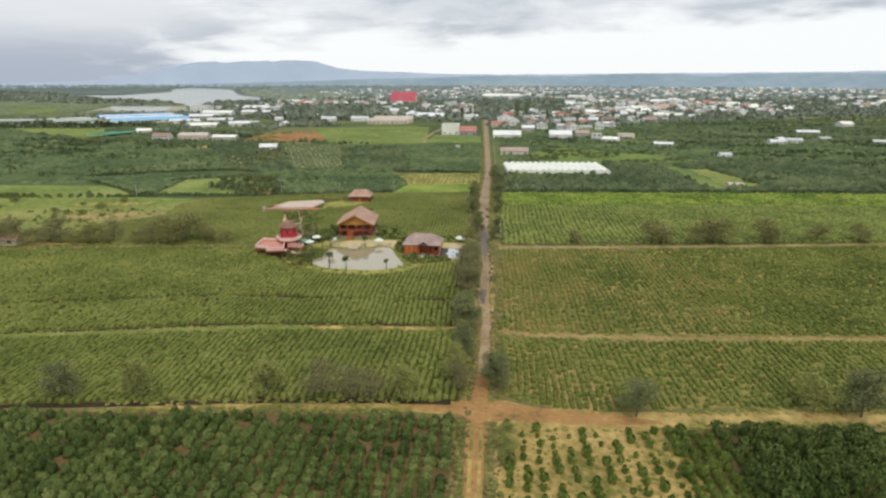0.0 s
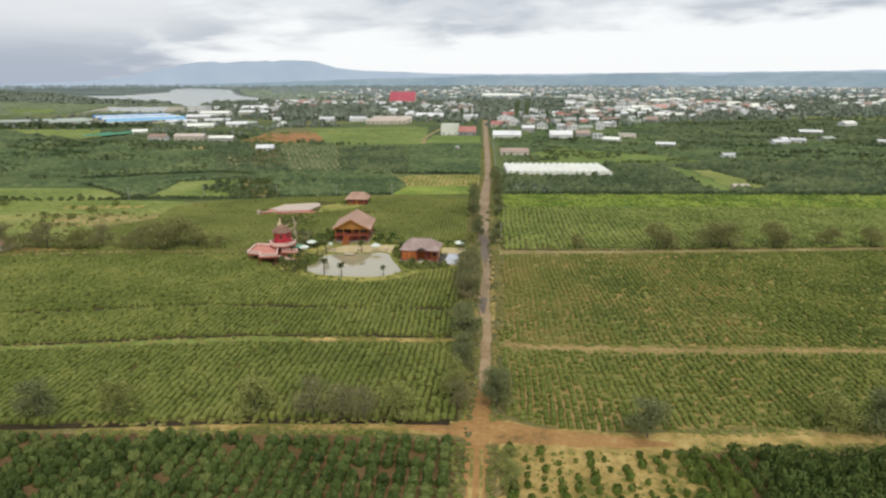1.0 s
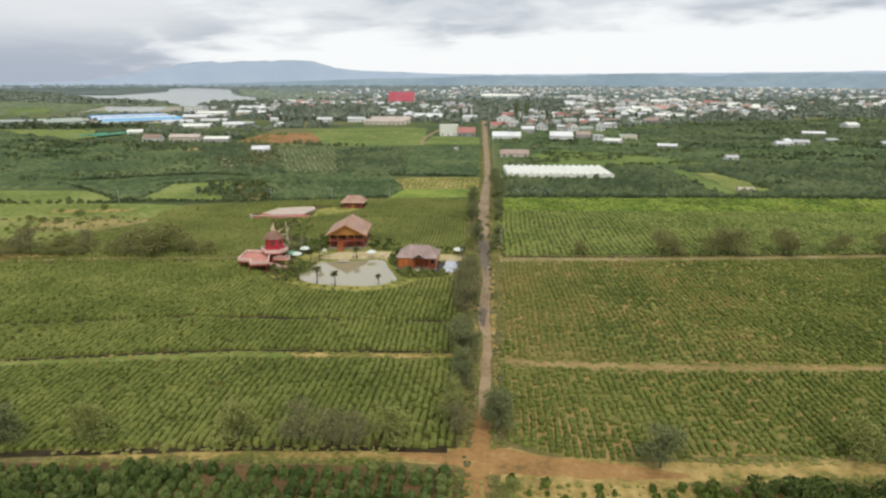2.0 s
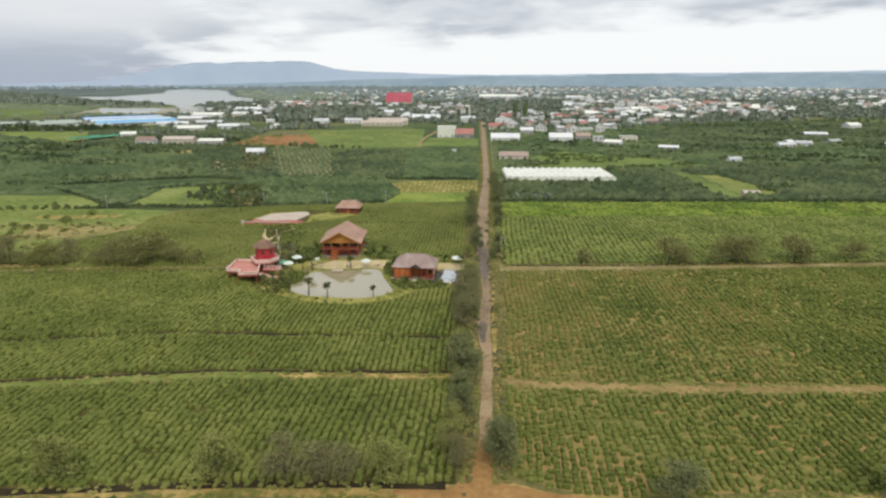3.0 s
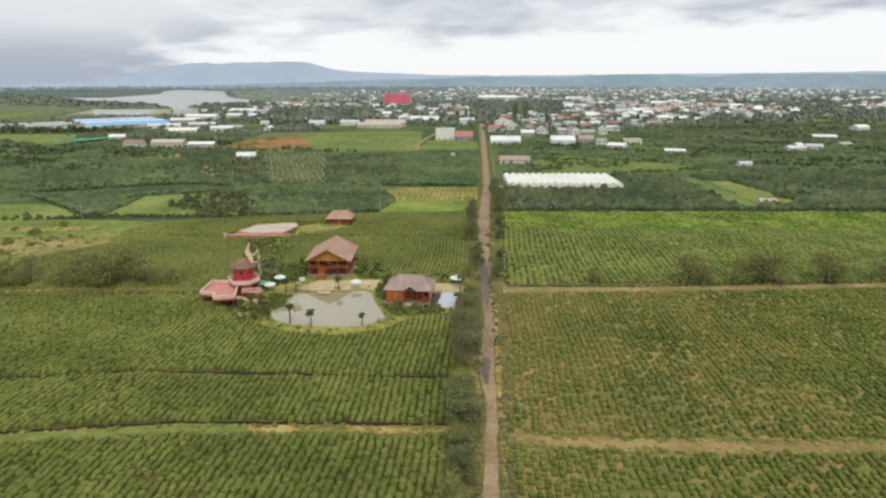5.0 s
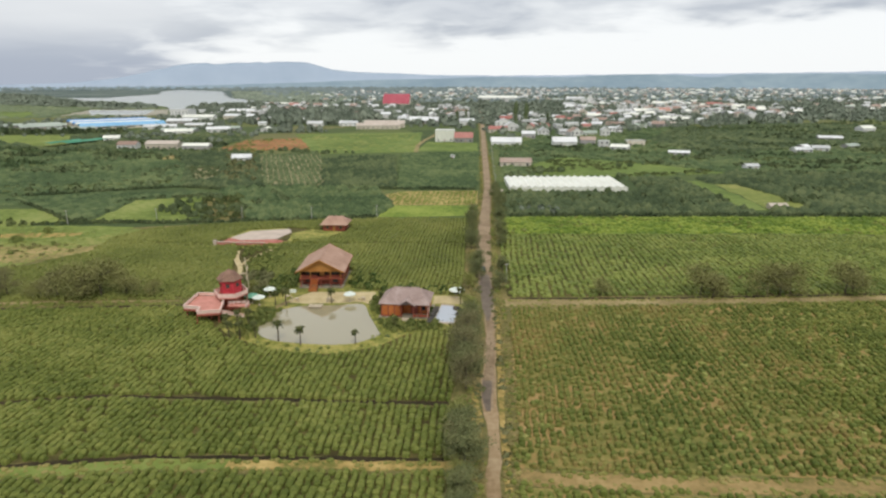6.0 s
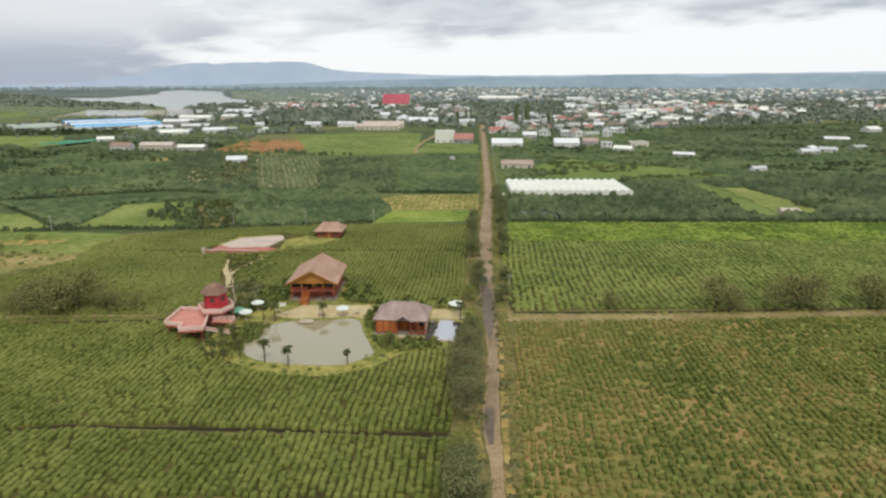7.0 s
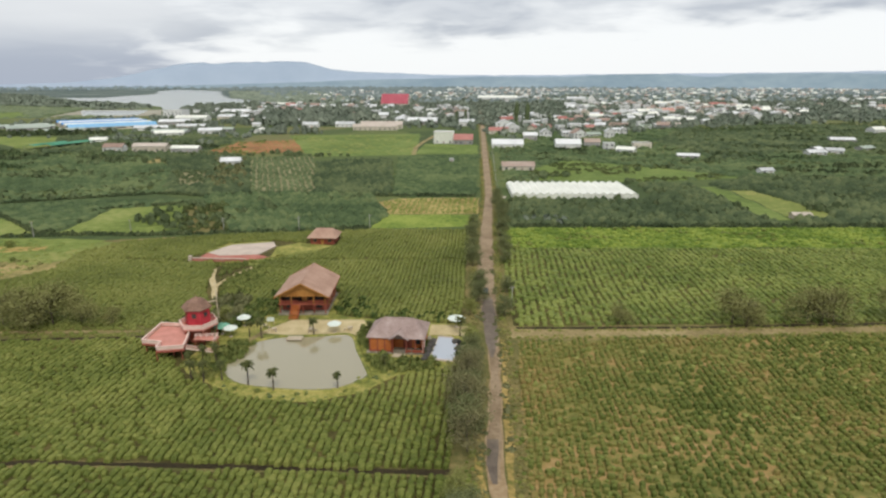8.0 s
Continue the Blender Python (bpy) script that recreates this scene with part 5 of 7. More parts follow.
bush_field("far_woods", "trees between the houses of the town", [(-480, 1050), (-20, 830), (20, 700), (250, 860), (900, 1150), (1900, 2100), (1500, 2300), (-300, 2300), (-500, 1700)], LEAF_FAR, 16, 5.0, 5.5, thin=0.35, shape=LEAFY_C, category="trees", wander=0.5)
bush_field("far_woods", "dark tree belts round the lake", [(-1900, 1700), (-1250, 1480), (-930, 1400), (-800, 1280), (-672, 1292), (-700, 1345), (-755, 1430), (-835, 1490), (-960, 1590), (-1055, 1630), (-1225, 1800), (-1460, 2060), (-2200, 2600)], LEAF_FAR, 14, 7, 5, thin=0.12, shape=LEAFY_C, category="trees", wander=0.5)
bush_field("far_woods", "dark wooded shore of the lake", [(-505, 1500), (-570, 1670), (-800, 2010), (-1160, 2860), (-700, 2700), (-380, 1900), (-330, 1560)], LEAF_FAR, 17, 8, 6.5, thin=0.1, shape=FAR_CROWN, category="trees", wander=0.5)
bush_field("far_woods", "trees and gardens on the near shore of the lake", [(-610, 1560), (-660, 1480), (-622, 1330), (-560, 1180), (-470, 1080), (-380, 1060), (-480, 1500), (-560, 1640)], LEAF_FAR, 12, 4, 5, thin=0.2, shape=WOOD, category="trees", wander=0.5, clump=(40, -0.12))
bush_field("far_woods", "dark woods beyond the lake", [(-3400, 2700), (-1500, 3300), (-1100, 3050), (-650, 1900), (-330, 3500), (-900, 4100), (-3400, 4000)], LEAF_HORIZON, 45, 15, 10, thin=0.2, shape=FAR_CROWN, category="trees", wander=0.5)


# ---------------------------------------------------------------- weeds, tufts and clods
CROSSING = [(-16, 100.4), (36, 99.4), (36, 106.6), (-16, 108)]


def tufts(label, poly, material, spacing, size, high, thin=0.4, holes=()):
    return bush_field("grass_tufts", label, poly, material, spacing, size, high, holes, thin, MOUND, wander=0.5, category="weeds")


ROAD_LINE = [(-0.9, 60), (-0.8, 101), (0.4, 122), (0.5, 145), (-0.2, 190), (-1.2, 230), (-2.0, 300), (-0.8, 352), (0, 408), (-2, 566)]
for road_part, w0, w1 in ((ROAD_LINE[:4], 1.5, 4.4), (ROAD_LINE[3:7], 2.7, 5.4), (ROAD_LINE[6:], 2.6, 4.4)):
    for s in (1, -1):
        tufts("dry and green weeds on the road verge", along(road_part, s * w0, s * w1), VERGE, 0.75, 0.42, 0.35, 0.35, holes=[CROSSING])
        tufts("green weeds on the road verge", along(road_part, s * w0 * 1.2, s * w1), TEA, 1.3, 0.45, 0.5, 0.4, holes=[CROSSING])
        tufts("pale dry grass on the road verge", along(road_part, s * w0, s * w1 * 0.9), GRASS, 1.1, 0.4, 0.3, 0.4, holes=[CROSSING])
for s in (1, -1):
    bush_field("grass_tufts", "tall uneven weeds at the road's edge", along(ROAD_LINE[1:7], s * 1.5, s * 3.0), LEAF_BROWN, 1.3, 0.6, 0.55, thin=0.35, shape=LEAFY_C, wander=0.5, category="weeds", clump=(8, 0.0, 1.0))
tufts("pale weeds among young coffee", [(2.6, -10), (33.6, -10), (33.8, 99), (3, 100.5)], GRASS, 1.3, 0.32, 0.22, 0.5)
tufts("green weeds among young coffee", [(2.6, -10), (33.6, -10), (33.8, 99), (3, 100.5)], TEA, 1.9, 0.3, 0.25, 0.55)
for line, lo, hi in (([(-72, 99.8), (-58, 101.0), (-39, 103.2), (-20, 104.2), (-5, 104.6)], 2.6, 0.5), ([(6, 104.4), (15, 103.6), (26, 103), (46, 105), (75, 107.5), (140, 109)], 3.4, 1.2), ([(4, 140.9), (33.5, 140.4), (60, 142), (97, 144.6), (180, 147)], 2.2, 0.6),
                     ([(-200, 111), (-117, 129.2), (-58, 139.7), (-8, 142.5)], 1.7, 0.3), ([(6, 220), (50, 223.6), (100, 229.5), (152, 236), (230, 243)], 2.8, 1.2)):
    for s in (1, -1):
        tufts("weeds and dry grass along the track", along(line, s * lo, s * hi), GRASS, 0.8, 0.4, 0.3, 0.4, holes=[CROSSING])
        tufts("green weeds along the track", along(line, s * lo, s * (lo + hi) / 2), TEA, 1.1, 0.45, 0.4, 0.4, holes=[CROSSING])
for s in (1, -1):
    tufts("olive weeds along the narrow lane", along([(-260, 187), (-177, 202.6), (-126, 211.8), (-88, 215.5)], s * 3.4, s * 0.6), TEA_OLIVE, 0.9, 0.5, 0.5, 0.25)
tufts("weeds on the bare patches among tea", TEA_E, GRASS, 1.9, 0.45, 0.45, 0.5)
tufts("pale dry stems among tea", TEA_E, GRASS_PALE, 3.2, 0.5, 0.75, 0.5)
tufts("weeds on the bare patches among tea", TEA_D, GRASS, 2.4, 0.4, 0.35, 0.5)
tufts("bright weeds among the far tea", TEA_G, TEA_BRIGHT, 2.2, 0.9, 0.7, 0.4)
bush_field("grass_tufts", "clumps of dark weeds in the bright crop", [(5.5, 301.5), (149, 310.5), (245, 315), (255, 344), (169, 342.5), (6, 331.5)], TEA, 2.6, 0.9, 0.9, thin=0.2, wander=0.5, category="weeds", clump=(12, 0.25))
tufts("tall dry grass on the meadow", [(-300, 290), (-200, 298), (-150, 296), (-152, 270), (-172, 222), (-260, 212)], GRASS_PALE, 1.9, 0.7, 0.35, 0.5)
tufts("rough grass round the pond", [(-68, 203), (-68, 196), (-62, 190.2), (-52, 185), (-42, 183), (-35.4, 183.6), (-27.2, 187.8), (-21, 195.6), (-7, 202.4), (-7, 204), (-27, 199), (-31, 190), (-45, 186.5), (-55, 189), (-59.5, 197), (-60, 210), (-67, 212)], YARD, 0.9, 0.4, 0.25, 0.4)
tufts("darker weeds round the pond", [(-70, 197), (-62, 190.2), (-52, 185), (-42, 183), (-35.4, 183.6), (-27.2, 187.8), (-21, 195.6), (-28, 198), (-31, 190), (-45, 186.5), (-55, 189), (-59.5, 197), (-60, 212), (-70, 212)], LEAF_MID, 2.0, 0.4, 0.4, 0.6)

tufts("green weeds spreading over the red soil", [(-246, 600), (-246, 680), (-199, 708), (-160, 606), (-215, 566)], MEADOW, 3.0, 1.6, 0.25, 0.84)
tufts("dry yellow grass over the meadow", [(-215, 740), (-80, 770), (-62, 590), (-139, 575), (-190, 700)], GRASS_PALE, 5.0, 2.2, 0.3, 0.6)
bush_field("scrub", "olive scrub over the meadow behind the greenhouse", MEADOW_GAP, LEAF_MID, 3.0, 1.5, 0.9, thin=0.25, shape=LEAFY_C, wander=0.5, clump=(20, 0.3))
# hedges and tree rows that divide the farther plots
hr = random.Random(17)
for k in range(64):
    right = k % 5 != 0
    x, y = (hr.uniform(30, 420), hr.uniform(455, 960)) if right else (hr.uniform(-460, -300), hr.uniform(440, 590))
    if not right and (x > -235 and y > 545) or right and y < 455 + (x - 90) * 0.15:
        continue
    ln, tilt = hr.uniform(25, 90), hr.uniform(-0.3, 0.3)
    hedge_line = [(x, y), (x + ln * 0.5, y + ln * 0.5 * tilt + hr.uniform(-4, 4)), (x + ln, y + ln * tilt)]
    bush_field("hedge", "uneven hedge row between farm plots", along(hedge_line, 0, hr.uniform(2.0, 4.5)), hr.choice((COFFEE_SHADE, COFFEE_FAR)), 2.4, 1.5, hr.uniform(1.8, 3.0), thin=0.15, shape=LEAFY_C, category="hedge")

bush_field("hedge", "dark hedge before the factory", [(-610, 712), (-418, 740), (-418, 754), (-610, 730)], COFFEE_SHADE, 4, 2.5, 4.5, thin=0.15, shape=LEAFY_C, category="hedge")
bush_field("hedge", "dark hedge behind the long sheds", [(-345, 612), (-245, 618), (-245, 626), (-345, 622)], COFFEE_SHADE, 3.5, 2.2, 4.0, thin=0.2, shape=LEAFY_C, category="hedge")
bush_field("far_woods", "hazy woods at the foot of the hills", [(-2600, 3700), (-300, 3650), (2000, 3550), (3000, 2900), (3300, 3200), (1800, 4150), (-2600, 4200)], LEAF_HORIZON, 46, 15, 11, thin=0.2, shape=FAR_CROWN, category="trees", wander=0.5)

# ---------------------------------------------------------------- the tea farm: yard, pond and paths
def smooth_ring(points, n=6):
    """A closed rounded outline through the points."""
    out = []
    k = len(points)
    for i in range(k):
        p0, p1, p2, p3 = (Vector(points[(i + j - 1) % k]) for j in range(4))
        for s in range(n):
            t = s / n
            out.append(tuple(0.5 * (2 * p1 + (p2 - p0) * t + (2 * p0 - 5 * p1 + 4 * p2 - p3) * t * t + (3 * p1 - p0 - 3 * p2 + p3) * t ** 3)))
    return out


def ring_wall(name, outline, width, z0, z1, material, parent=None, label="", category="", kind=""):
    """A low rim that follows a closed outline, on its outer side."""
    c = Vector((sum(p[0] for p in outline) / len(outline), sum(p[1] for p in outline) / len(outline)))
    outer = [tuple(Vector(p) + (Vector(p) - c).normalized() * width * (1 + 0.35 * noise.noise((p[0] * 0.4, p[1] * 0.4, 2)))) for p in outline]
    bm = bmesh.new()
    rows = [[bm.verts.new((*q, z)) for q, z in ((a, z0), (a, z1), (tuple((Vector(a) + Vector(b)) / 2), z1 + 0.12), (b, z1 * 0.7), (b, z0))] for a, b in zip(outline, outer)]
    for p, q in zip(rows, rows[1:] + rows[:1]):
        for k in range(4):
            bm.faces.new((p[k], p[k + 1], q[k + 1], q[k]))
    ob = part(name, bm, material, parent, smooth=True)
    return tagged(ob, label, category, kind=kind)


patch("yard_grass", [(-69.5, 203), (-69.5, 198), (-67, 194), (-62, 190.2), (-52, 185.0), (-42, 183.0), (-35.4, 183.6), (-27.2, 187.8), (-21, 195.6), (-7, 202.4), (-6.4, 225), (-38, 228), (-42.5, 230), (-45, 246), (-59.5, 247), (-64, 230), (-68, 214)], YARD, 0.12, "yellowish short grass round the pond", "lawn", 4, 1.2)
POND = smooth_ring([(-57.6, 210), (-52.1, 213.6), (-43.8, 214.6), (-35.9, 216), (-32.2, 207.3), (-28.6, 198.6), (-27.6, 194.6), (-31.8, 189.8), (-37, 188.2), (-45.1, 188.4), (-52.7, 189.6), (-57.4, 192.8), (-59.6, 197.4), (-58.2, 203.6)])
bm = prism(bmesh.new(), POND, -0.6, 0.16)
solid("water_pond", bm, WATER, "still grey-brown pond water reflecting the sky", "pond", kind="structure")
ring_wall("pond_bank", POND, 1.3, 0.0, 0.3, YARD, None, "grassy raised pond bank", "bank", "structure")
POOL = [(-14.6, 204.2), (-9.4, 203.4), (-8.3, 209.6), (-10.0, 215.9), (-13.4, 216.3)]
solid("water_pool", prism(bmesh.new(), POOL, -0.4, 0.3), POOL_WATER, "small angular pool, its pale colour carrying the white sky's reflection", "pool", kind="structure")
ring_wall("pool_rim", POOL, 0.5, 0.0, 0.42, CONCRETE, None, "pale concrete rim of the small pool", "rim", "structure")
patch("paving_plaza", [(-59, 216), (-53, 225), (-34, 226.4), (-31, 218.5), (-33, 216.6), (-41, 215.4), (-50, 215)], PAVING, 0.17, "cream paved terrace between pond and house", "paving", 4, 0.3)
patch("paving_plaza", [(-16, 217.8), (-7, 217.8), (-6.5, 224), (-16, 224)], PAVING, 0.17, "cream paved court near the road", "paving", 4, 0.3)
strip("footpath", [(-93, 268), (-89.5, 258), (-85, 249.5), (-80.5, 239), (-77, 224)], [1.3, 1.8, 1.9, 1.3, 0.8], PAVING, 0.16, "pale trodden footpath up from the mill", "footpath", 0.4)
strip("footpath", [(-79.5, 273), (-83.4, 262), (-85, 250.5)], [1.3, 1.4, 1.4], PAVING, 0.15, "pale forked footpath", "footpath", 0.4)
strip("footpath", [(-66, 291), (-40, 292), (-8.5, 294)], 1.3, GRASS, 0.14, "thin grassy path between tea rows", "footpath", 0.3)
patch("pad_concrete", [(-103, 286), (-99, 297), (-84, 302), (-81.5, 296.5), (-84, 285), (-97, 282)], CONCRETE, 0.32, "pale pinkish concrete floor", "paving", 4, 0.4)
patch("pad_brick", [(-104, 275.5), (-103.2, 285.5), (-97, 282.2), (-84.3, 284.6), (-79, 282), (-85, 277.6), (-97, 276)], RED_TILE, 0.30, "red brick terrace beside the concrete floor", "paving", 4, 0.4)
patch("lawn_pad", [(-104, 275), (-92, 274.6), (-79, 281), (-69, 287), (-71, 278), (-80, 272), (-95, 271)], GRASS_PALE, 0.1, "rough pale grass before the terrace", "lawn", 4, 0.8)
patch("lawn_hut", [(-81.2, 296), (-74, 302.5), (-60, 299), (-66, 288.4), (-79, 282.4)], YARD, 0.15, "yellow-green lawn beside the hut", "lawn", 4, 0.6)
patch("lawn_pad", [(-106, 288), (-101, 300), (-86, 304.5), (-84.5, 302.6), (-99.5, 297.4), (-103.5, 286)], YARD, 0.14, "yellow-green lawn strip behind the terrace", "lawn", 4, 0.6)
wall = thing("terrace_wall", -94.5, 276, 0, 0, "low red brick terrace wall with pale coping", "wall")
part("body", box(bmesh.new(), -10, 9, -0.25, 0.25, 0, 1.1, 0.04), RED_TILE, wall)
part("coping", box(bmesh.new(), -10.1, 9.1, -0.35, 0.35, 1.1, 1.25, 0.03), CONCRETE, wall, "pale coping")
part("end_pier", box(bmesh.new(), -11.2, -10.1, -0.6, 0.6, 0, 1.9, 0.05), CONCRETE, wall, "pale end pier")


def post_rail(parent, pts, base, high, material, gap=1.6, name="railing", closed=False):
    """A railing: its rails in one mesh, each post a piece under it."""
    bm = bmesh.new()
    line = pts + pts[:1] if closed else pts
    spots = []
    for a, b in zip(line, line[1:]):
        for z in (high, high * 0.55):
            beam(bm, (*a, base + z), (*b, base + z), 0.16, 0.12)
        n = max(1, round(math.dist(a, b) / gap))
        spots += [(a[0] + (b[0] - a[0]) * i / n, a[1] + (b[1] - a[1]) * i / n) for i in range(n)]
    spots.append(line[-1])
    rail = part(name, bm, material, parent)
    me = bpy.data.meshes.new("post")
    pb = box(bmesh.new(), -0.07, 0.07, -0.07, 0.07, 0, high + 0.06)
    pb.to_mesh(me)
    pb.free()
    me.materials.append(material)
    for x, y in spots:
        p = new("post", me)
        p.parent, p.location = rail, (x, y, base)
    return rail


def window(parent, x, y, z, w, h, depth=0.12, turn=0.0, frame_mat=None):
    """A window in a wall: frame and pane; the wall's outside is towards -y when turn is 0."""
    bm = bmesh.new()
    t = 0.09
    box(bm, -w / 2, w / 2, -depth, 0.02, -h / 2, -h / 2 + t)
    box(bm, -w / 2, w / 2, -depth, 0.02, h / 2 - t, h / 2)
    box(bm, -w / 2, -w / 2 + t, -depth, 0.02, -h / 2 + t, h / 2 - t)
    box(bm, w / 2 - t, w / 2, -depth, 0.02, -h / 2 + t, h / 2 - t)
    fr = part("window", bm, frame_mat or WALL_WHITE, parent)
    fr.matrix_basis = pose(x, y, z, 0, 0, turn)
    part("pane", box(bmesh.new(), -w / 2 + t, w / 2 - t, -depth * 0.5, -depth * 0.3, -h / 2 + t, h / 2 - t), GLASS, fr)
    return fr


# ---------------------------------------------------------------- the two-storey wooden house
house = thing("wooden_house", -51.8, 237.2, 0.1, 4, "two-storey red-brown wooden house with a large pinkish-brown roof", "house")
W, D, EAVE = 12.4, 16.2, 5.5
part("plinth", box(bmesh.new(), -W / 2 - 0.5, W / 2 + 0.5, -D / 2 - 0.6, D / 2 + 0.4, -0.1, 0.35, 0.05), STONE, house)
bm = bmesh.new()
box(bm, -W / 2, W / 2, -D / 2 + 2.4, -D / 2 + 2.6, 0.35, 2.8)
box(bm, -W / 2, -W / 2 + 0.2, -D / 2 + 2.6, D / 2, 0.35, 2.8)
box(bm, W / 2 - 0.2, W / 2, -D / 2 + 2.6, D / 2, 0.35, 2.8)
box(bm, -W / 2 + 0.2, W / 2 - 0.2, D / 2 - 0.2, D / 2, 0.35, 2.8)
part("ground_wall", bm, WOOD_RED, house)
part("upper_floor", box(bmesh.new(), -W / 2 - 0.35, W / 2 + 0.35, -D / 2 - 0.3, D / 2 + 0.2, 2.8, 3.05, 0.03), WOOD_RED, house)
bm = bmesh.new()
box(bm, -W / 2, W / 2, -D / 2 + 2.4, -D / 2 + 2.6, 3.05, EAVE)
box(bm, -W / 2, -W / 2 + 0.2, -D / 2 + 2.6, D / 2, 3.05, EAVE)
box(bm, W / 2 - 0.2, W / 2, -D / 2 + 2.6, D / 2, 3.05, EAVE)
box(bm, -W / 2 + 0.2, W / 2 - 0.2, D / 2 - 0.2, D / 2, 3.05, EAVE)
part("upper_wall", bm, DARK_IN, house, "dark upper wall with the balcony's shade painted in")
for y0, y1, name, m in ((-D / 2 - 0.1, -D / 2 + 0.1, "front_gable", WOOD_OCHRE), (D / 2 - 0.15, D / 2 + 0.05, "back_gable", WOOD_RED)):
    bm = bmesh.new()
    a = [bm.verts.new((x, y0, z)) for x, z in ((-W / 2 + 0.1, EAVE), (W / 2 - 0.1, EAVE), (0, EAVE + 3.25))]
    b = [bm.verts.new((x, y1, z)) for x, z in ((-W / 2 + 0.1, EAVE), (W / 2 - 0.1, EAVE), (0, EAVE + 3.25))]
    bm.faces.new(a)
    bm.faces.new(b[::-1])
    for i in range(3):
        bm.faces.new((a[i], b[i], b[(i + 1) % 3], a[(i + 1) % 3]))
    part(name, bm, m, house)
part("roof", gable_roof(bmesh.new(), W, D, EAVE - 0.35, 3.95, 1.25, 0.16), ROOF_WOOD, house, "pinkish-brown weathered roof")
part("ridge_cap", box(bmesh.new(), -0.22, 0.22, -D / 2 - 1.3, D / 2 + 1.3, EAVE + 3.68, EAVE + 3.86, 0.05), ROOF_WOOD, house)
for s in (-1, 1):
    for e in (-1, 1):
        part("barge_board", beam(bmesh.new(), (s * (W / 2 + 1.2), e * (D / 2 + 1.27), EAVE - 0.3), (0, e * (D / 2 + 1.27), EAVE + 3.64), 0.08, 0.34), WOOD_OCHRE, house)
    part("fascia", box(bmesh.new(), s * (W / 2 + 1.25) - 0.05, s * (W / 2 + 1.25) + 0.05, -D / 2 - 1.2, D / 2 + 1.2, EAVE - 0.52, EAVE - 0.28), WOOD_RED, house)
for k in range(5):
    x = -W / 2 + 0.12 + k * (W - 0.24) / 4
    part("post", box(bmesh.new(), x - 0.13, x + 0.13, -D / 2 - 0.15, -D / 2 + 0.11, 0.35, 2.8, 0.02), WOOD_RED, house)
    if k != 2:
        part("post", box(bmesh.new(), x - 0.12, x + 0.12, -D / 2 - 0.14, -D / 2 + 0.10, 3.05, EAVE, 0.02), WOOD_OCHRE, house)
part("tie_beam", box(bmesh.new(), -W / 2, W / 2, -D / 2 - 0.15, -D / 2 + 0.1, EAVE - 0.3, EAVE - 0.02), WOOD_OCHRE, house)
post_rail(house, [(-W / 2, -D / 2 + 2.3), (-W / 2, -D / 2), (-1.2, -D / 2)], 3.05, 0.95, WOOD_RED, 0.8)
post_rail(house, [(1.2, -D / 2), (W / 2, -D / 2), (W / 2, -D / 2 + 2.3)], 3.05, 0.95, WOOD_RED, 0.8)
for x in (-4.2, 4.0):
    window(house, x, -D / 2 + 2.4, 4.2, 1.8, 1.5, frame_mat=DARK_IN)
    window(house, x, -D / 2 + 2.4, 1.7, 1.8, 1.4, frame_mat=WOOD_RED)
for y in (-3.0, 1.0, 5.0):
    window(house, W / 2, y, 4.2, 1.3, 1.2, turn=90, frame_mat=WOOD_OCHRE)
    window(house, W / 2, y, 1.7, 1.3, 1.2, turn=90, frame_mat=WOOD_OCHRE)
part("door", box(bmesh.new(), -0.7, 0.7, -D / 2 + 2.3, -D / 2 + 2.4, 3.05, 5.15, 0.02), WOOD_OCHRE, house)
stairs = part("staircase", beam(beam(bmesh.new(), (-3.0, -D / 2 - 4.0, 0.2), (-3.0, -D / 2 - 0.3, 3.0), 0.12, 0.4), (-0.6, -D / 2 - 4.0, 0.2), (-0.6, -D / 2 - 0.3, 3.0), 0.12, 0.4), WOOD_RED, house)
for k in range(14):
    y = -D / 2 - 4.0 + k * 3.7 / 14
    part("step", box(bmesh.new(), -2.94, -0.66, y, y + 0.3, 0.17 + k * 0.2, 0.23 + k * 0.2), WOOD_ORANGE, stairs)

# ---------------------------------------------------------------- the windmill house and its deck
mill = thing("windmill_house", -72.0, 211.8, 0.05, 8, "crimson six-sided windmill house with a dark pointed roof", "windmill")


def hexagon(r, turn=0.0):
    return [(r * math.cos(radians(60 * k + turn)), r * math.sin(radians(60 * k + turn))) for k in range(6)]


part("lower_room", prism(bmesh.new(), hexagon(2.5), 0, 3.3), WOOD_RED, mill)
part("body", prism(bmesh.new(), hexagon(2.75), 3.9, 7.7), MILL_RED, mill)
part("gallery_floor", prism(bmesh.new(), hexagon(4.3), 3.3, 3.6), PINK_FLOOR, mill)
bm = bmesh.new()
rim = [bm.verts.new((*p, 7.55)) for p in hexagon(3.45)]
under = [bm.verts.new((*p, 7.38)) for p in hexagon(3.35)]
mid = [bm.verts.new((*p, 8.95)) for p in hexagon(2.0)]
tip = bm.verts.new((0, 0, 9.9))
for i in range(6):
    j = (i + 1) % 6
    bm.faces.new((rim[i], rim[j], mid[j], mid[i]))
    bm.faces.new((mid[i], mid[j], tip))
    bm.faces.new((under[i], under[j], rim[j], rim[i]))
bm.faces.new(under[::-1])
part("roof", bm, ROOF_DARK, mill, "dark brown pointed shingle roof")
bm = tube(bmesh.new(), [(0, 0, 9.8), (0, 0, 10.3)], [0.12, 0.03], 6)
part("finial", bm, ROOF_DARK, mill)
mill.scale = (1.08, 1.08, 1.12)
part("gallery_skirt", prism(bmesh.new(), hexagon(2.9), 3.6, 3.9), WOOD_RED, mill)
bm = bmesh.new()
ring = hexagon(4.2)
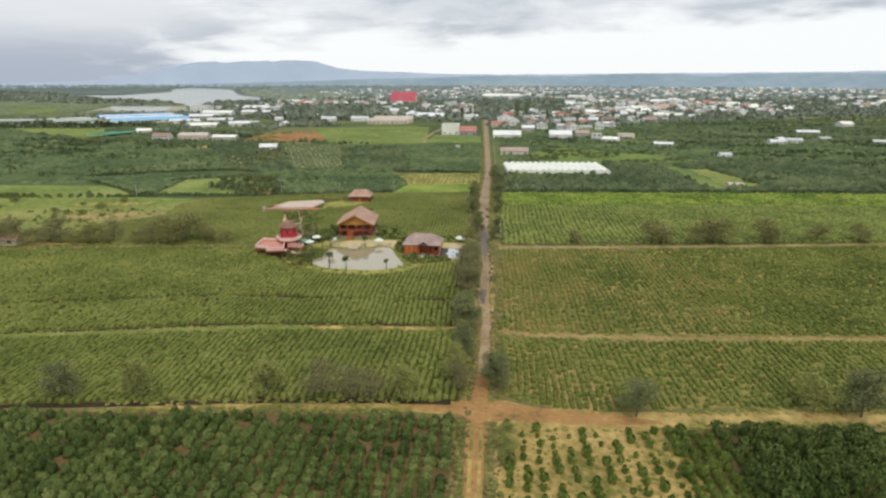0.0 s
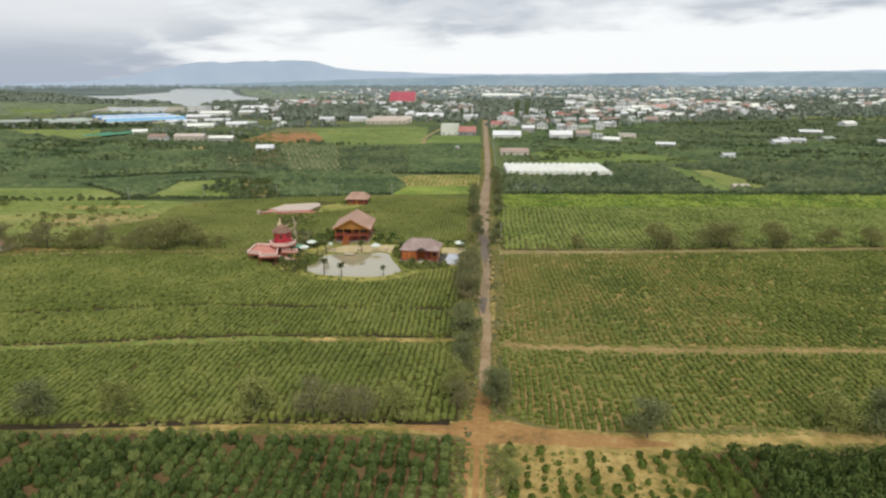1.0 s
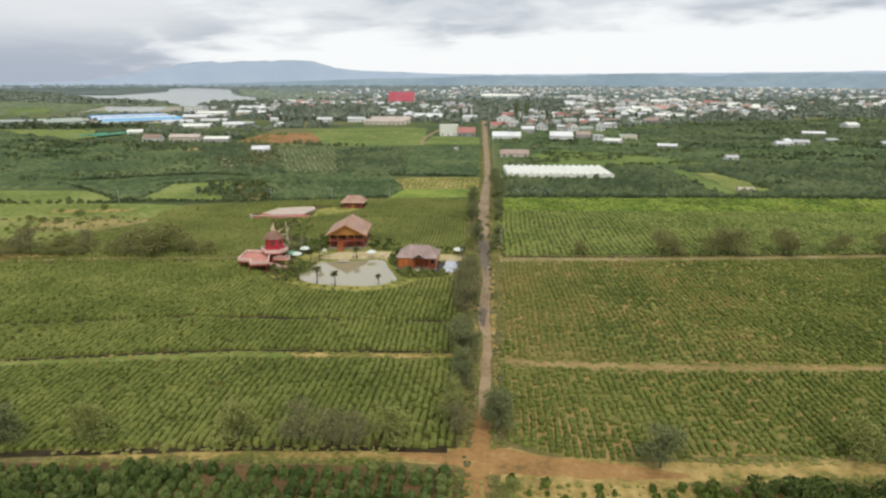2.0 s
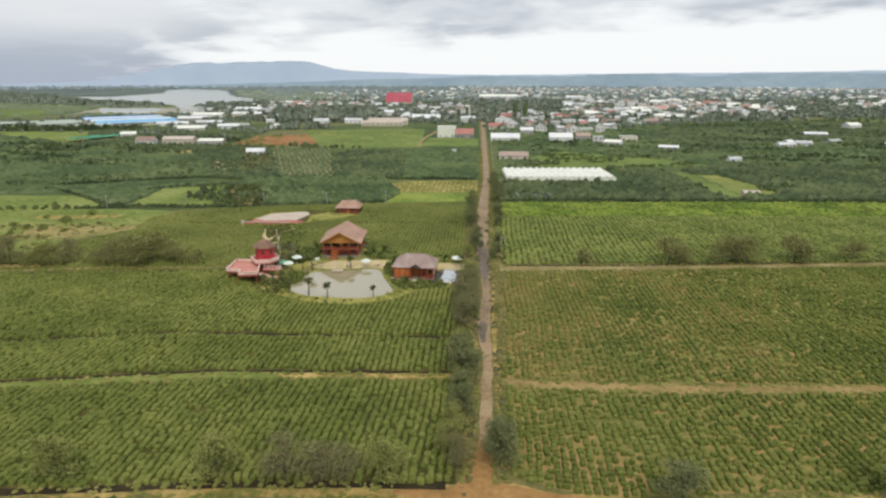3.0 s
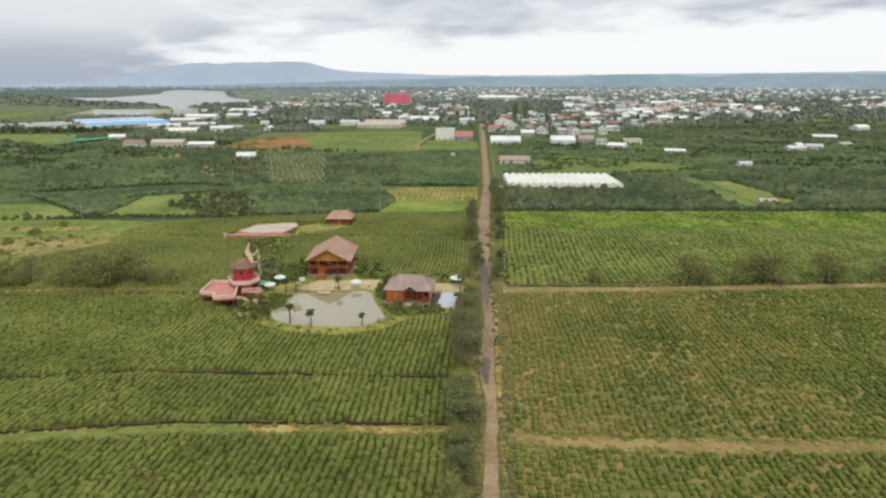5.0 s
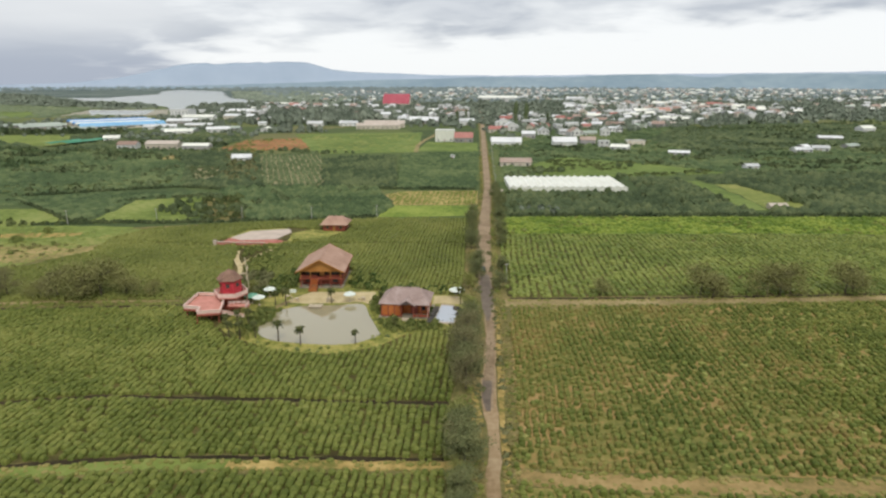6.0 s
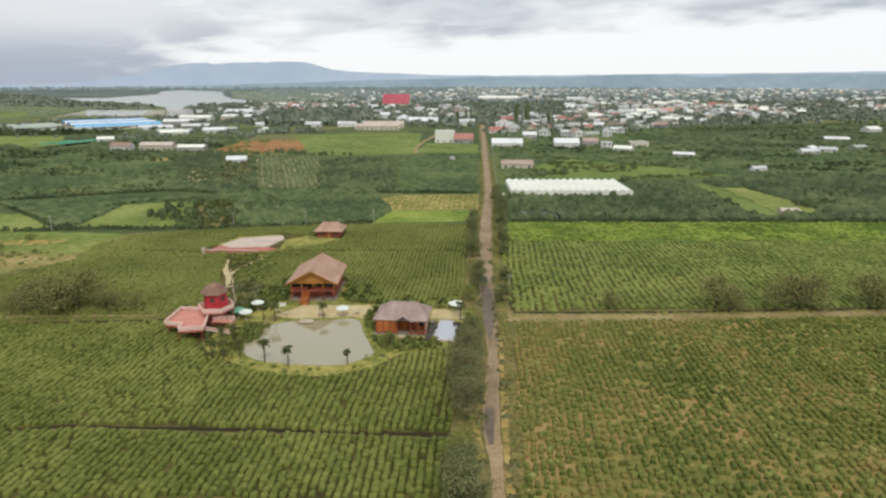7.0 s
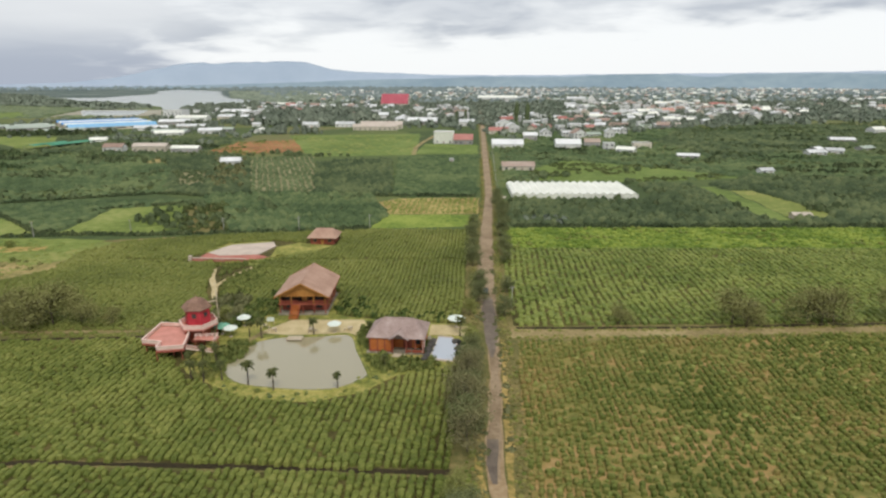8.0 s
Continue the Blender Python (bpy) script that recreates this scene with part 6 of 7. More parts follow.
for a, b in zip(ring, ring[1:] + ring[:1]):
    part("gallery_parapet", beam(bmesh.new(), (*a, 4.05), (*b, 4.05), 0.1, 0.75), PINK_RAIL, mill, "pale pink gallery board")
for a, b in zip(ring, ring[1:] + ring[:1]):
    part("gallery_rail", beam(bmesh.new(), (*a, 4.52), (*b, 4.52), 0.26, 0.12), PINK_RAIL, mill)
for k in range(6):
    x, y = hexagon(3.9)[k]
    part("stilt", tube(bmesh.new(), [(x, y, -0.1), (x, y, 3.3)], [0.16, 0.14], 6), WOOD_RED, mill)
for k in (3, 4, 5):
    a = radians(60 * k + 30)
    window(mill, 2.39 * math.cos(a), 2.39 * math.sin(a), 6.2, 1.0, 1.1, turn=60 * k + 30 + 90, frame_mat=WOOD_RED)
hub = part("wind_wheel", tube(bmesh.new(), [(2.2, 1.6, 8.0), (3.9, 2.2, 8.1)], [0.2, 0.16], 8), WOOD_PALE, mill)
for k in range(4):
    a = radians(45 + 90 * k + 12)
    u = Vector((-0.34, 0.94, 0)) * math.cos(a) + Vector((0, 0, 1)) * math.sin(a)
    s = Vector((3.85, 2.2, 8.1))
    bm = beam(bmesh.new(), s, s + u * 4.2, 0.14)
    side = u.cross(Vector((0.94, 0.34, 0)))
    for m in range(7):
        beam(bm, s + u * (1.1 + m * 0.5), s + u * (1.1 + m * 0.5) + side * 0.9, 0.06)
    beam(bm, s + u * 1.1 + side * 0.9, s + u * 4.1 + side * 0.9, 0.06)
    part("sail", bm, WOOD_PALE, hub, "pale lattice sail")

deck = thing("timber_deck", -75.8, 205.2, 0.05, 0, "raised pink timber deck on stilts with pale railing", "deck")
DECK = [(x + 76, y - 206) for x, y in ((-81.4, 203.2), (-82.0, 213.2), (-76.8, 213.2), (-72.5, 208), (-70.4, 200.8), (-76.0, 199.4), (-76.6, 202.6))]
part("floor", prism(bmesh.new(), DECK, 2.55, 2.8), PINK_FLOOR, deck)
bm = bmesh.new()
for a, b in zip(DECK, DECK[1:] + DECK[:1]):
    beam(bm, (*a, 2.45), (*b, 2.45), 0.14, 0.4)
part("edge_beam", bm, WOOD_RED, deck)
LOOP = [DECK[3], DECK[4], DECK[5], DECK[6], DECK[0], DECK[1], DECK[2]]
for a, b in zip(LOOP, LOOP[1:]):
    board = part("parapet", beam(bmesh.new(), (*a, 3.3), (*b, 3.3), 0.08, 0.7), PINK_RAIL, deck, "pale pink parapet board")
    part("coping", beam(bmesh.new(), (*a, 3.72), (*b, 3.72), 0.34, 0.14), PINK_RAIL, board)
for x, y in ((-4.8, -2.4), (-5.6, 6.6), (-0.4, -6.0), (4.8, -4.6), (2.8, 1.4), (-0.6, -3.0), (-2.5, 2.5), (2, -3), (-5.2, 2.2)):
    part("stilt", tube(bmesh.new(), [(x, y, -0.1), (x, y, 2.6)], [0.15, 0.13], 6), WOOD_RED, deck)
walkway = thing("deck_stairs", -67.6, 204.6, 0.05, 0, "pale pink plank stairs down from the deck to the pond", "stairs")
flight = part("stringer", beam(beam(bmesh.new(), (-2.6, -3.6, 2.5), (2.2, -0.6, 0.3), 0.12, 0.4), (-3.2, -2.2, 2.5), (1.6, 0.8, 0.3), 0.12, 0.4), PINK_RAIL, walkway)
for k in range(12):
    f = k / 11
    x, y, z = -2.9 + 4.8 * f, -2.9 + 3.0 * f, 2.6 - 2.2 * f
    part("step", beam(bmesh.new(), (x + 0.3, y - 0.7, z), (x - 0.3, y + 0.7, z), 0.06, 0.32), PINK_FLOOR, flight)
post_rail(walkway, [(-3.2, 2.4), (2.0, 3.4), (2.2, 0.4)], 2.4, 0.9, PINK_RAIL, 1.2)
part("landing", box(bmesh.new(), -3.4, 2.2, 1.6, 3.6, 2.1, 2.4, 0.03), PINK_FLOOR, walkway)
for x, y in ((-3.0, 3.2), (1.9, 3.2), (1.9, 1.8), (-3.0, 1.8)):
    part("stilt", tube(bmesh.new(), [(x, y, -0.1), (x, y, 2.2)], [0.13, 0.12], 6), WOOD_RED, walkway)

# ---------------------------------------------------------------- the pavilion by the pond
pav = thing("pond_pavilion", -22.6, 211.6, 0.1, -2, "low orange wooden pavilion under a mauve-grey hipped roof", "pavilion")
part("plinth", box(bmesh.new(), -6.9, 7.2, -5.4, 5.2, -0.1, 0.3, 0.05), STONE, pav)
bm = bmesh.new()
box(bm, -6.2, -0.8, -4.8, -4.6, 0.3, 3.9)
box(bm, -6.2, -6.0, -4.6, 4.6, 0.3, 3.9)
box(bm, -6.0, 6.2, 4.4, 4.6, 0.3, 3.9)
box(bm, 6.0, 6.2, -2.2, 4.4, 0.3, 3.9)
box(bm, -0.8, 6.0, -2.2, -2.0, 0.3, 3.9)
box(bm, -1.0, -0.8, -4.6, -2.2, 0.3, 3.9)
part("wall", bm, WOOD_ORANGE, pav)
for x in (-6.1, -4.3, -2.6, -0.9):
    part("corner_post", box(bmesh.new(), x - 0.13, x + 0.13, -4.95, -4.8, 0.3, 3.9), WOOD_RED, pav)
part("sill_board", box(bmesh.new(), -6.2, -0.8, -4.9, -4.8, 0.3, 0.7), WOOD_RED, pav)
bm = gable_roof(bmesh.new(), 9.2, 12.6, 3.75, 3.0, 0.6, 0.16, hip=3.4)
bmesh.ops.rotate(bm, verts=bm.verts, cent=(0, 0, 0), matrix=Matrix.Rotation(radians(90), 3, "Z"))
part("roof", bm, ROOF_GREY, pav, "mauve-grey weathered hipped roof")
part("ridge_cap", box(bmesh.new(), -3.6, 3.6, -0.22, 0.22, 6.8, 7.02, 0.05), ROOF_GREY, pav)
bm = gable_roof(bmesh.new(), 3.6, 5.0, 3.1, 1.5, 0.5, 0.14)
bmesh.ops.translate(bm, verts=bm.verts, vec=(0.9, -3.4, 0.75))
part("porch_roof", bm, ROOF_GREY, pav)
for x in (-0.7, 2.5, 4.6, 6.6):
    part("porch_post", box(bmesh.new(), x - 0.12, x + 0.12, -5.3, -5.06, 0.2, 3.72, 0.02), WOOD_RED, pav)
part("porch_wall", box(bmesh.new(), 1.4, 3.4, -2.42, -2.25, 0.3, 2.8), WOOD_RED, pav, "red-brown porch doors")
window(pav, 4.8, -2.2, 1.9, 1.4, 1.3, frame_mat=WOOD_RED)
part("end_wall", box(bmesh.new(), 6.25, 6.45, -4.9, -1.2, 0.3, 3.3, 0.02), PINK_RAIL, pav, "pale pink end boards")
for x in (3.0, 4.4, 5.6):
    part("porch_rail", box(bmesh.new(), x - 0.6, x + 0.6, -5.24, -5.12, 0.55, 1.15, 0.02), WOOD_RED, pav)
part("porch_steps", box(box(bmesh.new(), -0.4, 2.4, -6.3, -5.42, 0, 0.25, 0.03), -0.7, 2.7, -6.9, -6.32, 0, 0.12, 0.02), WOOD_PALE, pav, "pale porch steps")

# ---------------------------------------------------------------- hut, parasols, palms, poles
hut = thing("garden_hut", -64.8, 305, 0.05, 2, "small red-brown hut with a pinkish hipped roof", "hut")
part("wall", box(bmesh.new(), -4.6, 4.6, -4.2, 4.2, 0, 2.7, 0.04), WOOD_RED, hut)
bm = gable_roof(bmesh.new(), 8.4, 9.4, 2.6, 2.8, 1.1, 0.16, hip=2.8)
bmesh.ops.rotate(bm, verts=bm.verts, cent=(0, 0, 0), matrix=Matrix.Rotation(radians(90), 3, "Z"))
part("roof", bm, ROOF_WOOD, hut)
part("door", box(bmesh.new(), -0.5, 0.5, -4.3, -4.2, 0, 2.1, 0.02), WOOD_OCHRE, hut)
for x in (-2.8, 2.8):
    window(hut, x, -4.2, 1.5, 1.5, 1.2, frame_mat=WOOD_OCHRE)


def make_parasol(material, label, r):
    ob = thing("parasol", 0, 0, 0, 0, label, "parasol", "parasols round the pond")
    bm = bmesh.new()
    ring = [bm.verts.new((r * math.cos(radians(45 * k)), r * math.sin(radians(45 * k)), 2.35)) for k in range(8)]
    low = [bm.verts.new((r * 0.99 * math.cos(radians(45 * k)), r * 0.99 * math.sin(radians(45 * k)), 2.15)) for k in range(8)]
    top = bm.verts.new((0, 0, 3.15))
    for k in range(8):
        j = (k + 1) % 8
        bm.faces.new((ring[k], ring[j], top))
        bm.faces.new((low[k], low[j], ring[j], ring[k]))
    part("canopy", bm, material, ob)
    part("pole", tube(bmesh.new(), [(0, 0, 0.1), (0, 0, 3.3)], [0.05, 0.04], 6), WOOD_PALE, ob)
    part("base", tube(bmesh.new(), [(0, 0, 0), (0, 0, 0.14)], [0.45, 0.35], 10), CONCRETE, ob)
    for k in range(8):
        a = radians(45 * k)
        part("rib", beam(bmesh.new(), (0, 0, 3.1), (r * math.cos(a), r * math.sin(a), 2.33), 0.04), WOOD_PALE, ob)
    return ob


PALE = make_parasol(PARASOL, "large white canvas parasol on a wooden pole", 1.8)
PALE.matrix_world = pose(-64.2, 220.4, 0.15)
for x, y, turn in ((-39.9, 217.8, 20), (-9.4, 223.2, 10)):
    ob = copy_thing(PALE, pose(x, y, 0.15, 0, 0, turn))
    ob.scale = (1.3, 1.3, 1.05) if x > -20 else (1.0, 1.0, 1.0)
GREENISH = make_parasol(PARASOL_GREEN, "green canvas parasol with a pole", 2.1)
GREENISH.matrix_world = pose(-67.6, 214.6, 0.15)
copy_thing(PALE, pose(-64.9, 213.4, 0.15, 0, 0, 15))


def make_palm(seed, height, label):
    r = random.Random(seed)
    ob = thing("palm_tree", 0, 0, 0, 0, label, "palm", "palms round the pond")
    part("trunk", tube(bmesh.new(), [(0, 0, -0.1), (0.1, 0, height * 0.5), (0.05, 0.1, height)], [0.2, 0.14, 0.11], 7), BARK, ob)
    for k in range(30):
        a, up = k * 2.399, r.uniform(-0.1, 1.9)
        u = Vector((math.cos(a), math.sin(a), 0))
        w = Vector((-u.y, u.x, 0))
        ln = r.uniform(0.95, 1.4)
        spine = [Vector((0.05, 0.1, height)) + u * ln * f + Vector((0, 0, up * f * 1.1 - 1.5 * f * f)) for f in (0, 0.3, 0.6, 0.85, 1.0)]
        bm = bmesh.new()
        rows = [[bm.verts.new(p + w * s * wd - Vector((0, 0, abs(s) * 0.1))) for s in (-1, 0, 1)] for p, wd in zip(spine, (0.05, 0.24, 0.28, 0.18, 0.02))]
        for p, q in zip(rows, rows[1:]):
            for i in range(2):
                bm.faces.new((p[i], p[i + 1], q[i + 1], q[i]))
        part("frond", bm, PALM_LEAF, ob)
    return ob


PALM = make_palm(3, 4.1, "small dark palm with a slim trunk beside the pond")
spots = ((-51.3, 189.2, 1.2), (-45.3, 187.4, 1.05), (-32.3, 189.0, 0.8), (-57.7, 191.2, 0.95), (-44.6, 215.6, 1.0), (-62.8, 200, 0.9), (-64.3, 190.9, 0.95), (-60.2, 213.4, 0.9), (-61.3, 190.2, 1.0), (-24, 198, 0.8), (-67, 196, 0.85), (-56.7, 212.4, 1.2), (-30.5, 216.5, 0.8), (-65.6, 199.5, 0.85), (-8.2, 217.6, 1.1))
for i, (x, y, s) in enumerate(spots):
    ob = PALM if i == 0 else copy_thing(PALM, pose(x, y, 0.1, 0, 0, i * 47))
    if i == 0:
        PALM.matrix_world = pose(x, y, 0.1)
    ob.scale = (s, s, s)
GARDEN = leafy(60, 0.26, 41)
bush_field("garden_shrubs", "thick green shrubs on the pond's bank", [(-66.5, 197.5), (-61.4, 196), (-60.6, 203), (-59.4, 210.5), (-62, 210), (-64.5, 206)], GARDEN_LEAF, 1.3, 0.8, 1.3, thin=0.15, shape=GARDEN, category="shrubs")
bush_field("garden_shrubs", "low yellow-green plants at the foot of the deck", [(-71, 198), (-66, 193), (-60, 190.6), (-57.4, 189.6), (-60.6, 195.4), (-65, 198), (-68, 202)], YARD_LEAF, 1.5, 0.65, 0.7, thin=0.25, shape=GARDEN, category="shrubs")
bush_field("garden_shrubs", "dark shrubs beside the parasols", [(-70, 215), (-66.6, 217.5), (-62, 222.5), (-59.6, 226), (-61.4, 246), (-65.5, 246), (-67.5, 228)], COFFEE, 1.6, 0.95, 1.4, thin=0.15, shape=GARDEN, category="shrubs")
bush_field("garden_shrubs", "brownish bushes between mill and footpath", [(-80, 219), (-70, 218), (-66, 226), (-70, 238), (-77, 240)], LEAF_BROWN, 2.0, 1.3, 2.0, [[(-82, 240), (-79, 240), (-75.6, 224), (-78.4, 224)]], thin=0.15, shape=GARDEN, category="shrubs")
bush_field("garden_shrubs", "small plants along the south bank of the pond", [(-56, 188.6), (-45, 186.8), (-36, 186.4), (-30, 189), (-29.6, 188), (-36, 184.8), (-45, 185.2), (-56, 187.2)], GARDEN_LEAF, 1.9, 0.5, 0.6, thin=0.45, shape=GARDEN, category="shrubs")
bush_field("garden_shrubs", "yellow-green shrubs before the brick terrace", [(-103, 274.6), (-92, 274.2), (-80, 280), (-72, 285), (-72, 282), (-80, 276.4), (-92, 271.6), (-102, 272)], YARD_LEAF, 1.8, 0.8, 0.9, thin=0.35, shape=GARDEN, category="shrubs")
bush_field("garden_shrubs", "mixed garden shrubs round the pond", [(-70, 197), (-64, 190), (-58, 188.5), (-62, 196), (-62, 205), (-66, 203)], LEAF_YELLOW, 1.7, 0.85, 1.2, thin=0.2, shape=GARDEN, category="shrubs")
bush_field("garden_shrubs", "mixed green shrubs before the pavilion", [(-29, 203.5), (-27, 198), (-20, 196), (-8, 202), (-16, 204)], GARDEN_LEAF, 1.5, 0.85, 1.4, thin=0.15, shape=GARDEN, category="shrubs")
bush_field("garden_shrubs", "dark shrubs at the side of the pavilion", [(-34, 219), (-30.5, 219), (-29, 206), (-30.6, 208)], GARDEN_LEAF, 1.5, 1.0, 1.8, thin=0.1, shape=GARDEN, category="shrubs")
bush_field("garden_shrubs", "dark shrubs round the wooden house", [(-60.5, 228), (-58.6, 228), (-60, 248), (-62, 248)], COFFEE_DEEP, 1.5, 0.9, 1.3, thin=0.2, shape=GARDEN, category="shrubs")
bush_field("garden_shrubs", "dark shrubs round the wooden house", [(-44.4, 229), (-33, 227.5), (-30, 222), (-8, 226), (-9, 232), (-30, 234), (-42, 247)], COFFEE_DEEP, 1.9, 0.9, 1.1, thin=0.45, shape=GARDEN, category="shrubs")
bush_field("garden_shrubs", "low dark shrubs behind the windmill", [(-86, 216), (-70, 217), (-62, 222), (-64, 232), (-72, 234), (-84, 222)], COFFEE, 1.9, 1.0, 1.4, thin=0.2, shape=GARDEN, category="shrubs")
bush_field("garden_shrubs", "mixed shrubs between the footpaths", [(-95, 273), (-84, 274), (-72, 262), (-70, 236), (-78, 234), (-84, 248)], GARDEN_LEAF, 1.5, 0.8, 1.0, [[(-94.5, 269), (-91.4, 269), (-78.5, 238), (-82, 238)], [(-86, 250), (-86, 262), (-82.5, 274), (-79.5, 274), (-83, 262), (-83.5, 250)]], thin=0.2, shape=GARDEN, category="shrubs")
bush_field("garden_shrubs", "dark shrubs beside the small pool", [(-16.4, 206), (-15.2, 206), (-15, 214), (-16, 215)], COFFEE_DEEP, 1.2, 0.7, 1.2, thin=0.1, shape=GARDEN, category="shrubs")
bush_field("garden_shrubs", "dark shrubs beside the small pool", [(-8.6, 203), (-7.2, 203), (-6.4, 212), (-7.6, 212)], COFFEE_DEEP, 1.2, 0.7, 1.2, thin=0.2, shape=GARDEN, category="shrubs")
bush_field("garden_shrubs", "green waterside plants on the pond bank", [(-62.5, 195), (-59.6, 194), (-58.4, 199), (-57.4, 205), (-57.2, 210.5), (-61, 209)], GARDEN_LEAF, 1.1, 0.75, 1.2, thin=0.1, shape=GARDEN, category="shrubs")
TABLE = thing("garden_table", -58.5, 219.5, 0.17, 0, "small pale round garden table with stools", "table", "garden tables")
part("tabletop", tube(bmesh.new(), [(0, 0, 0.7), (0, 0, 0.76)], [0.6, 0.6], 14), WOOD_PALE, TABLE)
part("leg", tube(bmesh.new(), [(0, 0, 0), (0, 0, 0.7)], [0.09, 0.07], 8), WOOD_PALE, TABLE)
for k in range(3):
    a = radians(120 * k)
    part("stool", tube(bmesh.new(), [(1.1 * math.cos(a), 1.1 * math.sin(a), 0), (1.1 * math.cos(a), 1.1 * math.sin(a), 0.45)], [0.2, 0.24], 8), WOOD_PALE, TABLE)
for x, y in ((-55.5, 217.6), (-46, 218), (-36.5, 219.5)):
    copy_thing(TABLE, pose(x, y, 0.17, 0, 0, x * 31))

PYLON = thing("power_pole", -50.9, 326.4, 0, 0, "slim grey concrete power pole in a field", "pole", "power poles")
part("shaft", tube(bmesh.new(), [(0, 0, -0.2), (0, 0, 6.4)], [0.17, 0.11], 8), POLE, PYLON)
part("crossarm", box(bmesh.new(), -0.7, 0.7, -0.06, 0.06, 5.9, 6.02), POLE, PYLON)
for x in (-0.6, 0.6):
    part("insulator", tube(bmesh.new(), [(x, 0, 6.02), (x, 0, 6.25)], [0.06, 0.04], 6), WOOD_RED, PYLON)
for x, y in ((-79.6, 320.4), (-110.2, 316.4), (-184, 304.3), (-147, 311), (4.6, 420), (4.4, 460), (4.2, 500), (4.0, 540), (3.6, 590), (5.4, 238)):
    copy_thing(PYLON, pose(x, y, 0, 0, 0, 10))

car = thing("parked_car", -1.9, 249.5, 0.1, 2, "dark parked car on the worn road", "car")
bm = box(bmesh.new(), -0.85, 0.85, -2.1, 2.1, 0.35, 0.95, 0.12)
part("body", bm, CAR_PAINT, car)
bm = bmesh.new()
low = [bm.verts.new(c) for c in ((-0.78, -1.5, 0.93), (0.78, -1.5, 0.93), (0.78, 1.1, 0.93), (-0.78, 1.1, 0.93))]
top = [bm.verts.new(c) for c in ((-0.62, -0.9, 1.5), (0.62, -0.9, 1.5), (0.62, 0.6, 1.5), (-0.62, 0.6, 1.5))]
bm.faces.new(top)
for i in range(4):
    bm.faces.new((low[i], low[(i + 1) % 4], top[(i + 1) % 4], top[i]))
part("cabin", bm, GLASS, car)
for x in (-0.78, 0.78):
    for y in (-1.3, 1.3):
        part("wheel", tube(bmesh.new(), [(x - 0.1, y, 0.32), (x + 0.1, y, 0.32)], [0.32, 0.32], 12), RUBBER, car)

strip("footpath", [(-66.5, 206.5), (-62.5, 208.6), (-59.2, 212.4), (-57.5, 217)], [1.4, 1.5, 1.5, 1.8], LANE, 0.18, "brown trodden path round the pond head", "footpath", 0.25)
jetty = thing("pond_jetty", -48.5, 212.6, 0.1, 4, "small pale plank jetty at the pond's edge", "jetty")
for k in range(9):
    part("plank", box(bmesh.new(), -1.9 + k * 0.42, -1.54 + k * 0.42, -1.1, 1.3, 0.42, 0.5), WOOD_PALE, jetty)
for x in (-1.7, 1.7):
    for y in (-0.9, 1.1):
        part("pile", tube(bmesh.new(), [(x, y, -0.4), (x, y, 0.42)], [0.1, 0.09], 6), WOOD_RED, jetty)
rock_mesh = bpy.data.meshes.new("garden_rock")
rb = bmesh.new()
bmesh.ops.create_icosphere(rb, subdivisions=2, radius=0.8)
for v in rb.verts:
    v.co *= 1 + 0.35 * noise.noise(v.co * 1.7)
    v.co.z *= 0.7
rb.to_mesh(rock_mesh)
rb.free()
rock_mesh.materials.append(ROCK)
for i, (x, y, s) in enumerate(((-15.3, 205.6, 1.3), (-15.4, 208.2, 1.7), (-14.9, 211.2, 1.5), (-8.2, 205.4, 1.2), (-8.0, 209.6, 1.7), (-8.9, 213.4, 1.4), (-14.4, 214.0, 1.1), (-15.9, 203.8, 1.0), (-7.4, 207.4, 1.3))):
    rock = new("garden_rock", rock_mesh)
    rock.matrix_world = pose(x, y, 0.25 * s, 0, 0, i * 61)
    rock.scale = (s, s, s)
    tagged(rock, "dark weathered boulder beside the small pool", "rock", "rocks round the pool")
sign = thing("garden_sign", -57.6, 221.4, 0.17, 12, "pale green board sign on two posts", "sign")
part("board", box(bmesh.new(), -0.9, 0.9, -0.04, 0.04, 0.9, 2.0, 0.02), PARASOL, sign)
for x in (-0.8, 0.8):
    part("post", box(bmesh.new(), x - 0.05, x + 0.05, 0.045, 0.13, 0, 2.0), WOOD_PALE, sign)

# ---------------------------------------------------------------- greenhouse
gh = thing("greenhouse", 44.6, 418, 0, 3.4, "long white film greenhouse with many pointed bays", "greenhouse")
BAYS, BAY, LONG = 16, 4.15, 37.0
x0 = -BAYS * BAY / 2
for k in range(BAYS):
    a, b = x0 + k * BAY, x0 + (k + 1) * BAY
    bm = bmesh.new()
    sec = [(a + 0.02, 2.6), (a + BAY * 0.25, 3.2), (a + BAY * 0.5, 3.7), (a + BAY * 0.75, 3.2), (b - 0.02, 2.6)]
    f = [bm.verts.new((x, -LONG / 2, z)) for x, z in sec]
    g = [bm.verts.new((x, LONG / 2, z)) for x, z in sec]
    bm.faces.new(f)
    bm.faces.new(g[::-1])
    for i in range(4):
        bm.faces.new((f[i], g[i], g[i + 1], f[i + 1]))
    part("bay_roof", bm, FILM, gh)
    part("gutter", box(bmesh.new(), a - 0.12, a + 0.12, -LONG / 2, LONG / 2, 2.52, 2.64), ROOF_TIN, gh)
bm = bmesh.new()
box(bm, x0, -x0, -LONG / 2, -LONG / 2 + 0.1, 0, 2.52)
box(bm, x0, -x0, LONG / 2 - 0.1, LONG / 2, 0, 2.52)
box(bm, x0, x0 + 0.1, -LONG / 2 + 0.1, LONG / 2 - 0.1, 0, 2.52)
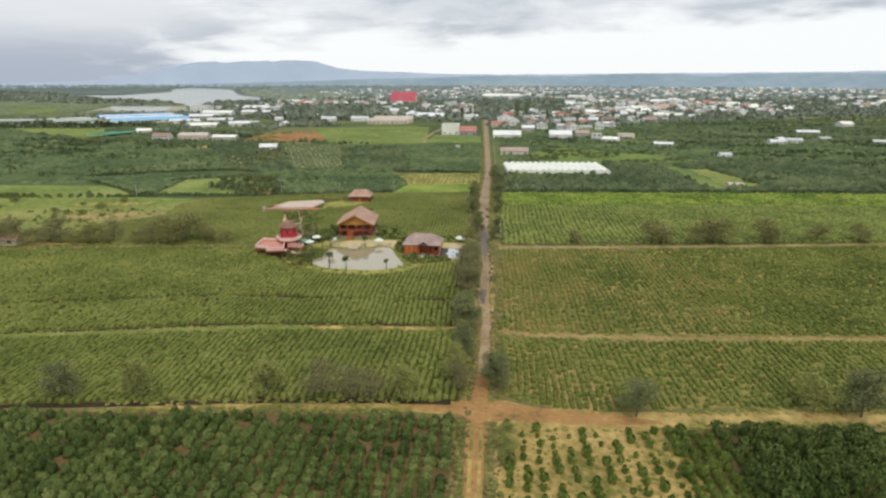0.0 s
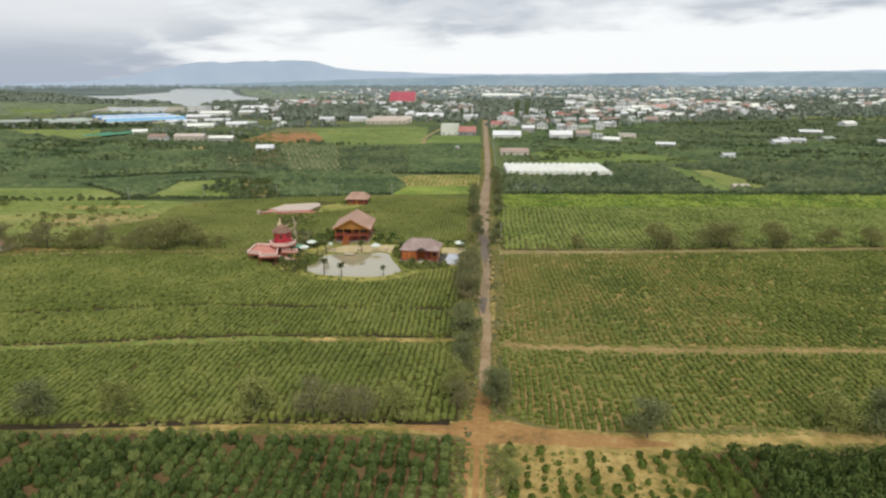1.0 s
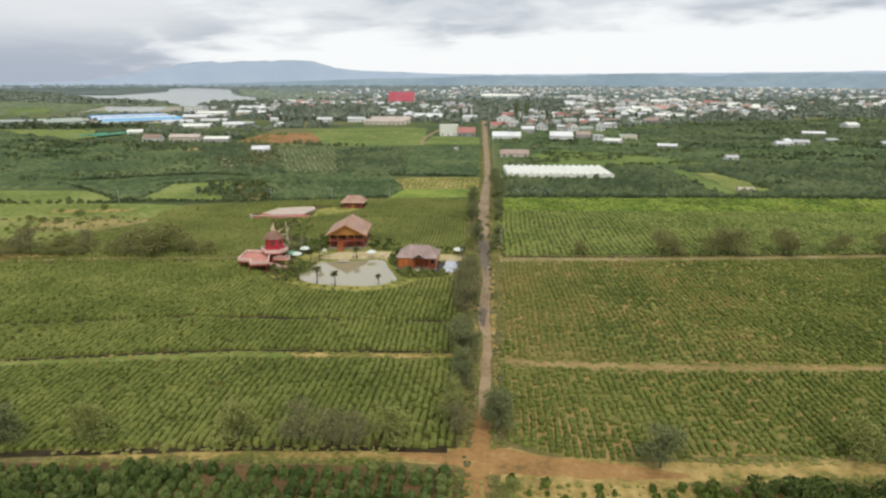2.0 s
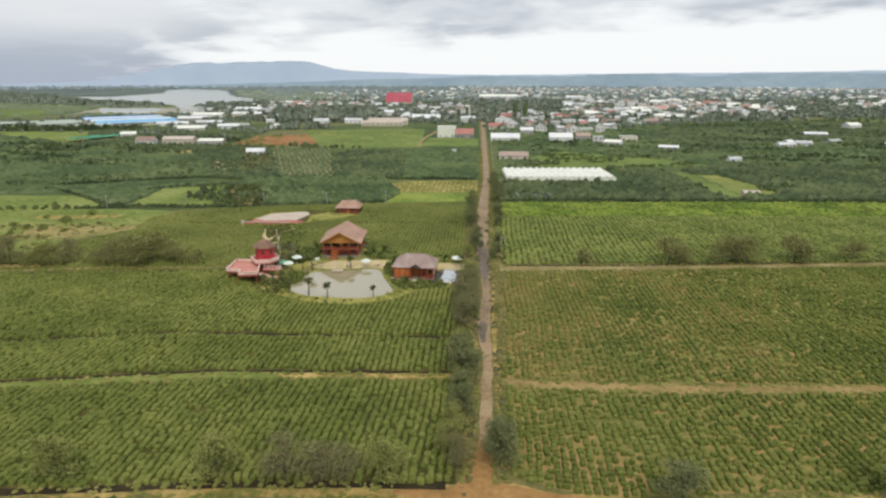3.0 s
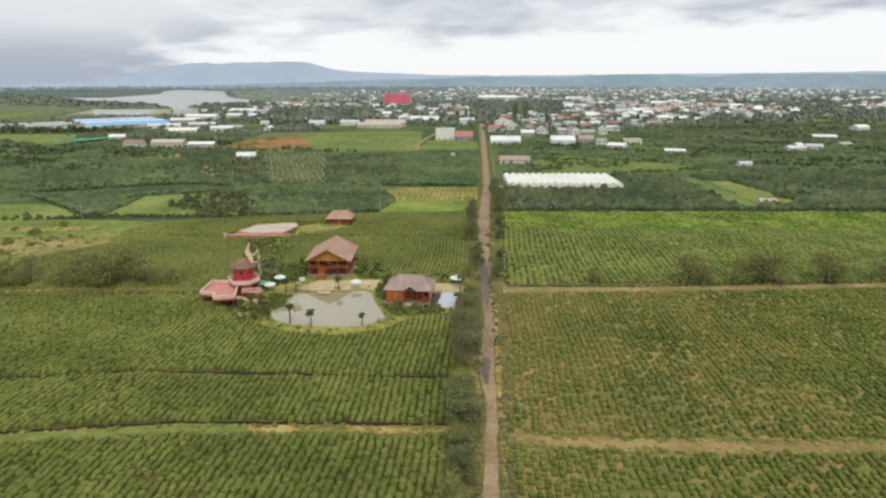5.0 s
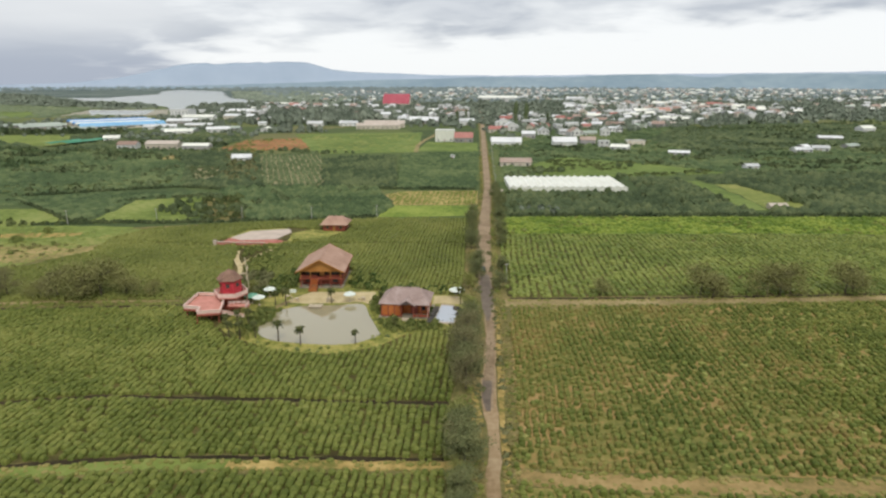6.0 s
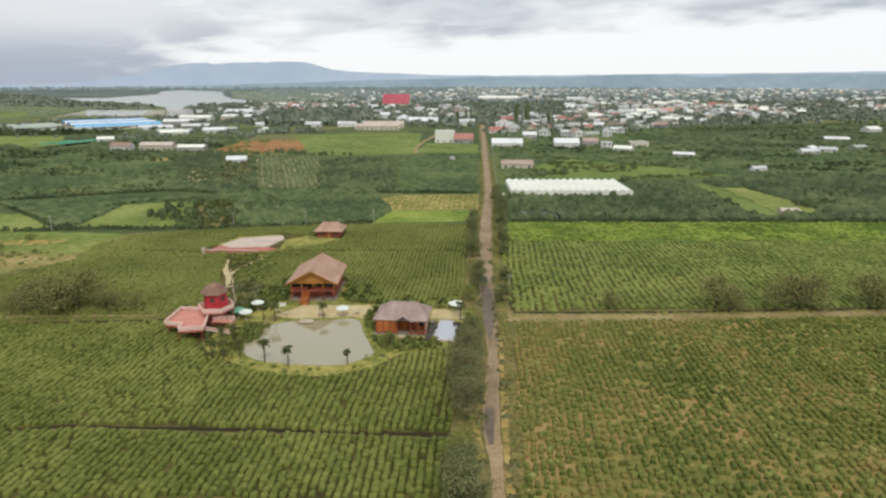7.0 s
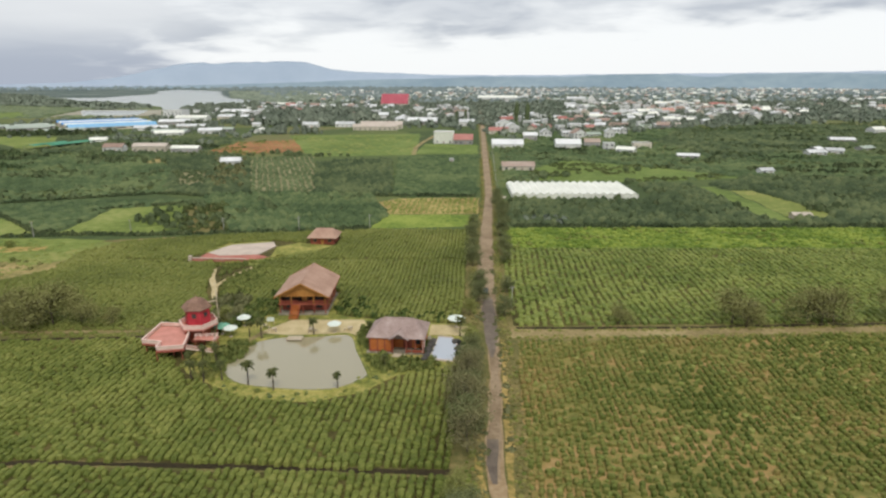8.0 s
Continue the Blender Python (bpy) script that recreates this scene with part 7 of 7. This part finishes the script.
box(bm, -x0 - 0.1, -x0, -LONG / 2 + 0.1, LONG / 2 - 0.1, 0, 2.52)
part("side_film", bm, FILM, gh)
for k in range(BAYS + 1):
    x = x0 + k * BAY
    part("post", box(bmesh.new(), x - 0.08, x + 0.08, -LONG / 2 - 0.1, -LONG / 2 - 0.004, 0, 2.5), POLE, gh)
strip("lane_greenhouse", [(2, 403), (9, 402)], 5, CONCRETE, 0.09, "pale concrete drive to the greenhouse", "drive", 0.4)


# ---------------------------------------------------------------- houses
def building(name, label, x, y, w, d, h, rise, rz, wall, roof, along=True, windows=3, storeys=1, category="house", group="", over=0.5):
    """A house with walls, a roof (ridge along its width if along), windows and a door on the side towards the road's start."""
    ob = thing(name, x, y, 0, rz, label, category, group)
    part("wall", box(bmesh.new(), -w / 2, w / 2, -d / 2, d / 2, -0.2, h), wall, ob)
    bm = bmesh.new()
    if rise <= 0:
        box(bm, -w / 2 - 0.25, w / 2 + 0.25, -d / 2 - 0.25, d / 2 + 0.25, h, h + 0.35)
        part("roof", bm, roof, ob)
        part("parapet", box(bmesh.new(), -w / 2, w / 2, -d / 2, -d / 2 + 0.2, h + 0.35, h + 0.95), wall, ob)
    else:
        if along:
            gable_roof(bm, d, w, h - 0.15, rise, over, 0.15)
            bmesh.ops.rotate(bm, verts=bm.verts, cent=(0, 0, 0), matrix=Matrix.Rotation(radians(90), 3, "Z"))
        else:
            gable_roof(bm, w, d, h - 0.15, rise, over, 0.15)
        part("roof", bm, roof, ob)
        for e in (-1, 1):
            bm = bmesh.new()
            half, out = (d / 2, w / 2 - 0.1) if along else (w / 2, d / 2 - 0.1)
            tri = [(-half, h), (half, h), (0, h + rise * half / (half + over) - 0.05)]
            near, far = ([bm.verts.new((e * o, a, z) if along else (a, e * o, z)) for a, z in tri] for o in (out, out + 0.1))
            bm.faces.new(near)
            bm.faces.new(far)
            for i in range(3):
                bm.faces.new((near[i], near[(i + 1) % 3], far[(i + 1) % 3], far[i]))
            part("gable", bm, wall, ob)
    for s in range(storeys):
        for k in range(windows):
            wx = -w / 2 + (k + 0.5) * w / windows
            if s == 0 and k == windows // 2:
                part("door", box(bmesh.new(), wx - 0.6, wx + 0.6, -d / 2 - 0.08, -d / 2 - 0.004, 0, 2.2), ROOF_BROWN, ob)
                continue
            fr = part("window", box(bmesh.new(), wx - 0.8, wx + 0.8, -d / 2 - 0.07, -d / 2 - 0.004, 1.0 + 3.1 * s, 2.5 + 3.1 * s), GLASS, ob)
    return ob


HOUSES = (
    ("white_hall", "tall plain white hall with a flat grey roof", -42.8, 685, 19, 15, 11, 0, 0, FILM, ROOF_TIN, True, 3, 1),
    ("roadside_house", "house with a large pale red roof", -23.5, 678, 18, 15, 4.5, 5, 0, WALL_GREY, ROOF_RED, True, 4, 1),
    ("roadside_house", "pale green-roofed house by the road", -27, 905, 20, 14, 6, 3, 0, WALL_WHITE, ROOF_TIN, True, 3, 1),
    ("school_block", "long low cream block with a cream roof", -137, 832, 54, 10, 4.5, 3, 4, WALL_CREAM, ROOF_CREAM, True, 9, 1),
    ("school_block", "long low cream block with a pale roof", -133, 858, 52, 12, 5, 4, 4, WALL_CREAM, ROOF_CREAM, True, 9, 1),
    ("roadside_house", "long grey-roofed house near the school", -88, 925, 40, 16, 5, 5, 0, WALL_GREY, ROOF_TIN, True, 5, 1),
    ("red_hall", "large hall with a steep crimson roof", -206, 1490, 60, 40, 6, 21, 0, WALL_CREAM, ROOF_CRIMSON, True, 8, 2),
    ("white_warehouse", "wide white warehouse in the town", 30, 1775, 104, 40, 11, 5, 0, WALL_WHITE, FILM, True, 9, 1),
    ("roadside_house", "red-roofed house by the road", 13, 792, 22, 12, 4, 3.5, 0, WALL_CREAM, ROOF_RED, True, 3, 1),
    ("roadside_house", "white gabled house by the road", 29, 800, 16, 16, 7, 5, 0, WALL_WHITE, ROOF_TIN, False, 3, 2),
    ("roadside_house", "long house with a grey roof and white walls", 18, 645, 28, 16, 4, 4, 0, WALL_WHITE, ROOF_TIN, True, 5, 1),
    ("farm_shed", "long tan-roofed shed with a white end", 20.5, 504, 22, 10, 3.4, 2.6, 2, WALL_CREAM, ROOF_BROWN, True, 4, 1),
    ("roadside_house", "white house with a grey roof", 72, 640, 22, 14, 5, 4, 0, WALL_WHITE, ROOF_TIN, True, 3, 1),
    ("farm_shed", "white tin-roofed farm shed by houses", 118, 612, 15, 12, 3.5, 2, -25, WALL_WHITE, FILM, True, 3, 1),
    ("roadside_house", "narrow white two-storey house", 107, 632, 9, 9, 6.2, 0, 0, WALL_WHITE, ROOF_TIN, True, 2, 2),
    ("roadside_house", "cream flat-roofed house behind the sheds", 140, 650, 16, 10, 5, 0, 0, WALL_CREAM, ROOF_TIN, True, 3, 1),
    ("roadside_house", "grey house with a dark roof", 96, 655, 14, 10, 5, 3, 0, WALL_GREY, ROOF_BROWN, True, 3, 1),
    ("roadside_house", "white gabled house with a tin roof", 62, 745, 12, 12, 6, 4, 0, WALL_WHITE, ROOF_TIN, False, 3, 2),
    ("roadside_house", "white house with a steep gable", 95, 735, 14, 12, 6, 5, 15, WALL_WHITE, ROOF_BROWN, False, 3, 2),
    ("roadside_house", "white narrow house among trees", 128, 740, 9, 10, 8, 3, 0, WALL_WHITE, ROOF_TIN, False, 2, 2),
    ("roadside_house", "pale grey house near the road", 44, 720, 14, 10, 5, 3, 0, WALL_GREY, ROOF_TIN, True, 3, 1),
    ("farm_shed", "low pale sheds among the fields", 270, 604, 16, 8, 3, 2, 12, WALL_WHITE, ROOF_TIN, True, 4, 1),
    ("farm_shed", "low pale sheds among the fields", 291, 615, 13, 8, 3.4, 2, -14, WALL_WHITE, ROOF_TIN, True, 3, 1),
    ("farm_shed", "grey farm shed among fields", 284, 630, 10, 8, 3, 1.6, 34, WALL_GREY, ROOF_TIN, True, 3, 1),
    ("farm_shed", "grey farm shed with rusty roof", 352, 717, 22, 10, 3, 2, -12, WALL_GREY, ROOF_TIN, True, 3, 1),
    ("farm_shed", "small white shed in scrub fields", 184, 496, 9, 6, 3, 1.5, 8, WALL_WHITE, ROOF_TIN, True, 2, 1),
    ("farm_shed", "long low grey field shed", 158, 574, 16, 6, 3, 1.6, -15, WALL_GREY, ROOF_TIN, True, 3, 1),
    ("farm_shed", "small low shed with a dull cream roof at a meadow", 141.5, 360, 8, 4.5, 2.0, 1.0, 4, WALL_CREAM, ROOF_CREAM, True, 2, 1),
    ("farm_shed", "tiny white pump house in coffee", -27.5, 541, 3.2, 3, 2.6, 0, 0, WALL_WHITE, ROOF_TIN, True, 1, 1),
    ("farm_house", "white house with a red-brown roof", -325, 594, 17, 10, 4, 3, 3, WALL_WHITE, ROOF_BROWN, True, 4, 1),
    ("farm_house", "long cream house with a pale cream roof", -292.5, 595, 29, 11, 5, 2.5, 3, WALL_CREAM, ROOF_CREAM, True, 6, 1),
    ("farm_shed", "open shed with a white tin roof", -257, 586, 23, 10, 4.5, 2, 3, WALL_GREY, FILM, True, 4, 1),
    ("farm_shed", "small grey farm buildings by the red soil", -188, 514, 14, 8, 3.5, 2.5, 10, WALL_WHITE, ROOF_TIN, True, 3, 1),
    ("farm_shed", "long farm building with grey-white roof", -365, 770, 40, 14, 3, 2, 6, WALL_GREY, ROOF_SAGE, True, 5, 1),
    ("farm_shed", "long farm building with grey-white roof", -318, 800, 30, 12, 3, 2, 6, WALL_GREY, ROOF_SAGE, True, 5, 1),
    ("farm_shed", "long farm building with pale roof", -430, 1130, 46, 18, 6, 4, 6, WALL_CREAM, ROOF_TIN, True, 5, 1),
    ("white_warehouse", "pale square warehouse beside the lake", -501, 1056, 31, 26, 12, 0, 0, WALL_WHITE, ROOF_TIN, True, 5, 3),
    ("farm_shed", "white-roofed shed by the road", -185, 880, 24, 12, 4, 3, 0, WALL_WHITE, ROOF_TIN, True, 4, 1),
    ("farm_shed", "white-roofed shed before the wood", -228, 870, 20, 12, 4, 3, 0, WALL_WHITE, ROOF_TIN, True, 4, 1),
    ("nursery_shed", "long low nursery under a pale grey-green roof", -592, 836, 52, 12, 3, 2, 38, WALL_GREY, ROOF_SAGE, True, 6, 1),
    ("nursery_shed", "long low nursery under a grey-green roof", -572, 820, 52, 12, 3, 2, 38, WALL_GREY, ROOF_SAGE, True, 6, 1),
    ("nursery_shed", "long low nursery under a pale grey-green roof", -560, 800, 44, 10, 3, 2, 38, WALL_GREY, ROOF_SAGE, True, 6, 1),
    ("nursery_shed", "long low nursery under a grey-green roof", -640, 800, 60, 14, 3, 2, 20, WALL_GREY, ROOF_SAGE, True, 6, 1),
    ("nursery_shed", "long low nursery under a grey-green roof", -500, 770, 50, 9, 3, 2, 44, WALL_GREY, ROOF_SAGE, True, 6, 1),
    ("farm_shed", "long white-roofed shed below the lake", -410, 812, 40, 12, 3.5, 2.5, 16, WALL_WHITE, ROOF_TIN, True, 5, 1),
    ("farm_shed", "long pale shed below the lake", -372, 838, 34, 12, 3.5, 2.5, 10, WALL_CREAM, ROOF_TIN, True, 5, 1),
    ("farm_shed", "white-roofed shed among gardens", -352, 742, 30, 10, 3.5, 2.5, 20, WALL_WHITE, FILM, True, 4, 1),
    ("farm_shed", "pale-roofed shed among gardens", -318, 772, 26, 12, 4, 2.5, 12, WALL_WHITE, ROOF_TIN, True, 4, 1),
    ("farm_shed", "white warehouse with a wide pale roof", -440, 985, 46, 22, 5, 3, 6, WALL_WHITE, FILM, True, 5, 1),
    ("farm_shed", "long pale warehouse by the lake", -385, 1010, 50, 18, 5, 3, -4, WALL_CREAM, ROOF_TIN, True, 5, 1),
    ("farm_shed", "pale grey warehouse by the lake", -430, 910, 40, 18, 4, 3, 12, WALL_GREY, ROOF_TIN, True, 5, 1),
    ("nursery_shed", "small white film shed beside the shade house", -384, 664, 15, 9, 3.2, 2.2, 24, WALL_WHITE, FILM, True, 2, 1),
    ("lane_house", "long low house with a faded pink tin roof", -187, 209.5, 25, 6.5, 2.5, 1.5, 4, WALL_CREAM, ROOF_PINK, True, 5, 1),
    ("farm_shed", "low pale shed roofs among the fields", 372, 612, 20, 7, 3, 1.6, -12, WALL_GREY, ROOF_TIN, True, 3, 1),
    ("farm_shed", "white shed with a pale roof", 447, 822, 18, 12, 5, 3, 20, WALL_WHITE, FILM, True, 3, 1),
    ("road_house", "white house with a steep pale roof by the road", 22, 877, 22, 12, 6, 5, 4, WALL_WHITE, ROOF_TIN, False, 3, 2),
    ("farm_shed", "long low white shed by the road", 12, 828, 18, 8, 2.6, 1.0, 2, WALL_WHITE, FILM, True, 4, 1),
    ("road_house", "white two-storey house among gardens", 84, 744, 9, 9, 6, 2, 6, WALL_WHITE, ROOF_TIN, True, 3, 2),
    ("road_house", "white house with a pale roof among gardens", 97, 752, 10, 9, 4.6, 2.4, -8, WALL_WHITE, FILM, False, 3, 1),
    ("road_house", "white house with a grey-green roof among gardens", 113, 755, 17, 9, 3.4, 2.2, 8, WALL_WHITE, ROOF_SAGE, True, 4, 1),
    ("road_house", "tall white house before the town", 144, 786, 8, 8, 6.4, 1.6, 3, WALL_WHITE, ROOF_TIN, True, 2, 2),
    ("road_house", "narrow white house before the town", 153, 787, 6, 8, 7, 2, -4, WALL_WHITE, ROOF_TIN, False, 2, 2),
    ("farm_shed", "long pale low shed before the town", 74, 958, 19, 9, 3.4, 1.6, 6, WALL_CREAM, ROOF_TIN, True, 4, 1),
    ("farm_shed", "long white low shed before the town", 104, 986, 28, 9, 3, 1.4, -3, WALL_WHITE, FILM, True, 5, 1),
    ("town_block", "tall white block over the town's roofs", 272, 1238, 11, 12, 16, 0, 5, WALL_WHITE, ROOF_TIN, True, 3, 4),
    ("town_hall", "long white hall with a pale roof", 241, 1094, 32, 14, 5, 2.2, -4, WALL_WHITE, FILM, True, 6, 1),
    ("town_hall", "wide hall with a faded pink roof", 309, 1184, 28, 18, 7, 5, 6, WALL_CREAM, ROOF_PINK, True, 5, 1),
    ("town_house", "white town house with a wide white roof", 262, 997, 18, 11, 5.4, 2.8, 12, WALL_WHITE, FILM, True, 4, 1),
    ("town_hall", "long low building with a tan roof", 241, 913, 24, 9, 3.4, 1.8, -8, WALL_CREAM, ROOF_CREAM, True, 5, 1),
    ("town_house", "white house with a grey-green roof", 194, 859, 14, 9, 4, 2.4, 6, WALL_WHITE, ROOF_SAGE, True, 3, 1),
    ("town_hall", "long white building in the town", 230, 1714, 46, 18, 11, 3.5, 4, WALL_WHITE, ROOF_TIN, True, 6, 2),
    ("town_church", "tall narrow white church over the roofs", 245, 1566, 13, 16, 14, 9, 0, WALL_WHITE, FILM, False, 2, 3),
    ("farm_shed", "low grey shed roofs in scrub", 330, 640, 16, 8, 3, 1.8, 30, WALL_GREY, ROOF_SAGE, True, 3, 1),
)
for name, label, x, y, w, d, h, rise, rz, wall_m, roof_m, along, wins, storeys in HOUSES:
    building(name, label, x, y, w, d, h, rise, rz, wall_m, roof_m, along, wins, storeys)
factory = thing("factory", -500, 862, 0, -48, "long factory halls under blue and white tin roofs", "factory")
for s, m, note in ((-46, ROOF_BLUE, ""), (-23, FILM, "white tin roof"), (0, ROOF_BLUE, ""), (23, FILM, "white tin roof"), (46, ROOF_SKY, "light blue tin roof")):
    part("wall", box(bmesh.new(), s - 11.4, s + 11.4, -50, 50, -0.2, 3.6), WALL_CREAM, factory)
    bm = gable_roof(bmesh.new(), 22.6, 100, 3.6, 3.6, 0.2, 0.3)
    bmesh.ops.translate(bm, verts=bm.verts, vec=(s, 0, 0))
    part("roof", bm, m, factory, note)
for k in range(6):
    part("window", box(bmesh.new(), 57.404, 57.5, -46 + k * 16, -36 + k * 16, 1.6, 2.8), GLASS, factory)
for x, y, w, d, rz in ((-392, 628, 44, 14, -14), (-406, 620, 36, 12, -14)):
    net = thing("shade_house", x, y, 0, rz, "green shade-net nursery house", "shade house")
    part("net_roof", gable_roof(bmesh.new(), d, w, 3.2, 1.0, 0.2, 0.1), NET_GREEN, net)
    for px in (-d / 2, 0, d / 2):
        for py in (-w / 2, 0, w / 2):
            part("post", tube(bmesh.new(), [(px, py, -0.1), (px, py, 3.3)], [0.1, 0.1], 6), POLE, net)

# the lake
LAKE_LINE = [(-1441, 2030), (-1240, 1985), (-1214, 2005), (-1262, 2280), (-1278, 2432), (-1531, 2941), (-1646, 3380), (-1240, 2940), (-900, 2180), (-800, 1990), (-572, 1676), (-604, 1585), (-668, 1485), (-629, 1328), (-632, 1282), (-682, 1348), (-740, 1437), (-827, 1505), (-953, 1607), (-1049, 1644), (-1213, 1823)]
patch("water_lake", LAKE_LINE, LAKE, 0.25, "wide pale grey lake beyond the fields", "lake", 40, 25)
patch("water_lake_arm", ARM, LAKE, 0.25, "narrow arm of the lake", "lake", 30, 10)
patch("soil_shore", [(-800, 1272), (-640, 1285), (-556, 1120), (-590, 1072), (-720, 1058)], SHORE, 0.12, "pale bare shore of the lake arm", "soil", 20, 8)

# ---------------------------------------------------------------- the town
PROTOS = [
    building("town_house", "white town house with a pale tin roof", 60, 1010, 10, 12, 5, 2.6, 8, WALL_WHITE, ROOF_TIN, False, 3, 1, "house", "town houses"),
    building("town_house", "white two-storey town house with a flat roof", 85, 1030, 8, 13, 7.5, 0, -5, WALL_WHITE, ROOF_TIN, True, 3, 2, "house", "town houses"),
    building("town_house", "cream town house with a red roof", 110, 1000, 13, 10, 4.5, 3.2, 4, WALL_CREAM, ROOF_RED, True, 3, 1, "house", "town houses"),
    building("town_house", "grey town house with a brown roof", 140, 1040, 12, 10, 4.5, 3, -12, WALL_GREY, ROOF_BROWN, True, 3, 1, "house", "town houses"),
    building("town_house", "long white town building with a tin roof", 170, 1060, 22, 11, 5, 3, 3, WALL_WHITE, FILM, True, 5, 1, "house", "town houses"),
]
TOWN_FRONT = [(217, 1700), (495, 1563), (618, 1303), (508, 1085), (336, 1060), (246, 1107), (135, 1162)]
TOWN_ROAD = [(4, 1035), (131, 1130), (232, 1050), (328, 1031), (296, 940), (150, 790), (76, 750), (26, 812)]
TOWN_LEFT = [(-330, 905), (-30, 965), (-30, 1420), (-260, 1440), (-520, 1500), (-500, 1250), (-420, 1110)]
TOWN_GAP = [[(-20, 300), (6, 300), (-4, 1800), (-30, 1800)], [(-250, 1455), (-160, 1455), (-160, 1530), (-250, 1530)], [(-30, 1745), (90, 1745), (90, 1805), (-30, 1805)], [(262, 853), (302, 856), (318, 916), (272, 904)]]


def town_spots(poly, spacing, thin, grain=55, least=-0.1):
    return clumped(scatter(poly, spacing, 0.48, TOWN_GAP, thin), grain, least)


r = random.Random(5)
spots = list(town_spots(TOWN_FRONT, 23, 0.2, 70, -0.02)) + list(town_spots(TOWN_ROAD, 22, 0.3, 45, 0.0)) + list(town_spots(TOWN_LEFT, 26, 0.3, 60, -0.04))
built = np.array([(h[2], h[3], 7 + h[4] * 0.6) for h in HOUSES])
spots = [p for p in spots if (np.hypot(built[:, 0] - p[0], built[:, 1] - p[1]) > built[:, 2]).all()]
r.shuffle(spots)
for x, y in spots[:340]:
    ob = copy_thing(PROTOS[r.choice((0, 0, 0, 0, 1, 1, 1, 1, 2, 3, 3, 4))], pose(float(x), float(y), 0, 0, 0, r.choice((0, 90)) + r.uniform(-25, 25)))
    k = r.uniform(0.7, 1.25)
    ob.scale = (k * r.uniform(0.8, 1.5), k, k * r.uniform(0.85, 1.3))
near = np.array(spots[:340])
near = np.concatenate([near + rng.uniform(-1, 1, near.shape) * (15, 9) - (0, 9) for _ in range(3)])
k = rng.uniform(2.2, 4.8, (len(near), 1))
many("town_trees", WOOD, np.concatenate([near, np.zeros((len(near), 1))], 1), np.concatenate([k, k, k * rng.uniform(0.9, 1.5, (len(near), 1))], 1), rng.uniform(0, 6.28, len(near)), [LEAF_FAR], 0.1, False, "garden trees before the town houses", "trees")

for x, y in clumped(scatter([(-560, 1420), (-540, 1180), (-420, 1010), (-290, 850), (-250, 660), (-255, 860), (-300, 1040), (-420, 1110), (-480, 1400)], 34, 0.45, (), 0.3), 40, 0.0):
    ob = copy_thing(PROTOS[r.choice((0, 3, 1, 4))], pose(float(x), float(y), 0, 0, 0, r.choice((0, 90)) + r.uniform(-15, 15)))
    ob.scale = (0.9, 0.9, 0.7)
# the rest of the town, too far and too many to tell apart
bx = np.array([(-1, -1, 0), (1, -1, 0), (1, 1, 0), (-1, 1, 0), (-1, -1, 1), (1, -1, 1), (1, 1, 1), (-1, 1, 1), (-1.06, -1.06, 0.98), (1.06, -1.06, 0.98), (1.06, 1.06, 0.98), (-1.06, 1.06, 0.98), (0, -1.06, 1.5), (0, 1.06, 1.5)], float)
bf = np.array([(0, 1, 5), (0, 5, 4), (1, 2, 6), (1, 6, 5), (2, 3, 7), (2, 7, 6), (3, 0, 4), (3, 4, 7), (4, 5, 12), (6, 7, 13), (8, 12, 13), (8, 13, 11), (9, 10, 13), (9, 13, 12)])
for wall_m, roof_m, label in ((WALL_WHITE, ROOF_TIN, "far white houses of the town"), (WALL_GREY, ROOF_SAGE, "far grey-green roofs of the town"), (WALL_WHITE, FILM, "far white roofs of the town"), (WALL_CREAM, ROOF_BROWN, "far brown roofs of the town")):
    g = np.concatenate([town_spots([(60, 1750), (500, 1600), (1150, 1800), (2000, 2500), (1900, 3500), (-150, 3700), (-300, 2200), (-200, 1750)], 58, 0.4, 110, 0.02), town_spots([(-560, 1750), (-300, 1550), (-250, 2600), (-700, 3200)], 70, 0.4, 110, 0.0),
                        town_spots(TOWN_FRONT, 60, 0.4, 70, -0.1), town_spots([(640, 1250), (900, 1150), (1500, 1500), (1600, 2000), (900, 1750), (520, 1590)], 74, 0.4, 90, 0.12)])
    n = len(g)
    k = rng.uniform(3.4, 7.2, (n, 1))
    sizes = np.concatenate([k, k * rng.uniform(0.8, 2.0, (n, 1)), rng.uniform(3.5, 7.5, (n, 1))], 1)
    ob = many("far_town", (bx, bf), np.concatenate([g, np.zeros((n, 1))], 1), sizes, rng.choice([0, 1.57], n) + rng.normal(0, 0.25, n), [wall_m, roof_m], 0, False, label, "town houses")
    ob.data.polygons.foreach_set("material_index", np.tile(np.array([0] * 10 + [1] * 4, np.int32), n))
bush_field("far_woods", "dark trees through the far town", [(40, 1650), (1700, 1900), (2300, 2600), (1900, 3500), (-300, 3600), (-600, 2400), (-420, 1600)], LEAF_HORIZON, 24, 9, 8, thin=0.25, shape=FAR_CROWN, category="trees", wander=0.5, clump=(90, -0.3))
for x, y, h in ((41.7, 962, 29), (54, 920, 29), (84, 925, 15), (-32, 1010, 16), (-45, 1000, 15)):
    ob = thing("cypress_tree", x, y, 0, 0, "tall dark conical tree before the town", "tree", "tall conical trees")
    v, f = leafy(60, 0.3, int(h))
    new("crown", mesh_of("crown", v * (h * 0.14, h * 0.14, h * 0.88) + (0, 0, h * 0.08), f, [LEAF_SLOPE])).parent = ob
    part("trunk", tube(bmesh.new(), [(0, 0, -0.2), (0, 0, h * 0.4)], [0.35, 0.2], 6), BARK, ob)
